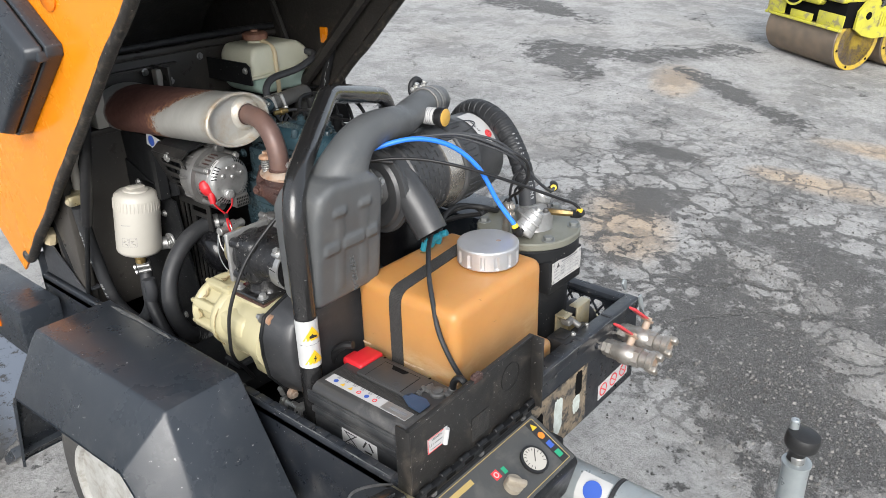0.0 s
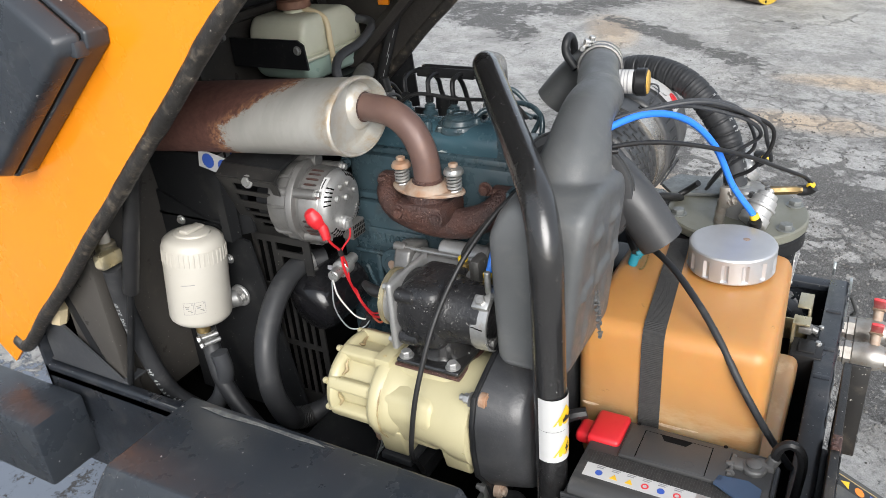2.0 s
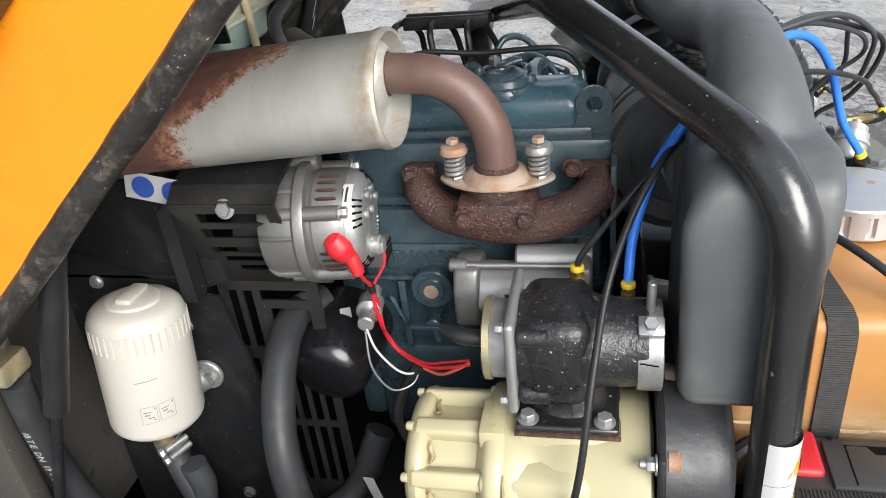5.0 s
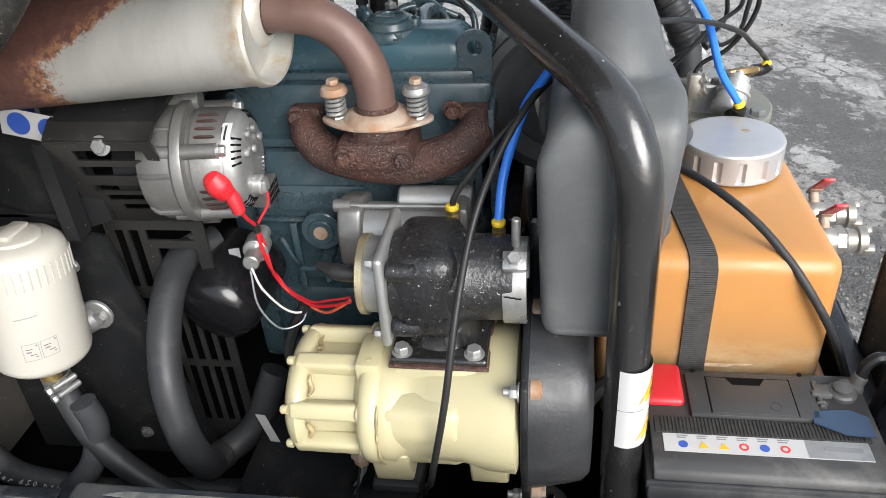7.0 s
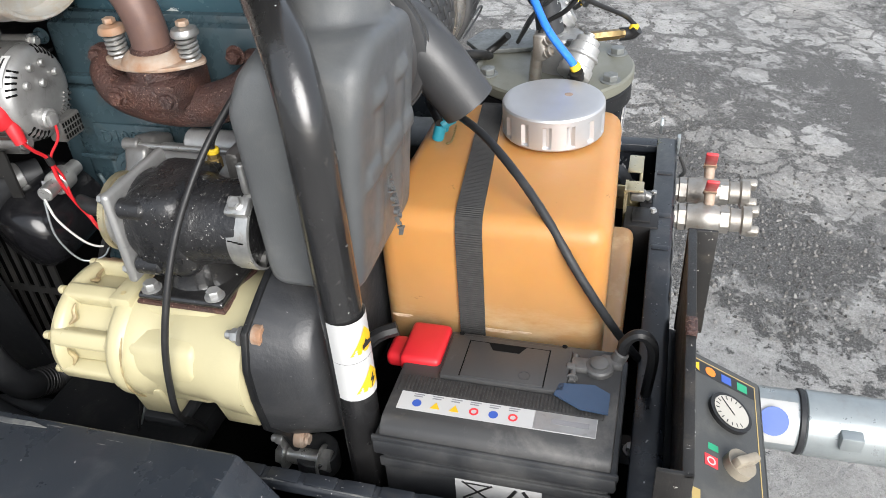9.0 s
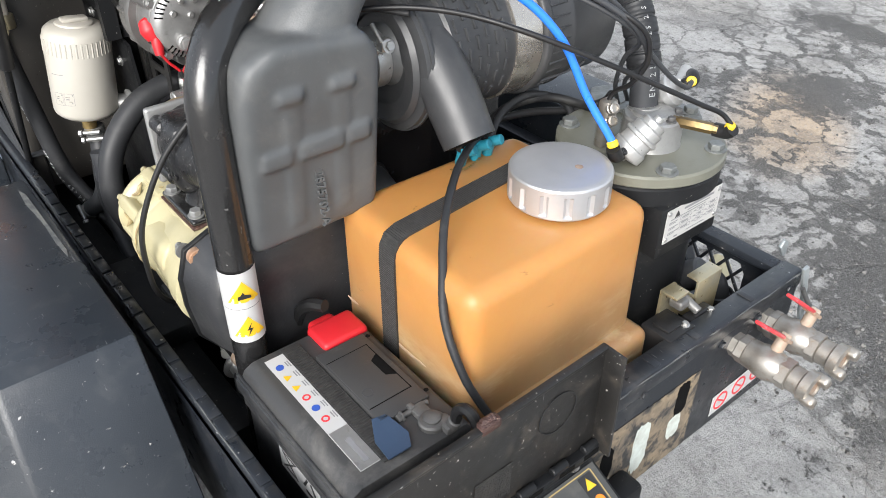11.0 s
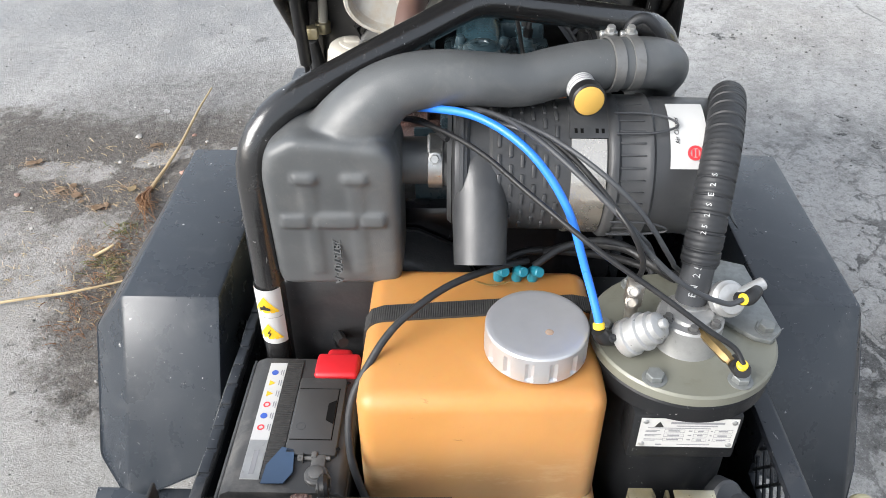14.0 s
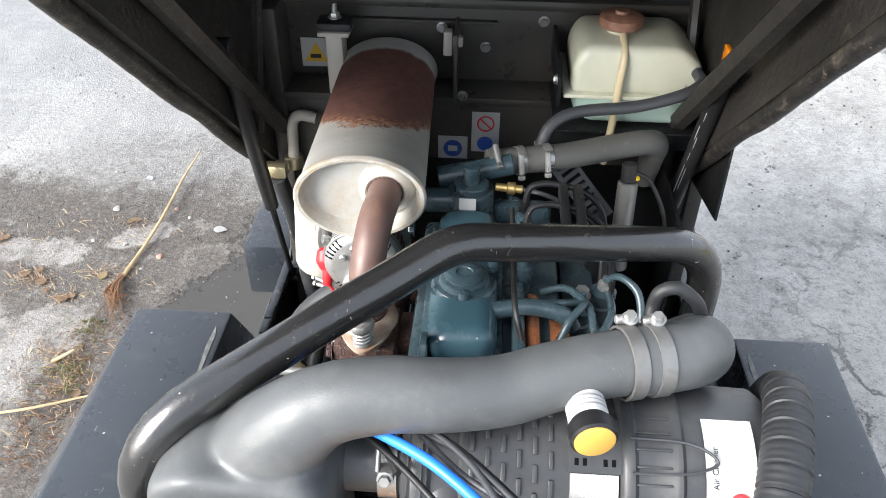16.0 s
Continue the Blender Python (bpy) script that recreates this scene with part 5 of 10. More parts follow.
    th = part("thermostat_housing", [cyl((-0.030, 0.775, 1.055), (-0.030, 0.775, 1.118), 0.034), cyl((-0.03, 0.775, 1.112), (-0.03, 0.775, 1.128), 0.026), cyl((-0.03, 0.775, 1.125), (-0.03, 0.775, 1.155), 0.012), cyl((-0.08, 0.80, 1.117), (0.030, 0.815, 1.137), 0.0165), cyl((-0.11, 0.765, 1.10), (-0.03, 0.77, 1.10), 0.018), cyl((0.02, 0.80, 1.08), (0.06, 0.80, 1.05), 0.016)], M_ENGINE, t)
    part("flat_tag", [flat(on_face((-0.034, 0.7395, 1.113), (1, 0, 0), (0, 0.5, 0.85)), -0.012, 0.012, -0.008, 0.008, 0.0008)], M_WHITE, th, "small white tag")
    part("sender", [cyl((0.005, 0.77, 1.125), (0.045, 0.765, 1.125), 0.006), cyl((0.022, 0.768, 1.125), (0.034, 0.767, 1.125), 0.009)], M_BRASS, th)
    part("water_pump", [cyl((0.04, 0.79, 0.99), (0.04, 0.84, 0.99), 0.05), box((0.0, 0.77, 1.03), (0.09, 0.80, 1.09), 0.012)], M_ENGINE, t)
    # fuel injection side
    part("inlet_manifold", [box((0.098, 0.46, 0.985), (0.15, 0.73, 1.045), 0.014)], M_ENGINE, t)
    part("cross_pipe", [sweep([(0.005, 0.53, 1.10), (0.05, 0.535, 1.105), (0.09, 0.53, 1.10), (0.105, 0.53, 1.08)], 0.011, 12, 6)], M_ENGINE, t)
    part("injection_pump", [box((0.115, 0.55, 0.86), (0.19, 0.70, 0.985), 0.01)], M_ENGINE, t)
    part("rusted_port_plate", [box((0.048, 0.480, 1.058), (0.066, 0.590, 1.082), 0.006)], M_ORUST, t, "flaking orange-rusted casting")
    part("rusted_stud_row", [box((0.078, 0.50, 1.05), (0.104, 0.57, 1.072), 0.006)], M_ORUST, t, "flaking orange-rusted casting")
    part("blue_rail", [box((0.030, 0.47, 1.06), (0.046, 0.60, 1.092), 0.004)], M_ENGINE, t)
    for y in (0.615, 0.665, 0.715):
        inj = part("injector", [lathe((0.045, y, 1.06), (0, 0, 1), [(0.011, 0), (0.011, 0.033), (0.0145, 0.035), (0.0145, 0.047), (0.010, 0.049), (0.010, 0.058), (0.006, 0.060), (0.006, 0.068)], 12)], M_ENGINE, t)
        part("union_nut", [lathe((0.045, y, 1.124), (0.1, 0, 1), [(0.0085, 0), (0.0085, 0.012), (0.005, 0.014)], 6)], M_BLACK, inj)
        part("injector_line", [sweep([(0.046, y, 1.132), (0.049, y + 0.003, 1.152), (0.058, y + 0.005, 1.163), (0.085, y + 0.006, 1.165), (0.125, y, 1.158), (0.150, y - 0.01, 1.135), (0.158, y - 0.02, 1.09), (0.155, 0.62, 0.99)], 0.0046, 8, 6)], M_BLACK, t, "black steel injection line")
    for x in (0.095, 0.115):
        part("line_clamp", [box((x - 0.006, 0.595, 1.155), (x + 0.006, 0.715, 1.172), 0.003)], M_BLACK, t)
    part("leak_off_line", [sweep([(0.03, 0.73, 1.115), (0.028, 0.68, 1.142), (0.030, 0.60, 1.138), (0.030, 0.50, 1.140), (0.04, 0.47, 1.11)], 0.0036, 8, 6)], M_BOOT, t)
    for pts in (((0.10, 0.47, 1.05), (0.12, 0.48, 1.09), (0.15, 0.53, 1.10), (0.155, 0.60, 1.08), (0.16, 0.63, 1.05)), ((0.13, 0.50, 1.05), (0.16, 0.50, 1.07), (0.175, 0.55, 1.06), (0.17, 0.6, 1.03)), ((0.07, 0.60, 1.075), (0.10, 0.585, 1.095), (0.125, 0.545, 1.098), (0.13, 0.50, 1.08)), ((0.15, 0.600, 1.10), (0.165, 0.585, 1.118), (0.185, 0.56, 1.112), (0.190, 0.53, 1.08)), ((0.118, 0.565, 1.09), (0.118, 0.545, 1.105), (0.10, 0.52, 1.10), (0.085, 0.50, 1.075)), ((0.02, 0.545, 1.10), (0.06, 0.545, 1.102), (0.09, 0.55, 1.10), (0.118, 0.565, 1.09))):
        part("fuel_pipe", [sweep(pts, 0.0050, 10, 6)], M_ENGINE, t)
    for x, y in ((0.118, 0.565), (0.150, 0.600)):
        bowl = part("fuel_union", [lathe((x, y, 1.03), (0, 0, 1), [(0.017, 0), (0.017, 0.03), (0.014, 0.032), (0.014, 0.042), (0.017, 0.044), (0.017, 0.052), (0.010, 0.056)], 18)], M_ENGINE, t)
        part("union_nut", [lathe((x, y, 1.085), (0, 0, 1), [(0.009, 0), (0.009, 0.010), (0.004, 0.012), (0.004, 0.02)], 6)], M_ZINC if x > 0.13 else M_ENGINE, bowl)
    part("pipe_union", [bolt((0.12, 0.585, 1.085), (0, 0, 1), 0.009, 0.01)], M_ZINC, t)
    part("stop_solenoid", [cyl((0.15, 0.70, 1.02), (0.155, 0.70, 1.10), 0.014)], M_BLACK, t)
    return t


build_engine()


def build_manifold():
    t = thing("exhaust_manifold", (-0.13, 0.55, 1.0), "rusty brown cast exhaust manifold with a sprung flange", "exhaust manifold")
    arm = [(-0.110, 0.664, 1.022), (-0.128, 0.656, 1.013), (-0.142, 0.632, 0.998), (-0.147, 0.59, 0.990), (-0.148, 0.553, 0.988), (-0.147, 0.510, 0.990), (-0.142, 0.474, 1.002), (-0.128, 0.452, 1.016), (-0.110, 0.446, 1.025)]
    part("log", [sweep(arm, [0.022, 0.022, 0.023, 0.025, 0.027, 0.026, 0.024, 0.023, 0.022], 16, 6)], M_RUST, t)
    part("flange_block", [box((-0.197, 0.517, 1.000), (-0.115, 0.605, 1.035), 0.008), cyl((-0.155, 0.561, 1.03), (-0.155, 0.561, 1.046), 0.036)], M_RUST, t)
    for y0, y1, z0, z1 in ((0.642, 0.684, 1.00, 1.045), (0.430, 0.472, 1.00, 1.045), (0.54, 0.60, 0.985, 1.03)):
        part("head_flange", [box((-0.116, y0, z0), (-0.094, y1, z1), 0.006)], M_RUST, t)
    for y, z in ((0.672, 1.035), (0.478, 1.042), (0.436, 1.0)):
        part("stud_nut", [bolt((-0.116, y, z), (-1, 0, 0), 0.009, 0.010)], M_RUST, t)
    for y in (0.545, 0.577):
        part("flange_bolt", [bolt((-0.197, y + (-0.018 if y < 0.56 else 0.018), 1.018), (-1, 0, 0), 0.009, 0.007)], M_RUST, t)
    # oval sprung flange
    bm = bmesh.new()
    ring = []
    for i in range(36):
        a = 2 * math.pi * i / 36
        ring.append((-0.155 + 0.036 * math.sin(a) * (1 - 0.35 * abs(math.cos(a)) ** 3), 0.561 + 0.066 * math.cos(a)))
    plate = prism(ring, "z", 1.046, 1.051, 0.0015)
    part("spring_flange", [plate, lathe((-0.155, 0.561, 1.05), (0, 0, 1), [(0.040, 0), (0.036, 0.006), (0.028, 0.012), (0.026, 0.012)], 32)], M_DRUSTY, t, "pale heat-stained flange plate")
    for y in (0.513, 0.609):
        sp = part("spring", [coil((-0.155, y, 1.052), (-0.155, y, 1.080), 0.0105, 0.0022, 5)], M_ZINC, t, "zinc-plated coil spring")
        part("spring_cup", [lathe((-0.155, y, 1.080), (0, 0, 1), [(0.016, 0), (0.0165, 0.003), (0.014, 0.008), (0.008, 0.010)], 24)], M_ZINC if y < 0.56 else M_DRUSTY, sp)
        part("spring_bolt", [bolt((-0.155, y, 1.0895), (0, 0, 1), 0.0075, 0.006, False)], M_DRUSTY, sp)
    pipe = [(-0.155, 0.561, 1.05), (-0.155, 0.561, 1.085), (-0.154, 0.569, 1.118), (-0.151, 0.590, 1.148), (-0.147, 0.622, 1.166), (-0.143, 0.66, 1.170), (-0.142, 0.70, 1.170)]
    part("downpipe", [sweep(pipe, 0.0225, 22, 6)], M_PIPE, t, "heat-browned exhaust pipe")
    part("weld_bead", [lathe((-0.155, 0.561, 1.060), (0, 0, 1), [(0.0225, 0), (0.0255, 0.002), (0.0255, 0.005), (0.0225, 0.008)], 24)], M_RUST, t)
    part("weld_bead", [lathe((-0.1425, 0.674, 1.170), (0, 1, 0), [(0.0225, 0), (0.027, 0.003), (0.027, 0.007), (0.0225, 0.010)], 24)], M_RUST, t)


build_manifold()


def build_silencer():
    t = thing("silencer", (-0.178, 0.685, 1.085), "oval aluminised silencer, half covered in brown rust", "silencer")
    c, d = Vector((-0.175, 0.662, 1.166)), Vector((-0.040, 0.996, -0.072)).normalized()
    sq = (1.0, 0.69)
    prof = [(0.071, 0.024), (0.076, 0.020), (0.079, 0.004), (0.081, 0.0005), (0.086, 0.0), (0.0885, 0.003), (0.0885, 0.010), (0.0855, 0.015), (0.0855, 0.455), (0.089, 0.461), (0.089, 0.471), (0.084, 0.473), (0.078, 0.463), (0.0, 0.463)]
    part("shell", [lathe(c, d, prof, 64, sq)], M_SILENCER, t)
    part("end_cap", [lathe(c + d * 0.0275, -d, [(0.075, -0.002), (0.073, 0.002), (0.055, 0.004), (0.02, 0.005), (0, 0.005)], 48, sq)], M_SILENCER, t)
    part("collar", [lathe((-0.142, 0.690, 1.170), (0, -1, 0), [(0.040, 0), (0.037, 0.008), (0.031, 0.014), (0.027, 0.016), (0.024, 0.014)], 32)], M_SILENCER, t)
    part("mount_bracket", [box((-0.298, 1.09, 1.10), (-0.268, 1.135, 1.215), 0.004), box((-0.31, 1.085, 1.21), (-0.255, 1.14, 1.218), 0.002)], M_FILTER, t, "pale painted bracket")
    part("mount_bracket", [box((-0.095, 1.125, 1.165), (-0.078, 1.15, 1.21), 0.004), box((-0.09, 1.13, 1.18), (-0.06, 1.145, 1.20), 0.003)], M_FILTER, t)
    part("rubber_mount", [box((-0.312, 1.09, 1.218), (-0.252, 1.135, 1.232), 0.003)], M_RUBBER, t)
    part("mount_stud", [cyl((-0.282, 1.112, 1.232), (-0.282, 1.112, 1.262), 0.005), bolt((-0.282, 1.112, 1.236), (0, 0, 1), 0.009, 0.008)], M_ZINC, t)


build_silencer()


def build_alternator():
    t = thing("alternator", (-0.19, 0.80, 0.935), "silver cast-aluminium alternator with vented end and red terminal boot", "alternator")
    c = Vector((-0.186, 0.708, 1.013))
    d = Vector((-0.10, 1, 0)).normalized()
    at = lambda h: c + d * h
    m = frame_to(d)
    part("casing", [lathe(at(0.018), d, [(0.04, 0), (0.0585, 0.0), (0.0605, 0.003), (0.0615, 0.036), (0.0600, 0.038), (0.0600, 0.043), (0.0655, 0.046), (0.0675, 0.052), (0.0675, 0.084), (0.060, 0.098), (0.040, 0.106), (0, 0.106)], 48)], M_ALUD, t, "dull grey cast casing")
    end = part("end_cover", [lathe(c, d, [(0.0, 0.0), (0.044, 0.0), (0.053, 0.004), (0.0575, 0.011), (0.0580, 0.021), (0.055, 0.022)], 48)], M_ALU, t, "bright pressed end cover")
    part("pulley", [cyl(at(0.12), at(0.155), 0.038)], M_BLACK, t)
    ring = lambda r, a, h: c + m @ Vector((r * math.cos(a), r * math.sin(a), h))
    for i in range(36):
        a = 2 * math.pi * i / 36
        if i % 9 not in (0, 1, 2):
            part("vent_slot", [sweep([ring(0.0600, a, 0.026), ring(0.0612, a, 0.030), ring(0.0615, a, 0.046), ring(0.0600, a, 0.050)], [0.0014, 0.0021, 0.0021, 0.0014], 6, 1)], M_COPPERGAP, t)
    # drive-end bracket with its clamping rim and through bolts
    part("drive_bracket", [lathe(at(0.060), d, [(0.060, 0), (0.0715, 0.001), (0.0725, 0.004), (0.0725, 0.012), (0.070, 0.015), (0.060, 0.016)], 48, caps=False)], M_ALUD, t)
    for i in range(8):
        a = 2 * math.pi * i / 8 + 0.2
        part("bracket_rib", [sweep([ring(0.0675, a, 0.074), ring(0.0675, a, 0.102), ring(0.060, a, 0.114)], [0.003, 0.0035, 0.003], 6, 2)], M_ALUD, t)
    # moulded fins at the foot of the end cover
    for i in range(7):
        a = radians(205 + 8 * i)
        part("cover_fin", [sweep([ring(0.036, a, -0.0005), ring(0.056, a, 0.004)], 0.0013, 6, 1)], M_ALUD, end)
    for g in range(4):
        for i in range(5):
            a = 2 * math.pi * g / 4 + 0.14 * i + 0.3
            part("cover_slot", [sweep([ring(0.047, a + 0.05, 0.0005), ring(0.0565, a, 0.0085)], 0.0015, 6, 1)], M_DARKGAP, end)
    for a in (0.6, 2.2, 3.9, 5.4):
        p = ring(0.0625, a, 0.022)
        lug = part("case_lug", [cyl(p, p + d * 0.07, 0.0085)], M_ALUD, t)
        part("lug_bolt", [bolt(p, -d, 0.0065, 0.008)], M_ZINC, lug)
    for x, y in ((0.0, 0.012), (0.02, -0.018), (-0.028, 0.015), (0.028, 0.02), (-0.01, 0.034), (0.012, 0.036), (0.0, -0.036)):
        p = c + m @ Vector((x, y, 0))
        part("end_stud", [cyl(p, p - d * 0.006, 0.005)], M_ZINC, end)
    grid = part("rectifier_grille", [box((-0.190, 0.6985, 0.946), (-0.152, 0.722, 0.976), 0.003)], M_ALUD, end, "ribbed grey grille")
    for z in (0.950, 0.958, 0.966):
        for i in range(7):
            x = -0.1875 + i * 0.005
            part("grille_slot", [box((x, 0.6978, z), (x + 0.0026, 0.6986, z + 0.0055), 0)], M_DARKGAP, grid)
    plug = part("connector", [cyl((-0.203, 0.710, 0.987), (-0.204, 0.694, 0.987), 0.0125, bev=0.002), box((-0.211, 0.690, 0.979), (-0.197, 0.696, 0.994), 0.002)], M_ALU, t, "pale grey plug connector")
    part("mounting_ear", [cyl(ring(0.070, 1.9, 0.055), ring(0.070, 1.9, 0.115), 0.013)], M_ALUD, t)
    part("mounting_ear", [cyl(ring(0.074, 4.6, 0.060), ring(0.074, 4.6, 0.115), 0.016)], M_ALUD, t)

    def wrap(nm, a0, a1, h0, h1, r, mt, label=""):
        lab, rows = bmesh.new(), []
        for i in range(9):
            a = radians(a0 + (a1 - a0) * i / 8)
            rows.append([lab.verts.new((c.x - r * math.sin(a) - 0.1 * h, c.y + h, c.z + r * math.cos(a))) for h in (h0, h1)])
        for q, w in zip(rows, rows[1:]):
            lab.faces.new((q[0], q[1], w[1], w[0]))
        return part(nm, lab, mt, t, label)

    wrap("type_label", 22, 62, 0.005, 0.0205, 0.0592, M_WHITE, "white type label")
    wrap("print_bar", 26, 44, 0.010, 0.0125, 0.0595, M_INK)
    wrap("print_bar", 28, 58, 0.015, 0.0165, 0.0595, M_INK)
    wrap("violet_label", 96, 116, 0.070, 0.090, 0.0668, M_PURPLE, "violet sticker")
    wrap("print_bar", 100, 103, 0.073, 0.087, 0.0672, M_WHITE)
    wrap("print_bar", 107, 109, 0.073, 0.084, 0.0672, M_WHITE)
    boot = part("terminal_boot", [sweep([(-0.241, 0.724, 0.996), (-0.245, 0.729, 1.008), (-0.246, 0.735, 1.020)], [0.0125, 0.0155, 0.0125], 18, 6), sweep([(-0.240, 0.722, 1.000), (-0.242, 0.717, 0.986), (-0.243, 0.713, 0.972)], [0.0095, 0.0085, 0.0072], 16, 6), lathe((-0.246, 0.733, 1.016), (-0.3, 0.5, 0.8), [(0.0128, 0), (0.0118, 0.006), (0.007, 0.0095), (0, 0.0105)], 18)], M_RED, t, "bright red rubber terminal boot")
    return t


build_alternator()


def wires(name, label, cat, pts, r, material, base=None, ends=(), n=10, seg=8, wave=None):
    t = thing(name, base or pts[0], label, cat)
    part("line", [sweep(pts, r, seg, n, wave)], material, t)
    for nm, items, mt in ends:
        part(nm, items, mt, t)
    return t


wires("red_cable", "red battery cable from the alternator to the inlet valve", "cable", [(-0.243, 0.714, 0.976), (-0.232, 0.712, 0.957), (-0.216, 0.711, 0.936), (-0.213, 0.711, 0.905), (-0.203, 0.710, 0.868), (-0.193, 0.706, 0.838), (-0.200, 0.690, 0.825), (-0.222, 0.655, 0.824), (-0.245, 0.620, 0.843), (-0.264, 0.592, 0.864)], 0.0024, M_RED)
wires("red_wire", "thin red wire hanging from the alternator plug", "wire", [(-0.204, 0.692, 0.986), (-0.206, 0.694, 0.962), (-0.214, 0.709, 0.936), (-0.206, 0.709, 0.905), (-0.206, 0.707, 0.868), (-0.190, 0.709, 0.846), (-0.198, 0.694, 0.830), (-0.222, 0.657, 0.830), (-0.245, 0.622, 0.851), (-0.264, 0.592, 0.870)], 0.0017, M_RED)
wires("orange_wire", "orange-red wire looping to the inlet valve", "wire", [(-0.196, 0.698, 0.830), (-0.206, 0.676, 0.818), (-0.228, 0.640, 0.818), (-0.252, 0.610, 0.846), (-0.264, 0.592, 0.866)], 0.0020, M_WIRE_O)
part("tape_wrap", [sweep([(-0.2165, 0.711, 0.940), (-0.214, 0.711, 0.928)], 0.0045, 10, 2)], M_BOOT, bpy.data.objects["red_cable"])
wires("white_wire", "thin white wire looped below the oil filter", "wire", [(-0.240, 0.717, 0.892), (-0.242, 0.708, 0.862), (-0.232, 0.69, 0.825), (-0.222, 0.675, 0.812), (-0.214, 0.668, 0.818)], 0.0015, M_WIRE_W)
wires("white_wire", "thin grey-white wire looped below the oil filter", "wire", [(-0.240, 0.719, 0.888), (-0.247, 0.716, 0.84), (-0.24, 0.698, 0.80), (-0.225, 0.675, 0.798), (-0.214, 0.666, 0.815)], 0.0013, M_GALV)
wires("wiring_loom", "black taped wiring loom dropping behind the air end", "wiring loom", [(-0.214, 0.668, 0.82), (-0.215, 0.69, 0.78), (-0.225, 0.70, 0.74), (-0.24, 0.68, 0.70), (-0.255, 0.66, 0.66), (-0.26, 0.64, 0.615)], 0.0075, M_BOOT)


def build_lube_filter():
    t = thing("engine_oil_filter", (-0.17, 0.784, 0.78), "glossy black spin-on engine oil filter", "oil filter")
    part("canister", [lathe((-0.122, 0.770, 0.834), (-1, 0.15, -0.20), [(0.040, 0), (0.052, 0.004), (0.0545, 0.012), (0.0545, 0.088), (0.053, 0.100), (0.048, 0.112), (0.037, 0.119), (0.0, 0.123)], 48)], M_GLOSSBLACK, t)
    part("print_mark", [flat(on_face((-0.186, 0.762, 0.8755), (0.2, -1, 0.1), (0.5, 0.1, 1)), -0.007, 0.007, -0.007, 0.007, 0.0005)], M_GREYINK, t)
    part("pressure_sender", [cyl((-0.16, 0.728, 0.895), (-0.236, 0.719, 0.895), 0.010), cyl((-0.185, 0.725, 0.895), (-0.210, 0.722, 0.895), 0.016)], M_ZINC, t)


build_lube_filter()


def build_oil_filter():
    t = thing("spin_on_oil_filter", (-0.31, 0.97, 0.775), "off-white spin-on compressor oil filter with printed pictograms", "oil filter")
    base, top = Vector((-0.3110, 0.9795, 0.799)), Vector((-0.2935, 0.9705, 0.972))
    d = top - base
    part("canister", [lathe(base, d, [(0.0, -0.002), (0.038, -0.001), (0.049, 0.002), (0.0545, 0.008), (0.0560, 0.014), (0.0560, 0.112), (0.0555, 0.146), (0.0525, 0.157), (0.0450, 0.164), (0.032, 0.167), (0.031, 0.170), (0.027, 0.172), (0.0, 0.170)], 56)], M_FILTER, t)
    n = d.normalized()
    m = Matrix.Translation(base) @ frame_to(d)
    for i in range(40):
        a = 2 * math.pi * i / 40
        part("grip_flute", [sweep([m @ Vector((0.0548 * math.cos(a), 0.0548 * math.sin(a), 0.122)), m @ Vector((0.0543 * math.cos(a), 0.0543 * math.sin(a), 0.147))], 0.0021, 6, 1)], M_FILTER, t)
    part("top_tab", [box((-0.010, -0.022, 0.1705), (0.010, 0.022, 0.178), 0.003, m=m @ pose(0, 0, 0, 0, 0, 30))], M_FILTER, t)
    # print on the side facing out
    def band(a0, a1, h0, h1, mt, nm):
        bm = bmesh.new()
        rows = []
        for i in range(7):
            a = radians(a0 + (a1 - a0) * i / 6)
            rows.append([bm.verts.new(base + Vector((0.0564 * math.cos(a), 0.0564 * math.sin(a), 0)) + n * h) for h in (h0, h1)])
        for a, b in zip(rows, rows[1:]):
            bm.faces.new((a[0], a[1], b[1], b[0]))
        part(nm, bm, mt, t)
    for a in (196, 217):
        for h in (0.036, 0.0585):
            band(a, a + 19, h, h + 0.0006, M_GREYINK, "pictogram_line")
        band(a, a + 0.6, 0.036, 0.0591, M_GREYINK, "pictogram_line")
        band(a + 18.4, a + 19, 0.036, 0.0591, M_GREYINK, "pictogram_line")
        band(a + 4, a + 10, 0.047, 0.0492, M_GREYINK, "pictogram")
        band(a + 3, a + 11.5, 0.0515, 0.0523, M_INK, "pictogram")
        band(a + 8, a + 15, 0.0435, 0.0443, M_INK, "pictogram")
        band(a + 13, a + 16, 0.040, 0.0418, M_GREYINK, "pictogram")
        band(a + 15.5, a + 17.5, 0.0545, 0.0570, M_GREYINK, "pictogram")
    band(196, 222, 0.0925, 0.0937, M_GREYINK, "print_bar")
    nip = base - n * 0.002
    part("nipple", [cyl(nip, nip - n * 0.016, 0.016), cyl(nip - n * 0.014, nip - n * 0.030, 0.013)], M_BRASS, t)
    part("mounting_head", [cyl(nip + Vector((0.03, 0.0, 0.01)), (-0.238, 0.95, 0.806), 0.017), cyl((-0.244, 0.945, 0.812), (-0.237, 0.945, 0.812), 0.022)], M_ALU, t)
    part("head_bolt", [bolt((-0.245, 0.938, 0.812), (-1, 0, 0), 0.009, 0.006)], M_ZINC, t)
    return t


build_oil_filter()


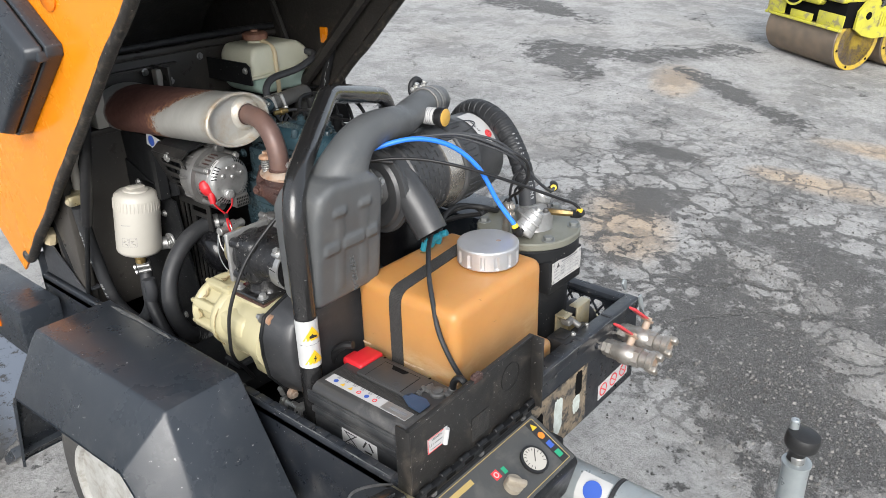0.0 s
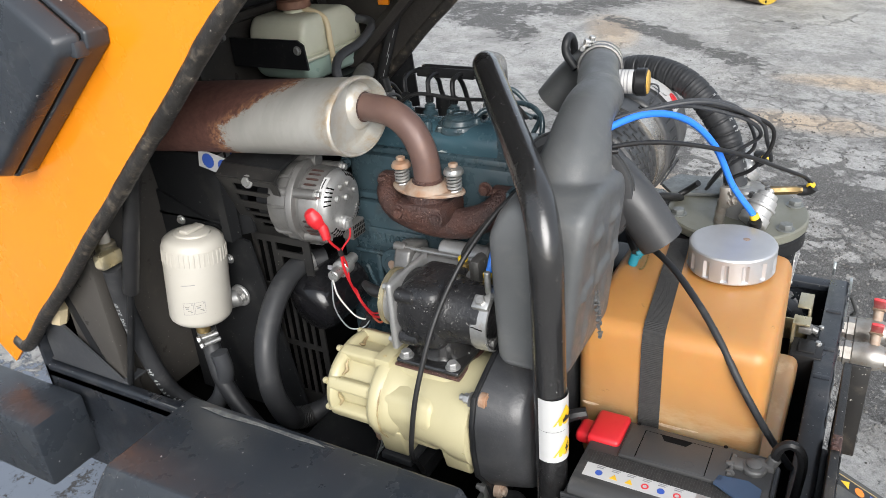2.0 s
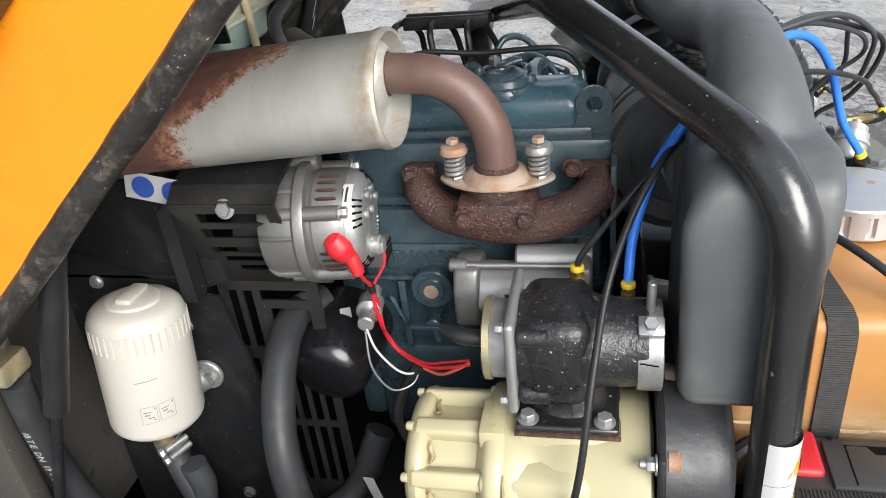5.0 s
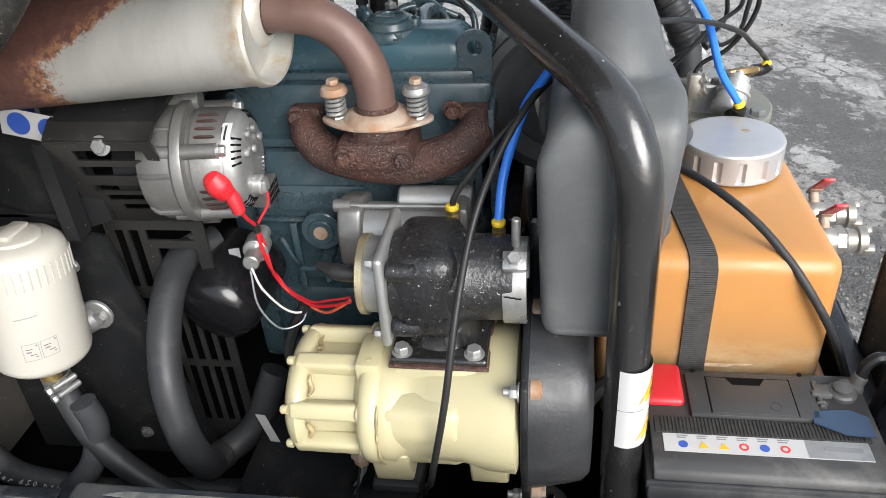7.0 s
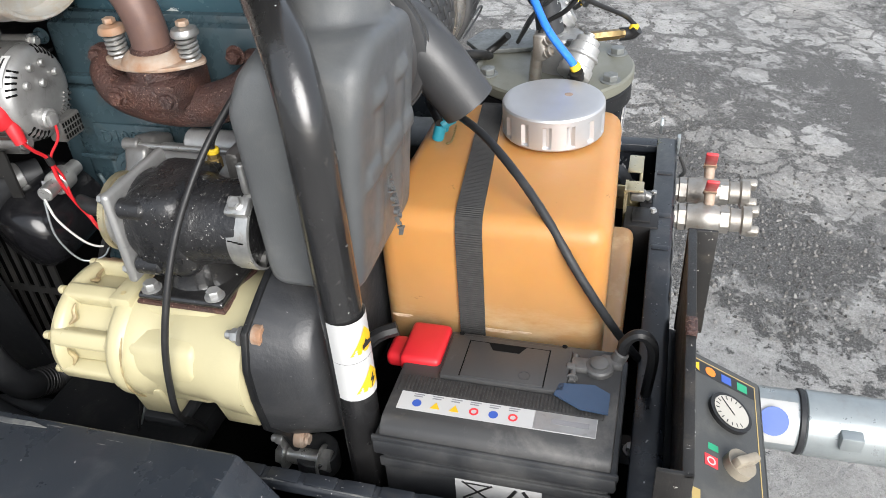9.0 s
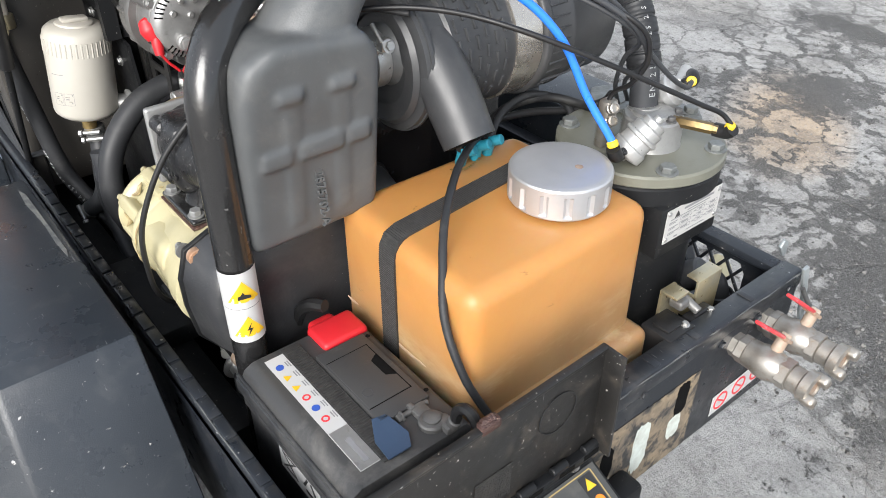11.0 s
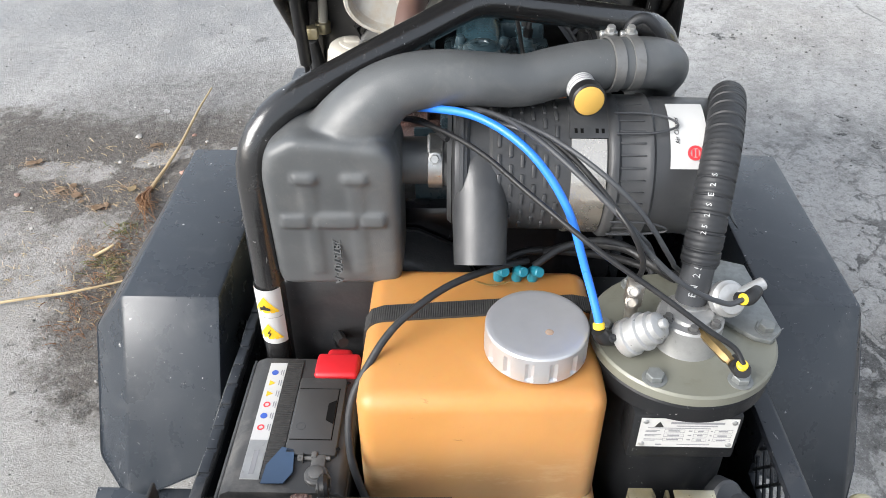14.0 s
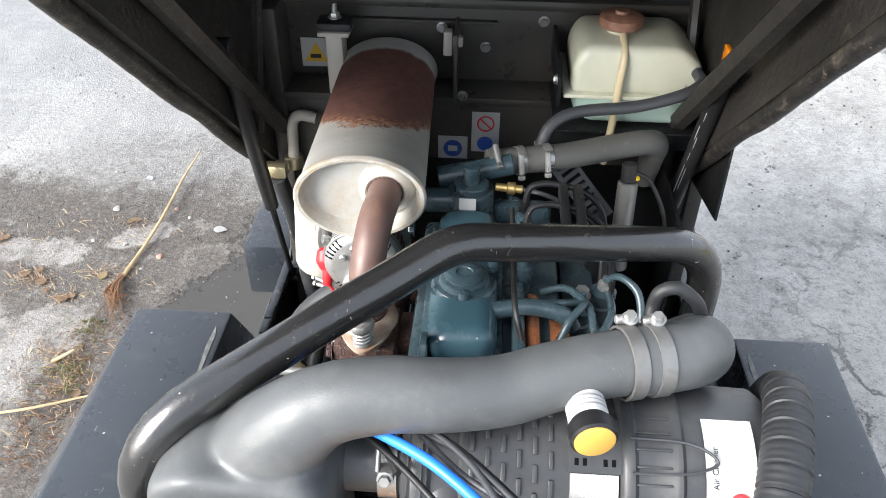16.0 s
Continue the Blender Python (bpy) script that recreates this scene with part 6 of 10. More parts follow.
def clamp_at(p, d, r, mat_, parent, w=0.013, screw=(0, 0, 1)):
    p, d = Vector(p), Vector(d).normalized()
    c = part("hose_clamp", [lathe(p - d * w / 2, d, [(r, 0), (r + 0.0016, 0.0005), (r + 0.0016, w - 0.0005), (r, w)], 28, caps=False)], mat_, parent)
    s = Vector(screw).normalized()
    q = p + s * (r + 0.004)
    e = d.cross(s).normalized()
    part("clamp_screw", [cyl(q - e * 0.016, q + e * 0.016, 0.0045), bolt(q + e * 0.016, e, 0.006, 0.006, False)], mat_, c)
    return c


def hose(name, label, pts, r, material=None, clamps=(), n=10, seg=18, wave=None):
    t = thing(name, pts[0], label, "hose")
    part("tube", [sweep(pts, r, seg, n, wave)], material or M_RUBBER, t)
    for p, d, s in clamps:
        clamp_at(p, d, r if isinstance(r, float) else max(r), M_ZINC, t, screw=s)
    return t


def hose_print(parent, words, pts, r, start, size, toward, label="printed words along the hose"):
    """Letters laid one by one along a hose."""
    line = curve_points(pts, 24)
    run = [0.0]
    for a, b in zip(line, line[1:]):
        run.append(run[-1] + (b - a).length)
    items, s = [], start
    for ch in words:
        if ch != " " and s < run[-1]:
            i = min(max(k for k in range(len(run)) if run[k] <= s), len(line) - 2)
            d = (line[i + 1] - line[i]).normalized()
            p = line[i].lerp(line[i + 1], (s - run[i]) / max(run[i + 1] - run[i], 1e-6))
            nv = Vector(toward)
            nv = (nv - d * nv.dot(d)).normalized()
            cu = bpy.data.curves.new("letter", "FONT")
            cu.body, cu.size, cu.extrude, cu.align_x, cu.align_y, cu.resolution_u = ch, size, 0.0002, "CENTER", "CENTER", 1
            tmp = bpy.data.objects.new("letter", cu)
            me = bpy.data.meshes.new_from_object(tmp)
            bpy.data.objects.remove(tmp)
            bm = bmesh.new()
            bm.from_mesh(me)
            bpy.data.meshes.remove(me)
            bm.transform(on_face(p + nv * (r + 0.0003), d, nv.cross(d)))
            items.append(bm)
        s += size * (0.75 if ch not in "il1. " else 0.45)
    return part("printed_words", items, M_PALEPRINT, parent, label)


hose("oil_hose", "black oil hose clamped below the white filter", [(-0.3075, 0.982, 0.768), (-0.306, 0.981, 0.735), (-0.3245, 0.948, 0.667), (-0.335, 0.882, 0.600), (-0.34, 0.80, 0.56), (-0.34, 0.71, 0.535), (-0.33, 0.62, 0.525)], 0.0165, M_RUBBER, [((-0.3065, 0.9815, 0.748), (0.02, -0.02, -1), (-0.5, -1, 0.1)), ((-0.3072, 0.9815, 0.762), (0.02, -0.02, -1), (-0.6, -1, 0.1))])
COOL = [(-0.1516, 0.8005, 0.874), (-0.1942, 0.8279, 0.8747), (-0.2645, 0.8259, 0.8525), (-0.3256, 0.8162, 0.7890), (-0.3457, 0.8050, 0.7090), (-0.3230, 0.8035, 0.6320), (-0.2800, 0.8200, 0.5900), (-0.2489, 0.8150, 0.5760), (-0.2169, 0.7790, 0.5980), (-0.1830, 0.7457, 0.6750)]
cool = hose("coolant_hose", "thick grey-black radiator hose curving down", COOL, 0.0205)
line_ = curve_points(COOL, 10)
for k in range(7):
    p, q = line_[56 + 2 * k], line_[57 + 2 * k]
    part("tape_ring", [lathe(p, q - p, [(0.0206, 0), (0.0218, 0.001), (0.0218, 0.004), (0.0206, 0.005)], 24, caps=False)], M_BOOT, cool)
part("hose_clamp", [lathe((-0.172, 0.8155, 0.8755), (-1, 0.55, 0.0), [(0.0207, 0), (0.0222, 0.001), (0.0222, 0.011), (0.0207, 0.012)], 28, caps=False)], M_ZINC, cool)
PRESS = [(-0.405, 1.06, 0.935), (-0.392, 1.075, 0.85), (-0.380, 1.078, 0.76), (-0.372, 1.068, 0.69), (-0.358, 1.052, 0.63), (-0.335, 1.0, 0.585), (-0.32, 0.93, 0.562), (-0.305, 0.85, 0.557), (-0.30, 0.75, 0.555)]
press = hose("pressure_hose", "printed black pressure hose running along the chassis rail", PRESS, 0.0165, M_RUBBER)
hose_print(press, "1BTE DN 19-12", PRESS, 0.0165, 0.075, 0.012, (-1, -0.1, 0.55))
hose_print(press, "MP 45 bar 650 psi 2011", PRESS, 0.0165, 0.235, 0.012, (-1, -0.1, 0.8))
hose("return_hose", "black hose crossing low behind the oil filter", [(-0.36, 1.02, 0.575), (-0.335, 0.965, 0.625), (-0.32, 0.945, 0.685), (-0.318, 0.95, 0.73)], 0.0165, M_HOSE, [((-0.352, 1.003, 0.588), (0.5, -1, 0.8), (-1, -0.3, 0.2))])


def build_cooler_pipe():
    t = thing("cooler_pipe", (-0.40, 1.1, 0.95), "pale elbow pipe with flanged joint beside the bulkhead", "pipe")
    part("elbow", [sweep([(-0.33, 1.10, 1.045), (-0.36, 1.10, 1.05), (-0.375, 1.10, 1.035), (-0.378, 1.098, 1.0), (-0.380, 1.096, 0.96)], 0.011, 14, 6)], M_FILTER, t)
    part("flange_clamp", [cyl((-0.3805, 1.096, 0.965), (-0.381, 1.095, 0.94), 0.018), box((-0.43, 1.045, 0.940), (-0.385, 1.07, 0.968), 0.006), cyl((-0.43, 1.05, 0.954), (-0.40, 1.085, 0.954), 0.009)], M_PASSIV, t)


build_cooler_pipe()


def build_rail_bits():
    t = thing("rail_bracket", (-0.42, 1.22, 0.69), "grey folded steel bracket on the chassis rail", "bracket")
    part("folded_plate", [prism([(1.30, 0.69), (1.30, 0.79), (1.24, 0.79), (1.11, 0.70), (1.10, 0.69)], "x", -0.424, -0.420)], M_HOSE, t)
    part("foot", [box((-0.424, 1.09, 0.687), (-0.38, 1.31, 0.692), 0.001)], M_HOSE, t)
    t = thing("rubber_buffer", (-0.415, 1.245, 0.79), "worn pinkish rubber stop on the hinge arm", "buffer")
    part("pad", [cyl((-0.418, 1.25, 0.79), (-0.415, 1.235, 0.825), 0.018, seg=8)], M_CREAMTUBE, t)
    t = thing("hinge_arm", (-0.41, 1.2, 0.69), "black flat steel hood arm", "hinge arm")
    part("arm", [sweep([(-0.408, 1.145, 0.69), (-0.406, 1.19, 0.80), (-0.405, 1.235, 0.93)], 0.014, 4, 3)], M_BLACK, t)


build_rail_bits()


def build_barcode():
    t = thing("barcode_label", (-0.262, 0.738, 0.64), "white bar-code label on the black tray behind the air end", "label")
    m = on_face((-0.262, 0.738, 0.640), (0, 0.25, 1), (-0.3, -1, 0.25))
    part("sheet", [flat(m, -0.026, 0.026, -0.0085, 0.0085, 0.0006)], M_WHITE, t)
    for i in range(9):
        part("bar", [flat(m @ Matrix.Translation((0, 0, 0.0006)), -0.022 + i * 0.0048, -0.0205 + i * 0.0048 + 0.0008 * (i % 3), -0.006, 0.005, 0.0003)], M_INK, t)


build_barcode()


def build_airend():
    t = thing("compressor_air_end", (-0.30, 0.52, 0.63), "cream-painted cast screw compressor air end", "air end")
    ax, az, sq = -0.300, 0.762, (0.97, 0.80)
    d = Vector((0, -1, 0))
    p = Vector((ax, 0.655, az))
    part("rotor_casing", [lathe(p, d, [(0.060, 0.104), (0.092, 0.108), (0.094, 0.126), (0.086, 0.136), (0.084, 0.150), (0.088, 0.165), (0.090, 0.205), (0.098, 0.232), (0.100, 0.262), (0.09, 0.266), (0, 0.266)], 48, sq)], M_CREAM, t, sharp=45)
    part("valve_pad", [prism([(ax - 0.046, az + 0.030), (ax - 0.040, az + 0.0725), (ax + 0.070, az + 0.0725), (ax + 0.074, az + 0.030)], "y", 0.421, 0.536, 0.010, 3)], M_CREAM, t, sharp=50)
    part("casting_web", [prism([(ax - 0.089, az + 0.012), (ax - 0.080, az + 0.040), (ax - 0.050, az + 0.052), (ax - 0.040, az - 0.060), (ax - 0.070, az - 0.050)], "y", 0.452, 0.540, 0.009, 3)], M_CREAM, t, sharp=50)
    # end cover: two flanges with deep pockets between wide ribs
    cover = part("end_cover", [lathe(p, d, [(0, -0.004), (0.058, -0.004), (0.074, 0.0), (0.084, 0.007), (0.087, 0.015), (0.083, 0.022), (0.069, 0.027), (0.067, 0.078), (0.084, 0.086), (0.094, 0.090), (0.097, 0.096), (0.097, 0.107), (0.092, 0.112), (0.07, 0.112)], 56, sq)], M_CREAM, t, sharp=45)
    for i in range(8):
        a = 2 * math.pi * (i + 0.42) / 8
        ux, uz = math.cos(a), math.sin(a) * 0.82
        m = Matrix.Translation((ax + 0.078 * ux, 0.655, az + 0.078 * uz)) @ pose(0, 0, 0, 0, 90 - math.degrees(a), 0)
        part("bolt_rib", [box((-0.0105, -0.100, -0.014), (0.0105, -0.008, 0.0075), 0.0055, 3, m=m), cyl(m @ Vector((0, -0.098, 0.001)), m @ Vector((0, -0.086, 0.001)), 0.0115)], M_CREAM, cover, sharp=60)
        part("rib_screw", [lathe(m @ Vector((0, -0.006, 0.001)), (0, 1, 0), [(0.0055, 0), (0.0055, 0.006), (0.004, 0.008), (0, 0.008)], 10)], M_CREAM, cover)
        q = 2 * math.pi * (i + 0.92) / 8
        mq = Matrix.Translation((ax + 0.0685 * math.cos(q), 0.655, az + 0.0685 * math.sin(q) * 0.80)) @ pose(0, 0, 0, 0, 90 - math.degrees(q), 0)
        part("oily_crack", [sweep([mq @ Vector((-0.012, -0.029, 0.010)), mq @ Vector((-0.004, -0.031, 0.005)), mq @ Vector((0.005, -0.028, 0.007)), mq @ Vector((0.013, -0.030, 0.010))], [0.0012, 0.0036, 0.0028, 0.001], 7, 4)], M_CREAM_SOOT, cover, "dark oily seam in the casting")
    part("flange_seam", [sweep([(ax + 0.0972 * sq[0] * math.cos(a), 0.6555 - 0.1125, az + 0.0972 * sq[1] * math.sin(a)) for a in np.linspace(2.5, 4.1, 14)], [0.0006, 0.0012, 0.0018, 0.0008, 0.0016, 0.0006, 0.0012, 0.002, 0.0016, 0.0008, 0.0014, 0.0018, 0.001, 0.0005], 6, 3)], M_CREAM_SOOT, cover, "oily brown joint line")
    boss = part("top_boss", [box((ax - 0.046, 0.544, az + 0.046), (ax + 0.012, 0.572, az + 0.0765), 0.003)], M_CREAM, t)
    for x in (-0.034, -0.002):
        part("boss_dimple", [cyl((ax + x, 0.558, az + 0.0765), (ax + x, 0.558, az + 0.0772), 0.0035, seg=12)], M_CREAM_SOOT, boss)
    for y0, y1, k in ((0.402, 0.446, 0.0), (0.515, 0.560, 0.006)):
        part("foot", [prism([(ax - 0.080, az - 0.028), (ax - 0.018, az - 0.045), (ax - 0.022, az - 0.082 - k), (ax - 0.060, az - 0.084 - k), (ax - 0.066, az - 0.078 - k)], "y", y0, y1, 0.004, 3)], M_CREAM, t)
    part("foot_pad", [box((ax - 0.070, 0.508, az - 0.104), (ax - 0.004, 0.566, az - 0.091), 0.004)], M_RUBBER, t, "black rubber foot pad")
    part("drain_fitting", [lathe((ax - 0.035, 0.585, az - 0.060), (0, 0, -1), [(0.013, 0), (0.013, 0.020), (0.010, 0.022), (0.010, 0.032)], 6)], M_DRUSTY, t)
    for i, dx in enumerate((-0.006, 0.0, 0.007)):
        part("wire_tail", [sweep([(ax - 0.035 + dx * 0.4, 0.586, az - 0.088), (ax - 0.038 + dx, 0.590 - 0.003 * i, az - 0.110), (ax - 0.046 + dx * 1.8, 0.594 + 0.004 * i, az - 0.140)], 0.0018, 6, 5)], M_GALV if i else M_BOOT, t)
    return t


build_airend()


def build_inlet_valve():
    t = thing("inlet_valve", (-0.28, 0.48, 0.84), "black-painted inlet valve body with silver end plate", "inlet valve")
    ax, az, zb = -0.283, 0.919, 0.8375
    part("base_flange", [box((-0.343, 0.424, zb + 0.002), (-0.226, 0.532, zb + 0.011), 0.008, 3), lathe((ax, 0.478, zb + 0.008), (0, 0, 1), [(0.046, 0), (0.043, 0.006), (0.040, 0.018), (0.041, 0.050)], 36)], M_HOOP, t, sharp=50)
    part("gasket_edge", [box((-0.3445, 0.4225, zb - 0.0025), (-0.2245, 0.5335, zb + 0.002), 0.001)], M_RUST, t)
    for x in (-0.331, -0.240):
        for y in (0.439, 0.519):
            part("base_bolt", [bolt((x, y, zb + 0.011), (0, 0, 1), 0.0085, 0.008)], M_ALU, t)
    part("body", [lathe((ax, 0.527, az), (0, -1, 0), [(0.03, 0), (0.050, 0.0), (0.0525, 0.004), (0.0525, 0.072), (0.050, 0.079), (0.0475, 0.086), (0.0465, 0.130), (0.04, 0.132)], 48), box((ax - 0.0545, 0.452, az - 0.054), (ax + 0.052, 0.5265, az + 0.0535), 0.021, 4)], M_CRACKED, t, sharp=50)
    for q in (-0.036, 0.036):
        part("corner_boss", [cyl((ax - 0.046, 0.492, az + q), (ax - 0.046, 0.5265, az + q), 0.0115, bev=0.004)], M_CRACKED, t)
    part("raised_mark", [box((ax - 0.0562, 0.462 + 0.014 * i, az - 0.0240), (ax - 0.0535, 0.468 + 0.014 * i, az - 0.018), 0.001) for i in range(4)], M_CRACKED, t)
    part("end_plate", [box((ax - 0.058, 0.5275, az - 0.058), (ax + 0.055, 0.5385, az + 0.056), 0.0105, 3)], M_ALU, t)
    part("solenoid_cup", [lathe((ax, 0.5385, az), (0, 1, 0), [(0.043, 0), (0.0425, 0.022), (0.041, 0.026), (0, 0.026)], 40)], M_ALU, t)
    part("brass_rim", [lathe((ax, 0.556, az), (0, 1, 0), [(0.040, 0), (0.0455, 0.001), (0.0455, 0.008), (0.043, 0.0095), (0.041, 0.0095)], 40)], M_PASSIV, t)
    part("plug_lead", [sweep([(ax - 0.02, 0.566, az + 0.012), (ax - 0.018, 0.590, az + 0.014), (ax - 0.006, 0.612, az + 0.014)], [0.009, 0.0095, 0.006], 12, 6)], M_BOOT, t)
    for q in (-0.046, 0.046):
        part("cap_screw", [bolt((ax - 0.047, 0.5385, az + q), (0, 1, 0), 0.0055, 0.007)], M_ZINC, t)
    for x, y, z in ((-0.246, 0.416, 0.960), (-0.222, 0.470, 0.965)):
        pt = part("tube_port", [lathe((x, y, z - 0.016), (0, 0, 1), [(0.0085, 0), (0.0085, 0.012), (0.007, 0.013), (0.007, 0.018)], 6)], M_BRASS, t, "brass push-in port")
        part("port_collar", [cyl((x, y, z + 0.002), (x, y, z + 0.009), 0.0078)], M_YELLOW, pt, "yellow release collar")
        part("port_arm", [cyl((x, y, z - 0.012), (ax + 0.02, y, z - 0.016), 0.0085)], M_CRACKED, pt)
    cl = part("wide_clamp", [lathe((ax, 0.408, az - 0.003), (0, -1, 0), [(0.0445, 0), (0.0475, 0.001), (0.0475, 0.025), (0.0445, 0.026)], 44, caps=False)], M_ZINC, t, "wide zinc-plated hose clamp")
    up = Vector((-0.55, 0, 0.84))
    lug = Vector((ax, 0.395, az - 0.003)) + up * 0.050
    part("clamp_lug", [box((-0.013, -0.011, -0.006), (0.013, 0.011, 0.005), 0.003, m=Matrix.Translation(lug) @ frame_to(up)), bolt(lug + up * 0.004, up, 0.0075, 0.007), cyl(lug + Vector((0.022, 0.0, 0.004)), lug + Vector((0.020, -0.001, 0.040)), 0.0048)], M_ZINC, cl)
    for k in range(3):
        q = Vector((-0.97, 0, 0.22 - 0.02 * k))
        part("clamp_slot", [box((-0.0008, -0.0032, 0), (0.0008, 0.0032, 0.0004), 0, m=Matrix.Translation(Vector((ax, 0.4025 - 0.006 * k, az - 0.003)) + q.normalized() * 0.0475) @ frame_to(q) @ pose(0, 0, 0, 0, 0, 90))], M_DARKGAP, cl)
    return t


build_inlet_valve()


def build_coupling():
    t = thing("coupling_housing", (-0.2, 0.35, 0.575), "black bell housing between engine and air end", "bell housing")
    rim = [(-0.200, 0.900), (-0.262, 0.886), (-0.330, 0.862), (-0.377, 0.842), (-0.391, 0.800), (-0.391, 0.755), (-0.383, 0.700), (-0.352, 0.655), (-0.335, 0.605), (-0.335, 0.578), (-0.06, 0.578), (-0.03, 0.66), (-0.02, 0.78), (-0.06, 0.86), (-0.13, 0.895)]
    part("mount_plate", [prism(rim, "y", 0.379, 0.387, 0.002)], M_BLACK, t)
    cx, cz = -0.205, 0.755
    bell, rings = bmesh.new(), []
    outline = [(x, max(z, 0.640)) for x, z in rim if not (z < 0.62 and x > -0.3 and x < -0.1)]
    for y, k in ((0.379, 0.975), (0.370, 0.970), (0.335, 0.930), (0.318, 0.905), (0.310, 0.86), (0.308, 0.5)):
        rings.append([bell.verts.new((cx + (x - cx) * k, y, cz + (z - cz) * k)) for x, z in outline])
    for a, b in zip(rings, rings[1:]):
        for j in range(len(outline)):
            bell.faces.new((a[j], a[(j + 1) % len(outline)], b[(j + 1) % len(outline)], b[j]))
    bell.faces.new(rings[-1])
    part("bell", bell, M_BOOTDUST, t, sharp=60)
    for x, z in ((-0.374, 0.836), (-0.345, 0.640), (-0.285, 0.874)):
        p = Vector((x, 0.388, z))
        part("bell_bolt", [bolt(p, (0, 1, 0), 0.008, 0.009), cyl(p, p + Vector((0, 0.018, 0)), 0.005)], M_ZINC, t)
        part("bolt_boss", [cyl((x + 0.010, 0.378, z - 0.004), (x + 0.010, 0.366, z - 0.004), 0.0125), bolt((x + 0.010, 0.366, z - 0.004), (0, -1, 0), 0.0075, 0.005)], M_DRUSTY, t, "rust-stained bolt head")
    part("mount_bolt", [cyl((-0.335, 0.395, 0.600), (-0.335, 0.352, 0.600), 0.011), bolt((-0.335, 0.350, 0.600), (0, -1, 0), 0.015, 0.012), bolt((-0.335, 0.395, 0.600), (0, 1, 0), 0.015, 0.012)], M_ZINC, t)
    part("rubber_mount", [cyl((-0.325, 0.36, 0.575), (-0.325, 0.36, 0.606), 0.028)], M_RUBBER, t)
    part("rubber_mount", [cyl((0.22, 0.36, 0.575), (0.22, 0.36, 0.66), 0.03)], M_RUBBER, t)
    part("flywheel_case", [box((-0.18, 0.392, 0.60), (0.19, 0.430, 0.93), 0.02)], M_GLOSSBLACK, t)
    part("right_bracket", [box((0.13, 0.33, 0.60), (0.24, 0.39, 0.80), 0.008)], M_BLACK, t)


build_coupling()


def build_starter():
    t = thing("starter_motor", (-0.16, 0.54, 0.87), "silver starter motor with white label", "starter motor")
    part("motor", [cyl((-0.165, 0.455, 0.903), (-0.165, 0.60, 0.903), 0.036, bev=0.005)], M_ALU, t)
    part("solenoid", [cyl((-0.155, 0.455, 0.940), (-0.155, 0.545, 0.940), 0.019, bev=0.003)], M_ALU, t)
    part("through_bolt", [cyl((-0.180, 0.455, 0.946), (-0.180, 0.612, 0.946), 0.0035)], M_ZINC, t)
    part("end_bell", [prism([(-0.203, 0.872), (-0.203, 0.918), (-0.192, 0.945), (-0.166, 0.952), (-0.13, 0.94), (-0.13, 0.872)], "y", 0.585, 0.617, 0.006, 3)], M_ALUD, t)
    part("bolt_lug", [cyl((-0.180, 0.600, 0.946), (-0.180, 0.622, 0.946), 0.008)], M_ALUD, t)
    part("drive_flange", [box((-0.20, 0.455, 0.86), (-0.12, 0.475, 0.955), 0.008)], M_ALUD, t)
    m = on_face((-0.203, 0.535, 0.913), (0, -1, 0), (0.25, 0, 1))
    part("type_label", [flat(m, -0.026, 0.026, -0.014, 0.014)], M_WHITE, t, "white type label")
    part("print_bar", [flat(m @ Matrix.Translation((0, 0, 0.0008)), -0.02, 0.004, 0.003, 0.007, 0.0003), flat(m @ Matrix.Translation((0, 0, 0.0008)), -0.02, 0.012, -0.006, -0.003, 0.0003)], M_INK, t)


build_starter()


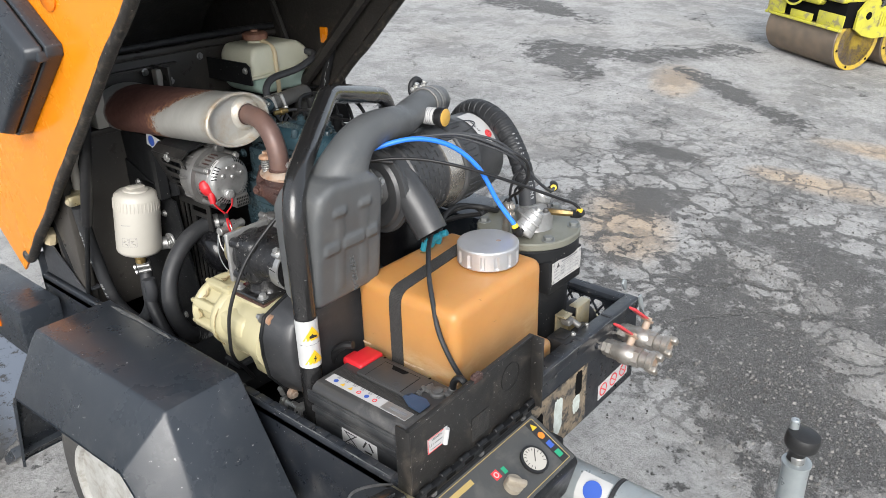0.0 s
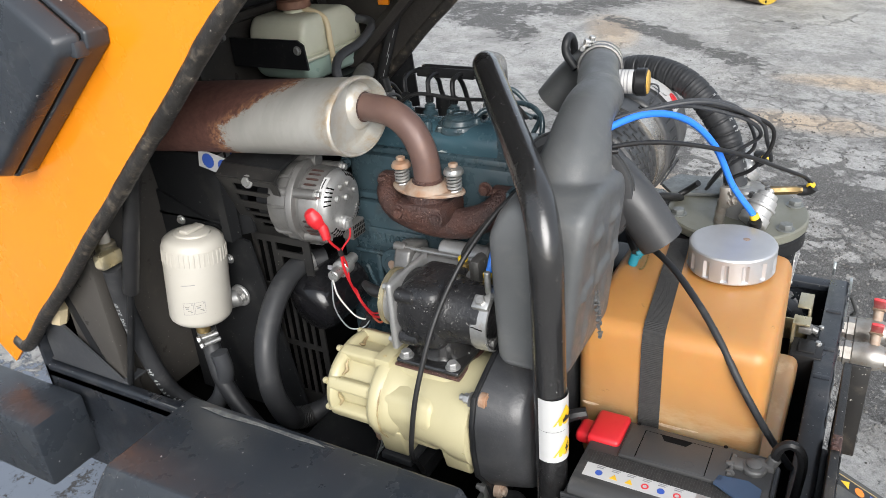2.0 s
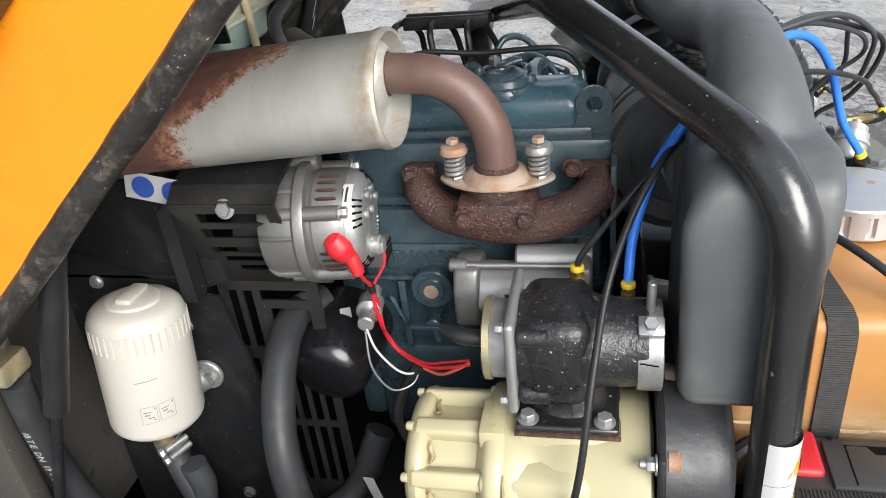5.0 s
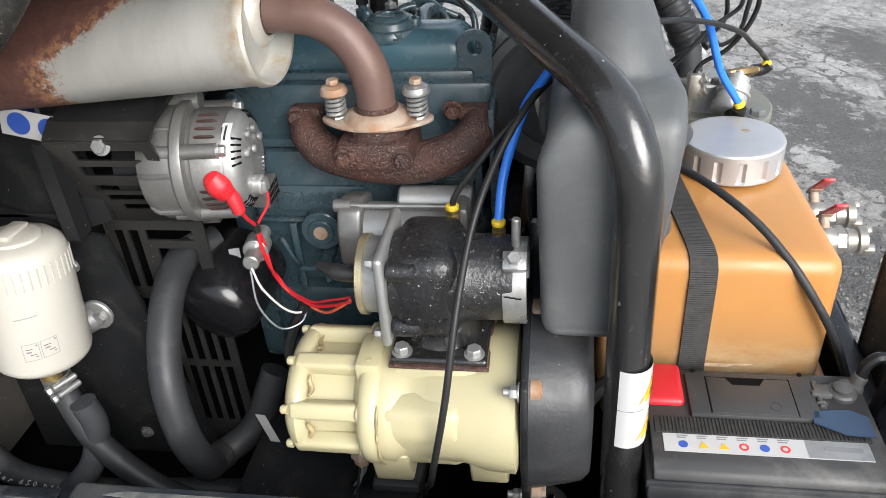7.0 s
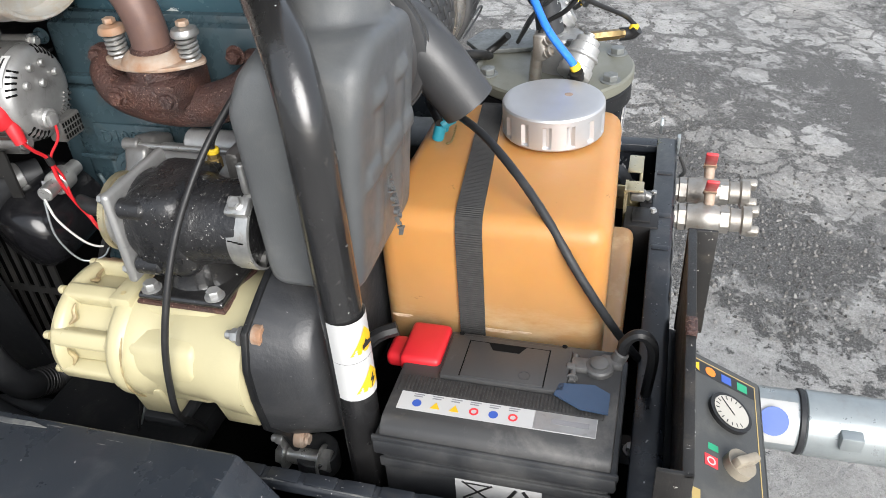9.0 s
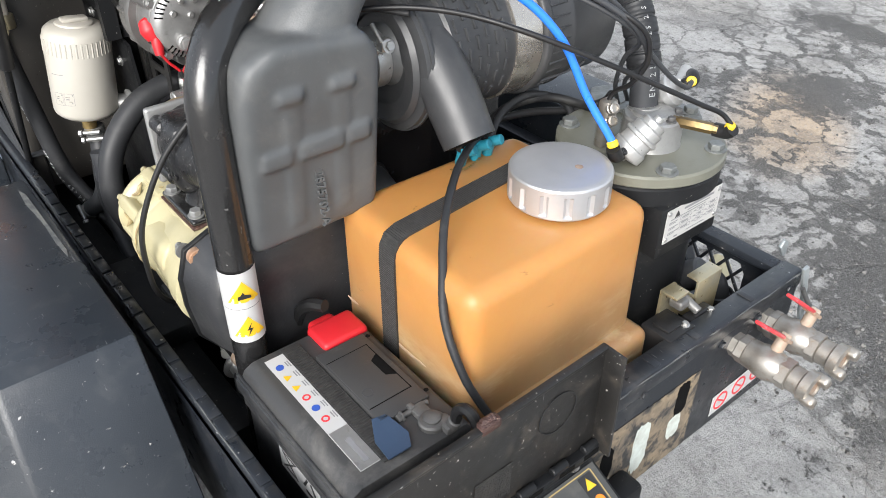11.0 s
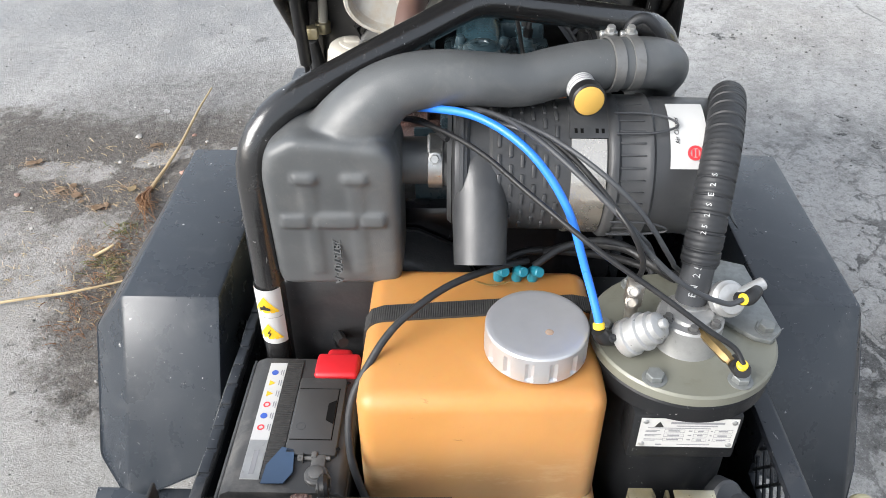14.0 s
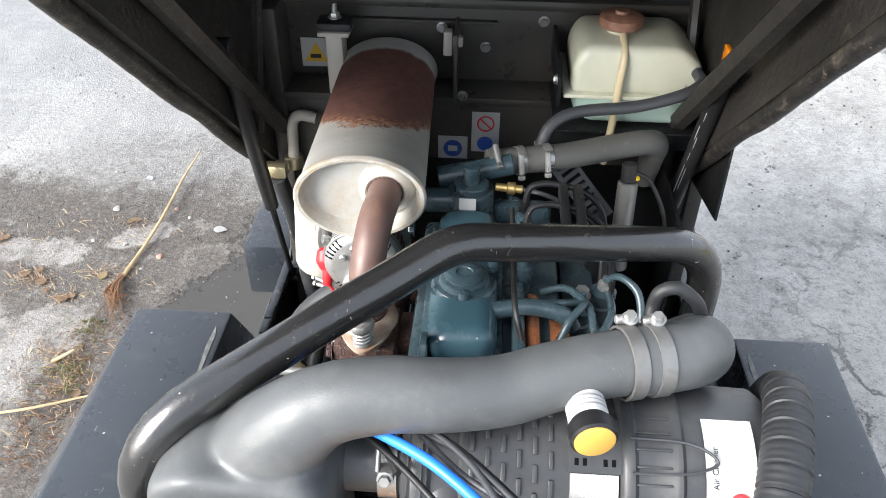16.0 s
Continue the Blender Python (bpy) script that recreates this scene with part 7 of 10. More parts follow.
def build_header_tank():
    t = thing("coolant_header_tank", (0.23, 1.06, 1.12), "milky plastic coolant tank with green coolant and stained brown cap", "coolant tank")
    c = Vector((0.225, 1.075, 0))
    part("upper_half", [prism([(0.115, 1.178), (0.118, 1.235), (0.135, 1.262), (0.29, 1.262), (0.325, 1.235), (0.335, 1.178)], "y", 1.0, 1.15, 0.016, 4)], M_EXPT, t)
    part("seam", [box((0.105, 0.990, 1.176), (0.345, 1.16, 1.184), 0.004)], M_EXPT, t)
    part("lower_half", [prism([(0.118, 1.182), (0.335, 1.182), (0.328, 1.145), (0.305, 1.125), (0.15, 1.125), (0.125, 1.145)], "y", 1.005, 1.15, 0.014, 4)], M_COOLANT, t, "lower half tinted by green coolant")
    part("neck", [cyl((0.195, 1.075, 1.258), (0.195, 1.075, 1.274), 0.024)], M_EXPT, t)
    part("cap", [lathe((0.195, 1.075, 1.270), (0, 0, 1), [(0.034, 0), (0.036, 0.002), (0.036, 0.016), (0.030, 0.020), (0.012, 0.021), (0.011, 0.026), (0, 0.026)], 28)], M_BROWNCAP, t, "brown-stained screw cap")
    part("hose_nipple", [cyl((0.30, 1.03, 1.215), (0.315, 1.0, 1.228), 0.008), cyl((0.295, 1.02, 1.20), (0.31, 1.01, 1.20), 0.014)], M_ZINC, t)
    part("outlet_neck", [cyl((0.22, 1.06, 1.085), (0.22, 1.06, 1.13), 0.014)], M_EXPT, t)
    part("overflow_tube", [sweep([(0.197, 1.055, 1.270), (0.196, 1.0, 1.250), (0.193, 0.990, 1.20), (0.19, 0.985, 1.13), (0.185, 0.985, 1.06)], 0.0065, 10, 8)], M_CREAMTUBE, t, "yellowed overflow tube")
    part("tank_bracket", [prism([(0.98, 1.165), (1.18, 1.165), (1.18, 1.225), (1.0, 1.225), (0.985, 1.215)], "x", 0.095, 0.100), box((0.095, 0.985, 1.115), (0.34, 1.17, 1.121), 0.002), box((0.09, 1.0, 1.08), (0.34, 1.005, 1.12), 0.002)], M_BLACK, t)
    part("bracket_screw", [bolt((0.094, 1.0, 1.205), (-1, 0, 0), 0.007, 0.005)], M_ZINC, t)
    for ob in t.children_recursive:
        ob.data.transform(Matrix.Translation((0.006, 0, -0.017)))


build_header_tank()
hose("vent_hose", "grey rubber hose arching from tank to thermostat pipe", [(0.321, 1.0, 1.208), (0.322, 0.97, 1.203), (0.29, 0.945, 1.195), (0.22, 0.93, 1.180), (0.13, 0.915, 1.175), (0.09, 0.90, 1.160), (0.075, 0.885, 1.135), (0.073, 0.88, 1.12)], 0.0095, M_HOSE, [((0.074, 0.883, 1.13), (0, 0.1, 1), (-0.3, -1, 0))])
hose("top_coolant_hose", "thick grey rubber coolant hose with worm clamps", [(-0.008, 0.822, 1.133), (0.05, 0.838, 1.131), (0.11, 0.862, 1.126), (0.18, 0.905, 1.118), (0.245, 0.942, 1.110), (0.270, 0.965, 1.094), (0.273, 0.99, 1.055), (0.27, 1.01, 1.0)], 0.0205, M_DUSTHOSE,
     [((0.004, 0.825, 1.133), (1, 0.3, 0), (0.1, -0.6, 1)), ((0.040, 0.8355, 1.1315), (1, 0.35, 0), (0.1, -1, 0.3)), ((0.080, 0.8505, 1.129), (1, 0.38, 0), (0.1, -1, 0.3))])


def build_cylinder_filter():
    t = thing("drier_canister", (0.22, 0.85, 0.95), "grey cylinder standing behind the engine", "canister")
    part("canister", [cyl((0.215, 0.84, 0.93), (0.215, 0.87, 1.08), 0.016)], M_ALUD, t)
    part("cap", [cyl((0.215, 0.87, 1.08), (0.214, 0.876, 1.11), 0.012)], M_BOOT, t)
    part("strap", [cyl((0.226, 0.871, 1.085), (0.229, 0.869, 1.089), 0.005)], M_YELLOW, t)
    wires("sensor_lead", "thin black lead from the canister", "wire", [(0.22, 0.87, 1.10), (0.25, 0.87, 1.08), (0.28, 0.86, 1.02), (0.29, 0.86, 0.95)], 0.0035, M_BOOT)
    wires("sensor_lead", "grey lead running back from the thermostat", "wire", [(0.045, 0.765, 1.125), (0.08, 0.76, 1.12), (0.12, 0.77, 1.09), (0.15, 0.78, 1.05), (0.16, 0.79, 1.0)], 0.0035, M_HOSE)


build_cylinder_filter()


def build_flap():
    t = thing("right_side_plate", (0.43, 1.0, 0.70), "dark steel corner plate below the hood", "plate")
    part("plate", [prism([(0.90, 1.165), (1.108, 0.962), (0.888, 1.0)], "x", 0.370, 0.374)], M_BLACK, t)


build_flap()

# ---------------------------------------------------------------- air intake
AC = Vector((0, 0.352, 1.035))


def build_air_cleaner():
    t = thing("air_cleaner", (0.12, AC.y, 0.93), "black plastic cylindrical air cleaner with bright metal band", "air cleaner")
    d = (1, 0, 0)
    part("canister", [lathe((-0.075, AC.y, AC.z), d, [(0.05, 0), (0.086, 0.0), (0.098, 0.004), (0.100, 0.012), (0.098, 0.020), (0.092, 0.024), (0.090, 0.05), (0.094, 0.054), (0.094, 0.26), (0.09, 0.262)], 60)], M_CLEANER, t)
    part("groove_ring", [lathe((-0.066, AC.y, AC.z), d, [(0.0955, 0), (0.1015, 0.001), (0.1015, 0.006), (0.0955, 0.007)], 60, caps=False), lathe((-0.079, AC.y, AC.z), d, [(0.06, 0.0), (0.082, -0.003), (0.088, 0.003)], 60, caps=False)], M_CLEANER, t)
    # moulded ribs round the barrel
    for row, x in enumerate(np.arange(-0.012, 0.075, 0.0155)):
        for i in range(22):
            a = 2 * math.pi * (i + 0.5 * (row % 2)) / 22
            p = Vector((x, AC.y + 0.0935 * math.cos(a), AC.z + 0.0935 * math.sin(a)))
            if math.cos(a) < 0.3 and math.sin(a) > -0.6:
                part("rib", [box((-0.0025, -0.009, -0.0015), (0.0025, 0.009, 0.003), 0.0012, m=Matrix.Translation(p) @ pose(0, 0, 0, math.degrees(a) - 90, 0, 0))], M_CLEANER, t)
    def arc(nm, a0, a1, x0, x1, r0, r1, mt, parent, label="", steps=24):
        bm, rows = bmesh.new(), []
        for i in range(steps + 1):
            a = radians(a0 + (a1 - a0) * i / steps)
            rows.append([bm.verts.new((x, AC.y + r * math.cos(a), AC.z + r * math.sin(a))) for x, r in ((x0, r0), (x1, r0), (x1, r1), (x0, r1))])
        for p, q in zip(rows, rows[1:]):
            for j in range(4):
                bm.faces.new((p[j], p[(j + 1) % 4], q[(j + 1) % 4], q[j]))
        bm.faces.new(rows[0])
        bm.faces.new(rows[-1])
        return part(nm, bm, mt, parent, label)

    arc("metal_band", 129, 262, 0.084, 0.131, 0.0935, 0.0975, M_SLEEVE, t, "bright metal clamp band")
    keeper = arc("band_keeper", 96, 128.5, 0.082, 0.134, 0.0935, 0.0985, M_CLEANER, t, "black band keeper")
    for x in (0.090, 0.098, 0.118, 0.126):
        arc("keeper_hole", 120.5, 124.5, x - 0.002, x + 0.002, 0.098, 0.0990, M_DARKGAP, keeper, steps=3)
    part("end_cover", [lathe((0.132, AC.y, AC.z), d, [(0.094, 0), (0.101, 0.002), (0.104, 0.006), (0.104, 0.014), (0.1005, 0.018), (0.1005, 0.05), (0.103, 0.054), (0.103, 0.06), (0.099, 0.064), (0.097, 0.15), (0.088, 0.162), (0.03, 0.166), (0, 0.166)], 60)], M_CLEANER, t)
    for i in range(20):
        a = radians(95 + i * 9.5)
        p = Vector((0.165, AC.y + 0.1005 * math.cos(a), AC.z + 0.1005 * math.sin(a)))
        part("cover_rib", [box((-0.017, -0.0012, -0.001), (0.017, 0.0012, 0.0022), 0.0006, m=Matrix.Translation(p) @ pose(0, 0, 0, math.degrees(a) - 90, 0, 0))], M_CLEANER, t)
    # wire clips
    for a in (118, 205):
        pts = []
        for dx, da in ((-0.03, -9), (0.02, -8), (0.045, -3), (0.05, 3), (0.02, 8), (-0.03, 9)):
            b = radians(a + da)
            pts.append((0.172 + dx, AC.y + 0.107 * math.cos(b), AC.z + 0.107 * math.sin(b)))
        part("wire_clip", [sweep(pts, 0.0016, 6, 8)], M_HOSE, t, "thin wire clip")
    # label on the cover
    bm = bmesh.new()
    rows = []
    for i in range(9):
        a = radians(93 + i * 7.4)
        rows.append([bm.verts.new((x, AC.y + 0.1004 * math.cos(a), AC.z + 0.1004 * math.sin(a))) for x in (0.214, 0.263)])
    for a, b in zip(rows, rows[1:]):
        bm.faces.new((a[0], a[1], b[1], b[0]))
    part("white_label", bm, M_WHITE, t, "white label with red emblem")
    a = radians(108)
    p = Vector((0.232, AC.y + 0.1012 * math.cos(a), AC.z + 0.1012 * math.sin(a)))
    nrm = Vector((0, math.cos(a), math.sin(a)))
    m = on_face(p, (0, math.sin(a), -math.cos(a)), (-1, 0, 0))
    a = radians(140)
    p = Vector((0.246, AC.y + 0.1012 * math.cos(a), AC.z + 0.1012 * math.sin(a)))
    m2 = on_face(p, (1, 0, 0), (0, math.sin(a), -math.cos(a)))
    part("emblem", [disc(m2, 0, 0, 0.010, 0.0008, 24, 0.0065), flat(m2, -0.004, -0.001, -0.005, 0.005), flat(m2, 0.001, 0.004, -0.005, 0.005)], M_PRED, t)
    a = radians(122)
    p = Vector((0.223, AC.y + 0.1012 * math.cos(a), AC.z + 0.1012 * math.sin(a)))
    lettering("label_words", "Air Cleaner", 0.0085, on_face(p, (0, math.sin(a), -math.cos(a)), (-1, 0, 0)), M_INK, t, depth=0.0002)
    # inlet spout, cut at a slant
    part("spout", [sweep([(-0.039, 0.330, 1.078), (-0.038, 0.294, 1.052), (-0.036, 0.254, 1.010), (-0.035, 0.214, 0.956)], [0.036, 0.040, 0.038, 0.036], 30, 6)], M_CLEANER, t, "grey plastic inlet spout")
    part("spout_mouth", [lathe((-0.035, 0.2138, 0.9558), (0, -0.62, -0.79), [(0.031, 0), (0.031, 0.001)], 26)], M_DARKGAP, t)
    part("outlet_neck", [lathe((-0.075, AC.y - 0.01, AC.z + 0.01), (-1, 0, 0), [(0.042, 0), (0.036, 0.01), (0.034, 0.014), (0.034, 0.075)], 36)], M_PLASTIC, t)
    cl = part("neck_clamp", [lathe((-0.110, AC.y - 0.01, AC.z + 0.01), (1, 0, 0), [(0.035, 0), (0.039, 0.001), (0.039, 0.021), (0.035, 0.022)], 36, caps=False)], M_ZINC, t, "bright worm-drive clamp")
    part("clamp_lug", [box((-0.108, 0.298, 1.066), (-0.090, 0.312, 1.082), 0.003), bolt((-0.099, 0.297, 1.074), (0, -1, 0.4), 0.0065, 0.005), cyl((-0.107, 0.30, 1.08), (-0.107, 0.32, 1.098), 0.003)], M_ZINC, cl)
    return t


build_air_cleaner()


def build_intake_box():
    t = thing("intake_resonator", (-0.24, 0.31, 0.90), "dark grey moulded plastic resonator box and duct, dusty", "air duct")
    x0, x1, y0, y1, z0, z1 = -0.332, -0.146, 0.247, 0.379, 0.870, 1.125
    body = bmesh.new()
    prof = [(x0 + 0.010, z0), (x1 - 0.012, z0 + 0.004), (x1, z0 + 0.018), (x1 + 0.001, z1 - 0.03), (x1 - 0.018, z1), (x0 + 0.05, z1 + 0.01), (x0 + 0.012, z1 - 0.012), (x0 + 0.002, z1 - 0.05), (x0, z0 + 0.014)]
    body = prism(prof, "y", y0, y1, 0.016, 4)
    for v in body.verts:
        k = (v.co.z - z0) / (z1 - z0)
        if v.co.y < (y0 + y1) / 2:
            v.co.y += 0.016 * (1 - k) - 0.012 * k
        else:
            v.co.y -= 0.012 * (1 - k) + 0.03 * max(0.0, (k - 0.72) / 0.28) ** 2
    # one broken ridge across the face, and upright ribs through it
    face = lambda z: y0 + 0.016 * (1 - (z - z0) / (z1 - z0)) - 0.012 * (z - z0) / (z1 - z0)
    relief = []
    for x, w, z, h in ((-0.291, 0.040, 1.001, 0.024), (-0.233, 0.060, 1.003, 0.025), (-0.182, 0.034, 1.004, 0.024), (-0.270, 0.034, 1.074, 0.017), (-0.203, 0.034, 1.074, 0.017)):
        relief.append(box((x - w / 2, face(z) - 0.0062, z - h / 2), (x + w / 2, face(z) + 0.012, z + h / 2), 0.005, 3))
    for x in (-0.268, -0.203):
        relief.append(prism([(face(0.90) - 0.0022, 0.90), (face(1.07) - 0.0022, 1.07), (face(1.07) + 0.012, 1.075), (face(0.90) + 0.012, 0.895)], "x", x - 0.011, x + 0.011, 0.003, 2))
    neck = [(-0.238, 0.303, 1.060), (-0.218, 0.300, 1.105), (-0.188, 0.299, 1.147), (-0.150, 0.304, 1.176), (-0.0986, 0.3105, 1.1860), (-0.040, 0.3175, 1.1825), (0.0159, 0.337, 1.1720), (0.0608, 0.3533, 1.1760), (0.1144, 0.3693, 1.1810), (0.170, 0.385, 1.1770)]
    duct = sweep(neck, [0.062, 0.057, 0.047, 0.039, 0.037, 0.0355, 0.035, 0.0345, 0.0335, 0.0335], 30, 8)
    moulding = part("moulded_box", [body, duct, *relief], M_PLASTIC, t, "dark grey moulded box with its duct")
    weld = moulding.modifiers.new("weld", "REMESH")
    weld.mode, weld.voxel_size, weld.use_smooth_shade = "VOXEL", 0.0028, True
    soften_ = moulding.modifiers.new("soften", "SMOOTH")
    soften_.factor, soften_.iterations = 0.5, 14
    lettering("moulded_number", "22875702-A", 0.0165, on_face((-0.238, 0.2500, 0.935), (0, -0.12, -1), (1, 0, 0)), M_PLASTIC, t, "raised moulded part number", 0.0024)
    part("elbow", [sweep([(0.135, 0.3755, 1.180), (0.172, 0.386, 1.177), (0.205, 0.402, 1.170), (0.226, 0.428, 1.154), (0.231, 0.462, 1.126), (0.224, 0.497, 1.083)], 0.0355, 28, 8)], M_PLASTIC, t, "black rubber elbow")
    for x in (0.137, 0.164):
        c = part("band", [lathe((x - 0.006, 0.3695 + 0.29 * (x - 0.12), 1.1805 - 0.06 * (x - 0.12)), (1, 0.28, -0.05), [(0.035, 0), (0.0380, 0.0005), (0.0380, 0.0155), (0.035, 0.016)], 36, caps=False)], M_ALUD, t, "grey steel hose band")
        part("band_screw", [cyl((x - 0.012, 0.404, 1.211), (x + 0.012, 0.408, 1.211), 0.005), bolt((x + 0.002, 0.402, 1.215), (0, -0.3, 1), 0.006, 0.008)], M_ZINC, c)
    ind = part("restriction_gauge", [lathe((0.092, 0.345, 1.168), (0.12, -0.95, 0.02), [(0.020, 0), (0.019, 0.01), (0.019, 0.042), (0.0225, 0.045), (0.0225, 0.060), (0.020, 0.062)], 32)], M_BOOT, t, "air restriction gauge")
    dv = Vector((0.12, -0.95, 0.02)).normalized()
    part("gauge_label", [lathe(Vector((0.092, 0.345, 1.168)) + dv * 0.010, dv, [(0.0192, 0), (0.0196, 0.0005), (0.0196, 0.0295), (0.0192, 0.030)], 32, caps=False)], M_WHITE, ind)
    for h, w in ((0.014, 0.0012), (0.020, 0.0025), (0.026, 0.0012), (0.031, 0.002)):
        part("print_ring", [lathe(Vector((0.092, 0.345, 1.168)) + dv * h, dv, [(0.0195, 0), (0.0198, 0.0001), (0.0198, w), (0.0195, w)], 32, caps=False)], M_GREYINK, ind)
    part("gauge_cap", [lathe(Vector((0.092, 0.345, 1.168)) + dv * 0.0605, dv, [(0.0195, 0), (0.0195, 0.0025), (0.017, 0.004), (0, 0.004)], 32)], M_OCHRE, ind, "faded yellow gauge face")
    return t


build_intake_box()


def build_hoop():
    t = thing("lifting_hoop", (-0.352, 0.268, 0.45), "worn gloss-black tubular lifting frame with warning stickers", "lifting frame")
    pts = [(-0.3525, 0.2735, 0.46), (-0.349, 0.281, 1.130), (-0.042, 0.505, 1.222), (0.293, 0.646, 1.131), (0.291, 0.65, 0.46)]
    part("tube", [bent(pts, 0.11, 0.0225, 26)], M_HOOP, t)
    lab = []
    for h0, nm in ((0.762, "shock_sticker"), (0.816, "hand_sticker")):
        bm = bmesh.new()
        rows = []
        for i in range(11):
            a = radians(150 + i * 18)
            rows.append([bm.verts.new((-0.3515 + 0.0230 * math.cos(a), 0.2755 + 0.0230 * math.sin(a), z)) for z in (h0, h0 + 0.0535)])
        for a, b in zip(rows, rows[1:]):
            bm.faces.new((a[0], a[1], b[1], b[0]))
        s = part(nm, bm, M_WHITE, t, "white wrap-round sticker with yellow triangle")
        tri = bmesh.new()
        a0, w, n = 258, 54, 8
        rows = []
        for i in range(n + 1):
            f = i / n
            half = w * (1 - f)
            rows.append([tri.verts.new((-0.3515 + 0.0234 * math.cos(radians(a0 + k * half)), 0.2755 + 0.0234 * math.sin(radians(a0 + k * half)), h0 + 0.010 + 0.032 * f)) for k in (-1, -0.5, 0, 0.5, 1)])
        for a, b in zip(rows, rows[1:]):
            for j in range(4):
                tri.faces.new((a[j], a[j + 1], b[j + 1], b[j]))
        bmesh.ops.remove_doubles(tri, verts=tri.verts, dist=0.0001)
        part("yellow_triangle", tri, M_WYELLOW, s)
        m = on_face((-0.3515 + 0.0237 * math.cos(radians(a0)), 0.2755 + 0.0237 * math.sin(radians(a0)), h0 + 0.021), (-math.sin(radians(a0)), math.cos(radians(a0)), 0), (0, 0, 1))
        if nm == "shock_sticker":
            sym = prism([(0.003, 0.010), (-0.004, 0.0), (0.0, 0.0), (-0.003, -0.009), (0.004, 0.002), (0.0, 0.002)], "z", 0, 0.0004)
        else:
            sym = prism([(-0.008, -0.005), (0.008, -0.005), (0.008, -0.001), (0.001, 0.001), (-0.001, 0.005), (-0.004, 0.001), (-0.008, 0.0)], "z", 0, 0.0004)
        sym.transform(m)
        part("symbol", sym, M_INK, s)


build_hoop()


# ---------------------------------------------------------------- fuel tank, battery, separator
def build_tank():
    t = thing("fuel_tank", (-0.03, 0.15, 0.62), "amber translucent plastic fuel tank, partly filled", "fuel tank")
    body = box((-0.193, 0.030, 0.66), (0.127, 0.298, 0.888), 0.024, 4)
    for v in body.verts:
        if v.co.x < -0.15 and v.co.y < 0.1:
            v.co.y -= 0.008
    part("tank_body", [body], M_TANK, t)
    part("base_step", [box((-0.196, 0.000, 0.62), (0.131, 0.290, 0.690), 0.016, 4)], M_TANK, t)
    part("filler_neck", [cyl((0.038, 0.118, 0.884), (0.038, 0.118, 0.900), 0.055)], M_TANK, t)
    shape = lathe((0.038, 0.118, 0.893), (0, 0, 1), [(0.066, 0), (0.0675, 0.002), (0.0675, 0.004), (0.0675, 0.006), (0.0675, 0.032), (0.0675, 0.034), (0.0675, 0.0405), (0.066, 0.043), (0.0635, 0.044), (0.058, 0.0443), (0.0, 0.0443)], 112)
    for v in shape.verts:
        dx, dy, h = v.co.x - 0.038, v.co.y - 0.118, v.co.z - 0.893
        if 0.005 < h < 0.033 and math.hypot(dx, dy) > 0.06 and (math.atan2(dy, dx) * 14 / (2 * math.pi) + 0.1) % 1.0 < 0.30:
            v.co.x, v.co.y = 0.038 + dx * 0.945, 0.118 + dy * 0.945
    cap = part("filler_cap", [shape], M_CAP, t, "machined aluminium screw cap with grip grooves", sharp=25)
    part("stain", [lathe((0.052, 0.100, 0.9372), (0, 0, 1), [(0.006, 0), (0.005, 0.0003), (0, 0.0003)], 14)], M_DRUSTY, cap, "brown stain")
    # webbing strap over the tank
    y = 0.193
    line = [(-0.1965, 0.63), (-0.1965, 0.85), (-0.1945, 0.872), (-0.186, 0.886), (-0.168, 0.8912), (0.10, 0.8912), (0.124, 0.884), (0.1305, 0.866), (0.1305, 0.70)]
    inner = [(min(max(px, -0.1935), 0.1275) if pz < 0.86 else px * 0.985, pz - (0.003 if pz > 0.86 else 0)) for px, pz in line]
    fine = []
    for p, q, u, v in zip(line, line[1:], inner, inner[1:]):
        d = Vector(q) - Vector(p)
        n = max(1, round(d.length / 0.0016))
        out = Vector((-d.y, d.x)).normalized()
        for i in range(n):
            o = Vector(p).lerp(Vector(q), i / n) + out * 0.0007 * (len(fine) % 2)
            fine.append((tuple(o), tuple(Vector(u).lerp(Vector(v), i / n))))
    line, inner = zip(*fine)
    bm = bmesh.new()
    rings = [[bm.verts.new((p[0], y + yo + 0.036 * (p[0] + 0.1965) / 0.327 - 0.012, p[1])) for p, yo in ((o, -0.016), (o, 0.016), (i, 0.016), (i, -0.016))] for o, i in zip(line, inner)]
    for p, q in zip(rings, rings[1:]):
        for j in range(4):
            bm.faces.new((p[j], p[(j + 1) % 4], q[(j + 1) % 4], q[j]))
    bm.faces.new(rings[0])
    bm.faces.new(rings[-1])
    bmesh.ops.recalc_face_normals(bm, faces=bm.faces)
    part("strap", bm, M_STRAP, t, "black woven strap", sharp=10)
    for sy, sz, w, h in ((0.150, 0.727, 0.020, 0.0035), (0.274, 0.733, 0.012, 0.003), (0.118, 0.729, 0.010, 0.002)):
        m = on_face((-0.1931, sy, sz), (0, -1, 0), (0, 0.12, 1))
        scuff = prism([(w * math.cos(a) * (1 + 0.25 * math.sin(3 * a)), h * math.sin(a) * (1 + 0.3 * math.cos(2 * a))) for a in np.linspace(0, 2 * math.pi, 18)[:-1]], "z", 0, 0.0006)
        scuff.transform(m)
        part("scuff", scuff, M_TANKSCUFF, t, "pale scuff on the plastic")
    # teal push-in clips at the back
    for x in (-0.005, 0.022, 0.045):
        part("fuel_clip", [cyl((x, 0.268, 0.888), (x, 0.262, 0.910), 0.008), cyl((x, 0.262, 0.910), (x + 0.008, 0.245, 0.918), 0.0075)], M_TEAL, t, "teal plastic clip")
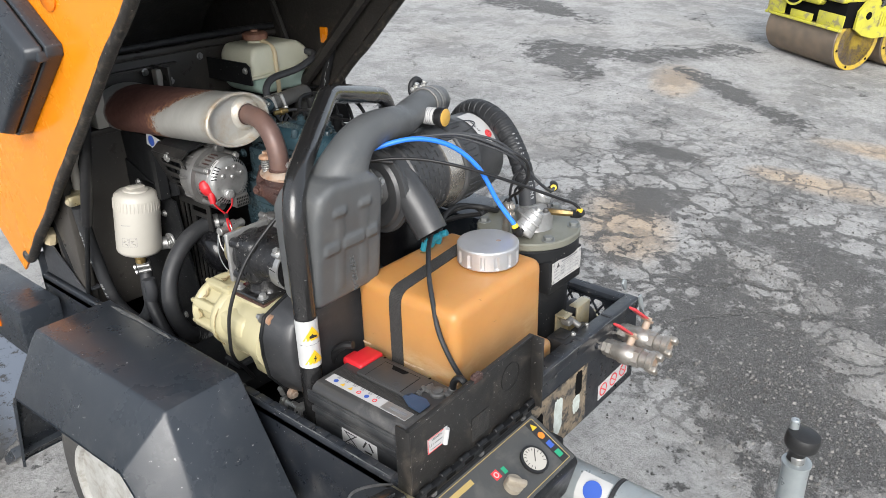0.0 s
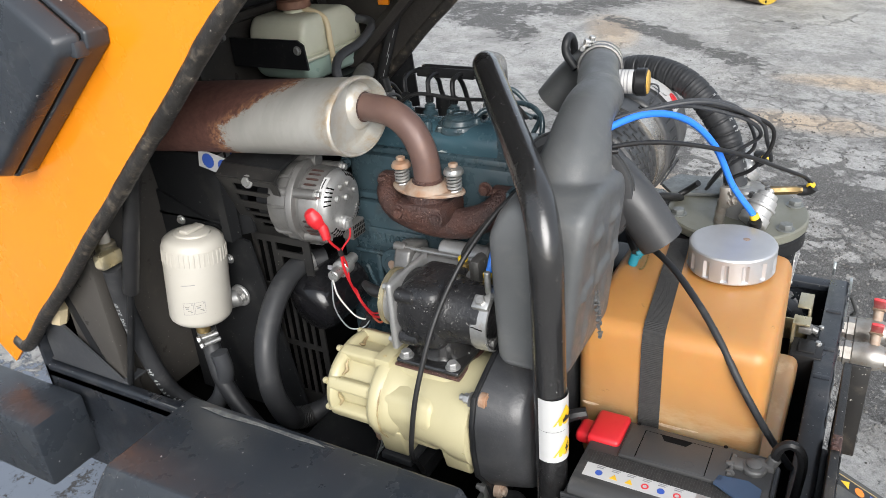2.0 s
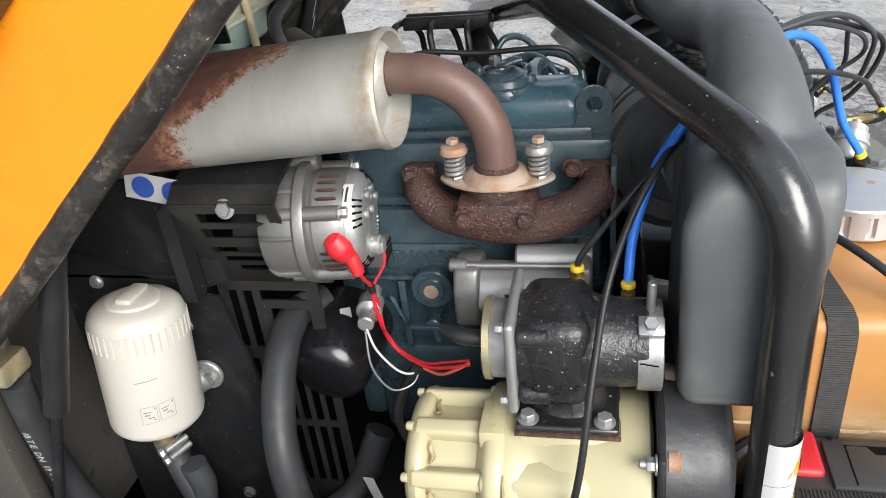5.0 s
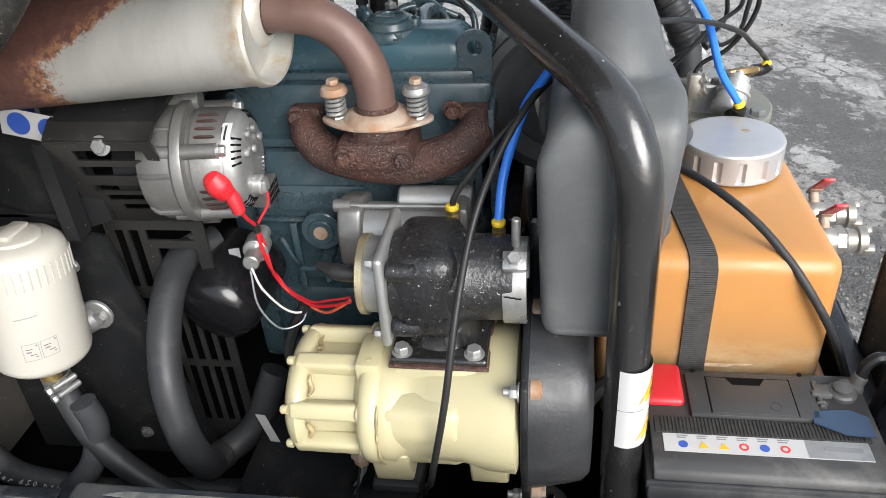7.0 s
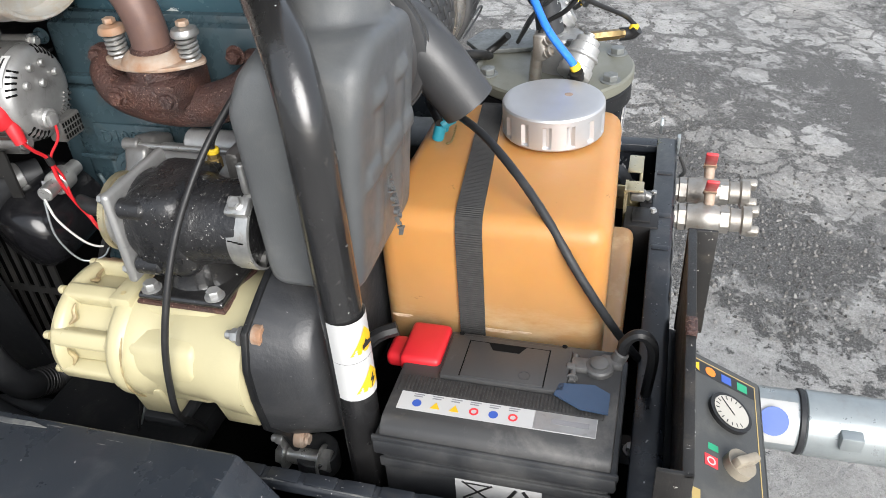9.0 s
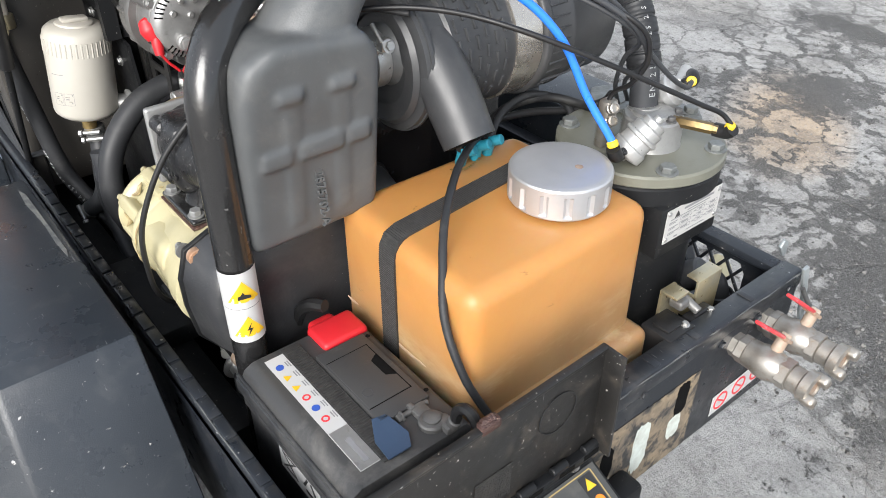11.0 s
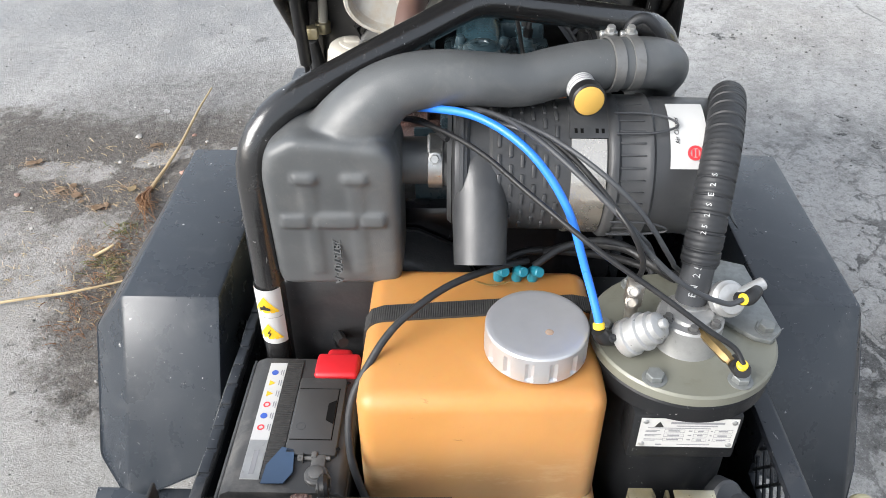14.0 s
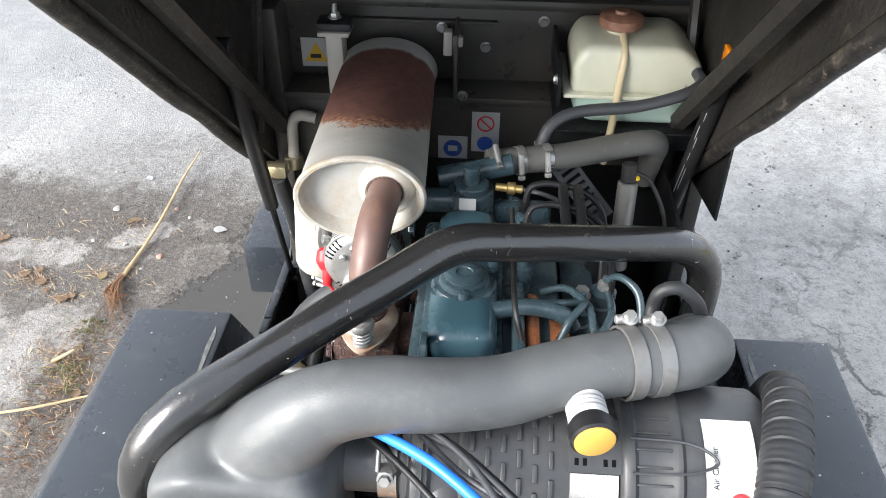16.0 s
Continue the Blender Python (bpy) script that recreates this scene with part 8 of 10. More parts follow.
    part("bead_chain", [joined([lathe((-0.04 + 0.05 * i / 14, 0.245, 0.9 - 0.008 * math.sin(math.pi * i / 14)), (0, 0, 1), [(0, 0), (0.002, 0.002), (0, 0.004)], 8) for i in range(15)])], M_BRASS, t, "small bead chain")


build_tank()
wires("fuel_line", "black ribbed conduit crossing over the fuel tank", "hose", [(0.0367, 0.2767, 0.915), (-0.0118, 0.2393, 0.931), (-0.0815, 0.1849, 0.938), (-0.1437, 0.1305, 0.9201), (-0.1806, 0.0888, 0.8849), (-0.2030, 0.056, 0.8419), (-0.2030, 0.0226, 0.7844), (-0.185, -0.0023, 0.7302), (-0.165, -0.0221, 0.6855)], 0.0052, M_RUBBER, n=14, seg=10, wave=lambda s: 1 + 0.05 * (math.sin(s * 520) > 0.92))


def build_battery():
    t = thing("battery", (-0.30, 0.12, 0.55), "dark grey starter battery with label strip, red positive cover", "battery")
    x0, x1, y0, y1 = -0.388, -0.212, -0.010, 0.248
    part("case", [box((x0 + 0.006, y0 + 0.004, 0.545), (x1 - 0.006, y1 - 0.004, 0.715), 0.006)], M_BATT, t)
    part("rim", [box((x0 - 0.002, y0 - 0.002, 0.701), (x1 + 0.002, y1 + 0.002, 0.7225), 0.004)], M_BATT, t)
    part("ledge", [box((x0 + 0.001, y0 - 0.0035, 0.7165), (x0 + 0.006, y1 + 0.0035, 0.7265), 0.002), box((x0 + 0.003, y0 + 0.002, 0.676), (x0 + 0.008, y1 - 0.002, 0.690), 0.003)], M_BATT, t)
    part("lid", [prism([(x0 + 0.004, 0.722), (x0 + 0.009, 0.7345), (x0 + 0.022, 0.741), (x1 - 0.008, 0.741), (x1, 0.731), (x1, 0.722)], "y", y0 + 0.004, y1 - 0.004, 0.004)], M_BATTTOP, t)
    deck = part("raised_deck", [box((-0.302, 0.052, 0.737), (-0.230, 0.196, 0.7475), 0.003)], M_BATTTOP, t, "grey battery deck with folding grip")
    part("grip_plate", [box((-0.299, 0.078, 0.7465), (-0.240, 0.172, 0.7485), 0.001)], M_BATTTOP, deck)
    for y0, y1, x0_, x1_ in ((0.0765, 0.078, -0.299, -0.238), (0.172, 0.1735, -0.299, -0.238), (0.0765, 0.1735, -0.240, -0.2385)):
        part("grip_gap", [box((x0_, y0, 0.7468), (x1_, y1, 0.7476), 0)], M_DARKGAP, deck)
    part("finger_notch", [prism([(-0.2405, 0.105), (-0.2405, 0.150), (-0.252, 0.143), (-0.252, 0.112)], "z", 0.7483, 0.7489)], M_DARKGAP, deck)
    for x, y in ((-0.292, 0.060), (-0.292, 0.188), (-0.228, 0.062), (-0.228, 0.186)):
        part("screw_hole", [cyl((x, y, 0.7465), (x, y, 0.7474), 0.0032, seg=12)], M_DARKGAP, deck)
    for y, w in ((0.10, 0.007),):
        part("round_mark", [lathe((-0.286, y, 0.7484), (0, 0, 1), [(w - 0.001, 0), (w - 0.001, 0.0005), (w, 0.0005), (w, 0)], 20, caps=False)], M_HOSE, deck)
    strap = part("ribbed_band", [box((-0.328, 0.008, 0.7405), (-0.303, 0.238, 0.7425), 0.0008)], M_STRAP, t, "black ribbed band")
    for i in range(54):
        y = 0.014 + i * 0.00405
        part("band_rib", [box((-0.327, y, 0.7424), (-0.304, y + 0.0018, 0.7434), 0)], M_STRAP, strap)
    m = on_face((-0.3415, 0.1215, 0.7415), (0, -1, 0), (1, 0, 0.0))
    strip = part("label_strip", [flat(m, -0.109, 0.108, -0.0135, 0.0125, 0.0008)], M_WHITE, t, "white label strip with small symbols")
    mm = m @ Matrix.Translation((0, 0, 0.0008))
    for i, mt in enumerate((M_PBLUE, M_WYELLOW, M_WYELLOW, M_PRED, M_PBLUE, M_PRED)):
        x = -0.088 + i * 0.0215
        part("symbol", [triangle(mm, x, -0.003, 0.011, 0.0004) if mt is M_WYELLOW else disc(mm, x, -0.003, 0.0052, 0.0004, 16, 0.003 if mt is M_PRED else 0)], mt, strip)
        part("print_bar", [flat(mm, x - 0.006, x + 0.004, 0.006, 0.0075, 0.0003), flat(mm, x - 0.006, x + 0.006, 0.0092, 0.0105, 0.0003)], M_GREYINK, strip)
    part("silver_field", [flat(mm, 0.042, 0.1075, -0.0130, 0.0120, 0.0003)], M_ALU, strip)
    part("brand_bar", [flat(mm @ Matrix.Translation((0, 0, 0.0003)), 0.060, 0.100, -0.003, 0.004, 0.0003)], M_GREYINK, strip)
    # recycling label on the outer side
    m = on_face((x0 + 0.0055, 0.112, 0.658), (0, -1, 0), (0, 0, 1))
    lab = part("recycling_label", [flat(m, -0.048, 0.048, -0.022, 0.022)], M_WHITE, t, "white label with crossed bin and recycling signs")
    mm = m @ Matrix.Translation((0, 0, 0.0009))
    part("crossed_bin", [box((-0.022, -0.0012, 0), (0.022, 0.0012, 0.0004), 0, m=mm @ Matrix.Translation((-0.023, 0, 0)) @ pose(0, 0, 0, 0, 0, 40)), box((-0.022, -0.0012, 0), (0.022, 0.0012, 0.0004), 0, m=mm @ Matrix.Translation((-0.023, 0, 0)) @ pose(0, 0, 0, 0, 0, -40)), flat(mm, -0.033, -0.013, -0.0135, -0.0115, 0.0004), flat(mm, -0.036, -0.010, 0.0115, 0.0135, 0.0004)], M_INK, lab)
    arr = []
    for i in range(3):
        arr.append(box((-0.010, -0.002, 0), (0.010, 0.002, 0.0004), 0, m=mm @ Matrix.Translation((0.024, 0, 0)) @ pose(0, 0, 0, 0, 0, 120 * i) @ Matrix.Translation((0, -0.010, 0))))
    part("recycling_sign", arr, M_INK, lab)
    # terminals
    part("positive_cover", [box((-0.284, 0.200, 0.722), (-0.216, 0.250, 0.749), 0.007, 3), box((-0.272, 0.238, 0.716), (-0.232, 0.272, 0.738), 0.008, 3)], M_RED, t, "red plastic terminal cover")
    neg = part("negative_clamp", [lathe((-0.252, 0.020, 0.738), (0, 0, 1), [(0.0165, 0), (0.0165, 0.008), (0.0145, 0.0105), (0.0105, 0.011), (0.0105, 0.014), (0.0085, 0.015), (0, 0.015)], 24), box((-0.262, 0.028, 0.739), (-0.242, 0.052, 0.748), 0.003), box((-0.250, -0.006, 0.737), (-0.232, 0.020, 0.749), 0.004)], M_LEAD, t, "grey lead terminal clamp")
    part("clamp_jaw", [box((-0.263, 0.046, 0.740), (-0.255, 0.056, 0.750), 0.002)], M_LEAD, neg)
    part("clamp_bolt", [cyl((-0.274, 0.048, 0.744), (-0.236, 0.048, 0.744), 0.0032), bolt((-0.274, 0.048, 0.744), (-1, 0, 0), 0.005, 0.006)], M_LEAD, neg)
    part("cable_lug", [cyl((-0.238, 0.002, 0.742), (-0.236, -0.004, 0.757), 0.0085)], M_LEAD, neg)
    part("blue_tag", [prism([(-0.324, 0.004), (-0.322, 0.034), (-0.306, 0.064), (-0.288, 0.060), (-0.284, 0.022), (-0.294, 0.004)], "z", 0.7455, 0.7475)], M_BLUEPL, t, "torn blue plastic tag")


build_battery()
wires("battery_lead", "black battery lead arching from the clamp to the tub wall", "cable", [(-0.236, -0.003, 0.752), (-0.235, -0.006, 0.772), (-0.234, -0.018, 0.784), (-0.232, -0.031, 0.777), (-0.23, -0.038, 0.752), (-0.225, -0.036, 0.70), (-0.22, -0.03, 0.62)], 0.0068, M_BOOT)


def build_holder():
    t = thing("battery_bracket", (-0.26, -0.03, 0.60), "small black steel battery hold-down bracket with a zinc bolt", "bracket")
    part("plate", [box((-0.290, -0.044, 0.628), (-0.245, -0.012, 0.632), 0.001), box((-0.290, -0.044, 0.600), (-0.245, -0.040, 0.632), 0.001)], M_BLACK, t)
    part("bolt_head", [bolt((-0.268, -0.026, 0.632), (0, 0, 1), 0.008, 0.007)], M_ZINC, t)


build_holder()
wires("positive_lead", "black battery lead with red boot", "cable", [(-0.245, 0.262, 0.757), (-0.255, 0.285, 0.75), (-0.262, 0.31, 0.72), (-0.26, 0.33, 0.65)], 0.009, M_BOOT)


def build_separator():
    t = thing("separator_vessel", (0.262, 0.165, TB), "black air-oil separator vessel with olive steel lid and fittings", "pressure vessel")
    c = Vector((0.236, 0.146, 0))
    at = lambda x, y, z: Vector((c.x + x, c.y + y, z))
    part("vessel", [cyl(at(0, 0, TB + 0.008), at(0, 0, 0.86), 0.098, bev=0.004, seg=48)], M_BLACK, t)
    part("vessel_flange", [cyl(at(0, 0, 0.852), at(0, 0, 0.884), 0.120, bev=0.004, seg=56)], M_BLACK, t)
    lid = part("lid", [cyl(at(0, 0, 0.8845), at(0, 0, 0.903), 0.1225, bev=0.003, seg=64)], M_OLIVE, t, "olive-grey painted lid")
    for i in range(6):
        a = radians(-1 + 60 * i)
        part("lid_bolt", [bolt(at(0.106 * math.cos(a), 0.106 * math.sin(a), 0.903), (0, 0, 1), 0.0115, 0.009)], M_LIDBOLT, lid)
    part("raised_plate", [prism([(0.30, 0.30), (0.355, 0.28), (0.365, 0.14), (0.345, 0.118), (0.325, 0.125), (0.285, 0.165), (0.26, 0.27)], "z", 0.903, 0.911, 0.002)], M_LIDBOLT, lid)
    part("plate_bolt", [bolt(Vector((0.344, 0.140, 0.911)), (0, 0, 1), 0.0105, 0.009)], M_LIDBOLT, lid)
    hub = part("centre_boss", [lathe(at(0.0, -0.016, 0.903), (0, 0, 1), [(0.0445, 0), (0.0435, 0.003), (0.0425, 0.040), (0.040, 0.043), (0.030, 0.044), (0.028, 0.048), (0.024, 0.049)], 40)], M_ALU, t, "silver cast boss")
    for a in (200, 262, 318, 20):
        part("boss_bolt", [bolt(at(0.034 * math.cos(radians(a)), -0.016 + 0.034 * math.sin(radians(a)), 0.9465), (0, 0, 1), 0.0055, 0.006)], M_LEAD, hub)
    # pressure regulator, leaning forward
    p, d = Vector((0.148, 0.108, 0.918)), Vector((0.62, -0.30, 0.72)).normalized()
    reg = part("pressure_regulator", [lathe(p, d, [(0.014, 0), (0.0235, 0.003), (0.025, 0.005), (0.025, 0.017), (0.0222, 0.019), (0.0222, 0.031), (0.0250, 0.033), (0.0250, 0.037), (0.0215, 0.039), (0.0215, 0.050), (0.0175, 0.0525), (0.0175, 0.060), (0.0145, 0.062), (0.0065, 0.0625), (0.0065, 0.069), (0.005, 0.070), (0, 0.070)], 32)], M_NICKEL, t, "satin nickel pressure regulator")
    part("inlet_nut", [lathe((0.150, 0.106, 0.924), (-1, -0.2, 0.1), [(0.011, 0), (0.011, 0.010), (0.009, 0.011)], 6)], M_ZINC, reg)
    part("elbow_fitting", [sweep([(0.146, 0.105, 0.924), (0.132, 0.102, 0.926), (0.120, 0.098, 0.932), (0.113, 0.098, 0.944)], [0.0085, 0.0095, 0.0105, 0.0095], 14, 6), lathe((0.130, 0.096, 0.932), (0.1, -0.6, 0.7), [(0.0055, 0), (0.0055, 0.006), (0.003, 0.0065), (0, 0.005)], 12)], M_BOOT, t, "black push-in elbow")
    # upright fitting with two unions behind the regulator
    small = part("small_valve", [cyl((0.170, 0.165, 0.903), (0.166, 0.160, 0.950), 0.009), box((0.155, 0.147, 0.938), (0.177, 0.166, 0.978), 0.004)], M_VALVE, t, "small nickel fitting")
    for z in (0.948, 0.967):
        part("union_nut", [lathe((0.163, 0.150, z), (-0.25, -0.85, 0.45), [(0.0085, 0), (0.0085, 0.005), (0.0065, 0.006), (0.0075, 0.007), (0.0075, 0.012), (0.0055, 0.013), (0.0055, 0.010), (0, 0.010)], 18)], M_VALVE, small)
    # relief valve facing forward, with its elbow and side outlet
    p, d = Vector((0.271, 0.170, 0.938)), Vector((0.24, -0.74, 0.62)).normalized()
    rel = part("relief_valve", [lathe(p, d, [(0.014, 0), (0.014, 0.008), (0.0205, 0.010), (0.0205, 0.022), (0.018, 0.024), (0.018, 0.034), (0.0240, 0.036), (0.0240, 0.046), (0.0205, 0.049), (0.0195, 0.053), (0.014, 0.055), (0.006, 0.056), (0, 0.056)], 32)], M_NICKEL, t, "satin nickel relief valve")
    part("side_outlet", [cyl((0.292, 0.136, 0.972), (0.326, 0.149, 0.983), 0.0085, bev=0.0015)], M_NICKEL, rel)
    part("elbow_body", [sweep([(0.287, 0.126, 0.976), (0.296, 0.117, 0.983), (0.304, 0.122, 0.986), (0.312, 0.131, 0.985)], [0.008, 0.0095, 0.009, 0.0075], 14, 5)], M_BOOT, rel, "black push-in elbow")
    part("yellow_collar", [cyl((0.294, 0.117, 0.983), (0.288, 0.113, 0.985), 0.0075)], M_YELLOW, rel)
    # brass bleed fitting with black plug
    part("brass_fitting", [lathe((0.240, 0.105, 0.944), (0.38, -0.92, 0.0), [(0.007, 0), (0.007, 0.012), (0.0078, 0.013), (0.0078, 0.058), (0.006, 0.060), (0.006, 0.066)], 6)], M_OLDBRASS, t, "dull brass hexagonal fitting")
    part("black_plug", [sweep([(0.271, 0.052, 0.940), (0.273, 0.035, 0.942), (0.272, 0.026, 0.950)], 0.010, 12, 6), ], M_BOOT, t)
    part("yellow_collar", [cyl((0.2718, 0.033, 0.946), (0.2715, 0.029, 0.957), 0.0068)], M_YELLOW, t)
    # name plate on its bracket
    br = part("plate_bracket", [box((0.160, 0.036, 0.775), (0.300, 0.095, 0.857), 0.004)], M_BLACK, t)
    m = on_face((0.232, 0.0350, 0.826), (1, 0, 0.0), (0, 0.0, 1))
    pl = part("name_plate", [flat(m, -0.062, 0.062, -0.027, 0.027, 0.0010)], M_PLATE, br, "engraved aluminium name plate")
    mm = m @ Matrix.Translation((0, 0, 0.0010))
    rows = [flat(mm, -0.024, 0.044, 0.0175, 0.0212, 0.0003), flat(mm, -0.016, 0.036, 0.0130, 0.0146, 0.0003), flat(mm, -0.052, 0.028, 0.0090, 0.0103, 0.0003)]
    for i in range(3):
        z = 0.0045 - i * 0.0085
        rows += [flat(mm, -0.054, -0.036 + 0.003 * i, z - 0.0002, z + 0.0010, 0.0003), flat(mm, -0.054, -0.040, z - 0.0025, z - 0.0014, 0.0003)]
        for x0_, x1_ in ((-0.030, -0.004), (0.008, 0.026), (0.034, 0.057)):
            for u0, u1, v0, v1 in ((x0_, x1_, -0.0030, -0.0026), (x0_, x1_, 0.0022, 0.0026), (x0_, x0_ + 0.0004, -0.003, 0.0026), (x1_ - 0.0004, x1_, -0.003, 0.0026)):
                rows.append(flat(mm, u0, u1, z + v0, z + v1, 0.0003))
            rows.append(flat(mm, x0_ + 0.005, x1_ - 0.006, z - 0.0012, z + 0.0010, 0.0003))
        rows += [flat(mm, 0.001, 0.0055, z - 0.001, z + 0.001, 0.0003), flat(mm, 0.029, 0.0315, z - 0.001, z + 0.001, 0.0003)]
    rows += [flat(mm, -0.010, 0.032, -0.0225, -0.0212, 0.0003), flat(mm, -0.038, -0.030, -0.0235, -0.0212, 0.0003)]
    part("engraved_print", rows, M_GREYINK, pl)
    part("emblem", [triangle(mm, -0.038, 0.0165, 0.012, 0.0004)], M_INK, pl)
    for x0_, y0_ in ((-0.056, 0.021), (0.056, 0.021), (-0.056, -0.021), (0.056, -0.021)):
        part("rivet", [lathe(mm @ Vector((x0_, y0_, 0)), mm.to_3x3() @ Vector((0, 0, 1)), [(0.0038, 0), (0.0034, 0.0012), (0.0018, 0.002), (0, 0.0022)], 14)], M_ZINC, pl)
    # bits in the tub corner
    el = part("sight_elbow", [sweep([(0.300, 0.085, 0.640), (0.325, 0.060, 0.655), (0.345, 0.040, 0.645), (0.352, 0.030, 0.60), (0.352, 0.030, 0.52)], 0.023, 18, 6)], M_RUBBER, t)
    for z in (0.600, 0.625):
        part("elbow_ring", [lathe((0.352, 0.030, z - 0.005), (0, 0, 1), [(0.023, 0), (0.027, 0.001), (0.027, 0.009), (0.023, 0.01)], 24, caps=False)], M_RUBBER, el)
    part("sight_cap", [lathe((0.313, 0.072, 0.655), (0.25, -0.75, 0.6), [(0.022, 0), (0.024, 0.002), (0.024, 0.030), (0.020, 0.034), (0, 0.034)], 24)], M_HOSE, el)
    return t


build_separator()


def build_clip_bracket():
    t = thing("hood_catch", (0.22, 0.02, 0.60), "yellow-zinc catch bracket on a black block", "catch")
    for x0, x1, y0, y1, z1 in ((0.130, 0.188, -0.035, 0.018, 0.688), (0.196, 0.250, -0.035, -0.004, 0.683)):
        blk = part("block", [box((x0, y0, 0.60), (x1, y1, z1), 0.003), box((x0 + 0.01, y0 + 0.012, z1 - 0.002), (x1 - 0.012, y1 - 0.012, z1 + 0.004), 0.002)], M_BOOT, t)
        part("block_screw", [bolt((x1 - 0.012, y0 + 0.01, z1), (0, 0, 1), 0.005, 0.004)], M_ZINC, blk)
    part("latch_plate", [prism([(0.168, 0.640), (0.168, 0.728), (0.200, 0.728), (0.206, 0.716), (0.206, 0.690), (0.222, 0.680), (0.222, 0.640)], "y", 0.016, 0.021), box((0.168, -0.008, 0.7235), (0.198, 0.018, 0.7285), 0.0015)], M_PASSIV, t)
    part("latch_plate", [box((0.226, -0.004, 0.655), (0.284, 0.001, 0.728), 0.0015), box((0.226, -0.004, 0.655), (0.231, 0.040, 0.700), 0.0015), box((0.228, -0.002, 0.7245), (0.283, 0.020, 0.7285), 0.0015)], M_PASSIV, t)
    part("white_clip", [box((0.178, -0.012, 0.700), (0.200, 0.012, 0.716), 0.005, 3)], M_ALUD, t, "grey catch piece")
    part("rubber_pad", [cyl((0.214, -0.02, 0.690), (0.212, 0.012, 0.703), 0.007)], M_ALUD, t)


build_clip_bracket()


# ---------------------------------------------------------------- hoses and lines over the front
SEP = [(0.240, 0.152, 0.945), (0.243, 0.162, 1.00), (0.252, 0.192, 1.060), (0.272, 0.255, 1.120), (0.296, 0.335, 1.138), (0.318, 0.405, 1.115), (0.330, 0.452, 1.05), (0.330, 0.47, 0.95), (0.31, 0.46, 0.85)]
sep = thing("separator_hose", SEP[0], "black spiral-wrapped air hose arching from the vessel", "hose")
part("hose", [sweep(SEP, 0.0205, 20, 10)], M_HOSE, sep)
part("spiral_wrap", [sweep(SEP[1:], 0.0243, 20, 60, wave=lambda s: 0.93 if (s / 0.0215) % 1.0 < 0.16 else 1.0 + 0.012 * math.sin(s * 900))], M_RUBBER, sep, "black plastic spiral wrap")
part("end_fitting", [lathe((0.239, 0.147, 0.935), (0.05, 0.2, 1), [(0.021, 0), (0.0245, 0.002), (0.0245, 0.014), (0.021, 0.016)], 28)], M_ZINC, sep)
hose_print(sep, "EN 25", SEP, 0.0205, 0.024, 0.013, (-0.35, -1, 0.1))
hose_print(sep, "25 2 S E 2 S", SEP, 0.0244, 0.10, 0.010, (-0.5, -1, 0.5))


wires("blue_air_line", "bright blue plastic air line", "air line", [(0.114, 0.098, 0.947), (0.1105, 0.107, 0.962), (0.0945, 0.1360, 1.0090), (0.0664, 0.1655, 1.0855), (0.0193, 0.2045, 1.1399), (-0.0443, 0.2523, 1.1612), (-0.1185, 0.3069, 1.146), (-0.1536, 0.3471, 1.1238), (-0.1783, 0.3731, 1.0986), (-0.1965, 0.3925, 1.070), (-0.2200, 0.4110, 1.0120), (-0.2440, 0.4165, 0.963)], 0.0054, M_BLUE,
      ends=(("collar", [cyl((0.1135, 0.0975, 0.946), (0.1125, 0.1015, 0.954), 0.0076)], M_YELLOW),), n=10, seg=12)
wires("black_air_line", "black plastic air line over the air cleaner", "air line", [(0.2725, 0.030, 0.955), (0.262, 0.042, 0.970), (0.2299, 0.0546, 0.9875), (0.1752, 0.081, 1.0176), (0.0967, 0.1165, 1.0599), (0.02, 0.1744, 1.0983), (-0.0338, 0.2323, 1.1175), (-0.0858, 0.2842, 1.1228), (-0.1388, 0.3324, 1.1153), (-0.180, 0.372, 1.092), (-0.208, 0.412, 1.055), (-0.220, 0.445, 1.015), (-0.2225, 0.466, 0.985), (-0.222, 0.470, 0.968)], 0.0036, M_BOOT, n=10, seg=10)
wires("black_air_line", "black plastic line arching to the relief valve", "air line", [(0.292, 0.116, 0.984), (0.283, 0.110, 0.985), (0.264, 0.104, 0.986), (0.2108, 0.0952, 1.0175), (0.1594, 0.0985, 1.064), (0.1142, 0.1100, 1.1158), (0.0385, 0.1747, 1.1623), (-0.010, 0.255, 1.158), (-0.06, 0.31, 1.148)], 0.0035, M_HOSE, n=10, seg=10)
wires("black_air_line", "thin black line beside the blue one", "air line", [(0.164, 0.163, 0.955), (0.1660, 0.150, 0.990), (0.1566, 0.1160, 1.0172), (0.1486, 0.0900, 1.0641), (0.1234, 0.0999, 1.11), (0.0632, 0.1861, 1.1492), (-0.0033, 0.2576, 1.1555), (-0.05, 0.30, 1.150)], 0.0035, M_BOOT, n=10, seg=10)
wires("hour_meter_cable", "long black cable hanging over the air end", "cable", [(-0.0815, 0.275, 1.1163), (-0.1132, 0.3233, 1.1163), (-0.163, 0.361, 1.103), (-0.2117, 0.3928, 1.0764), (-0.2528, 0.4177, 1.0407), (-0.3005, 0.4377, 0.9958), (-0.3573, 0.4505, 0.9339), (-0.3990, 0.4628, 0.8426), (-0.4010, 0.4796, 0.7524), (-0.390, 0.489, 0.705), (-0.362, 0.500, 0.665), (-0.335, 0.510, 0.62)], 0.0040, M_BOOT, n=10, seg=12)
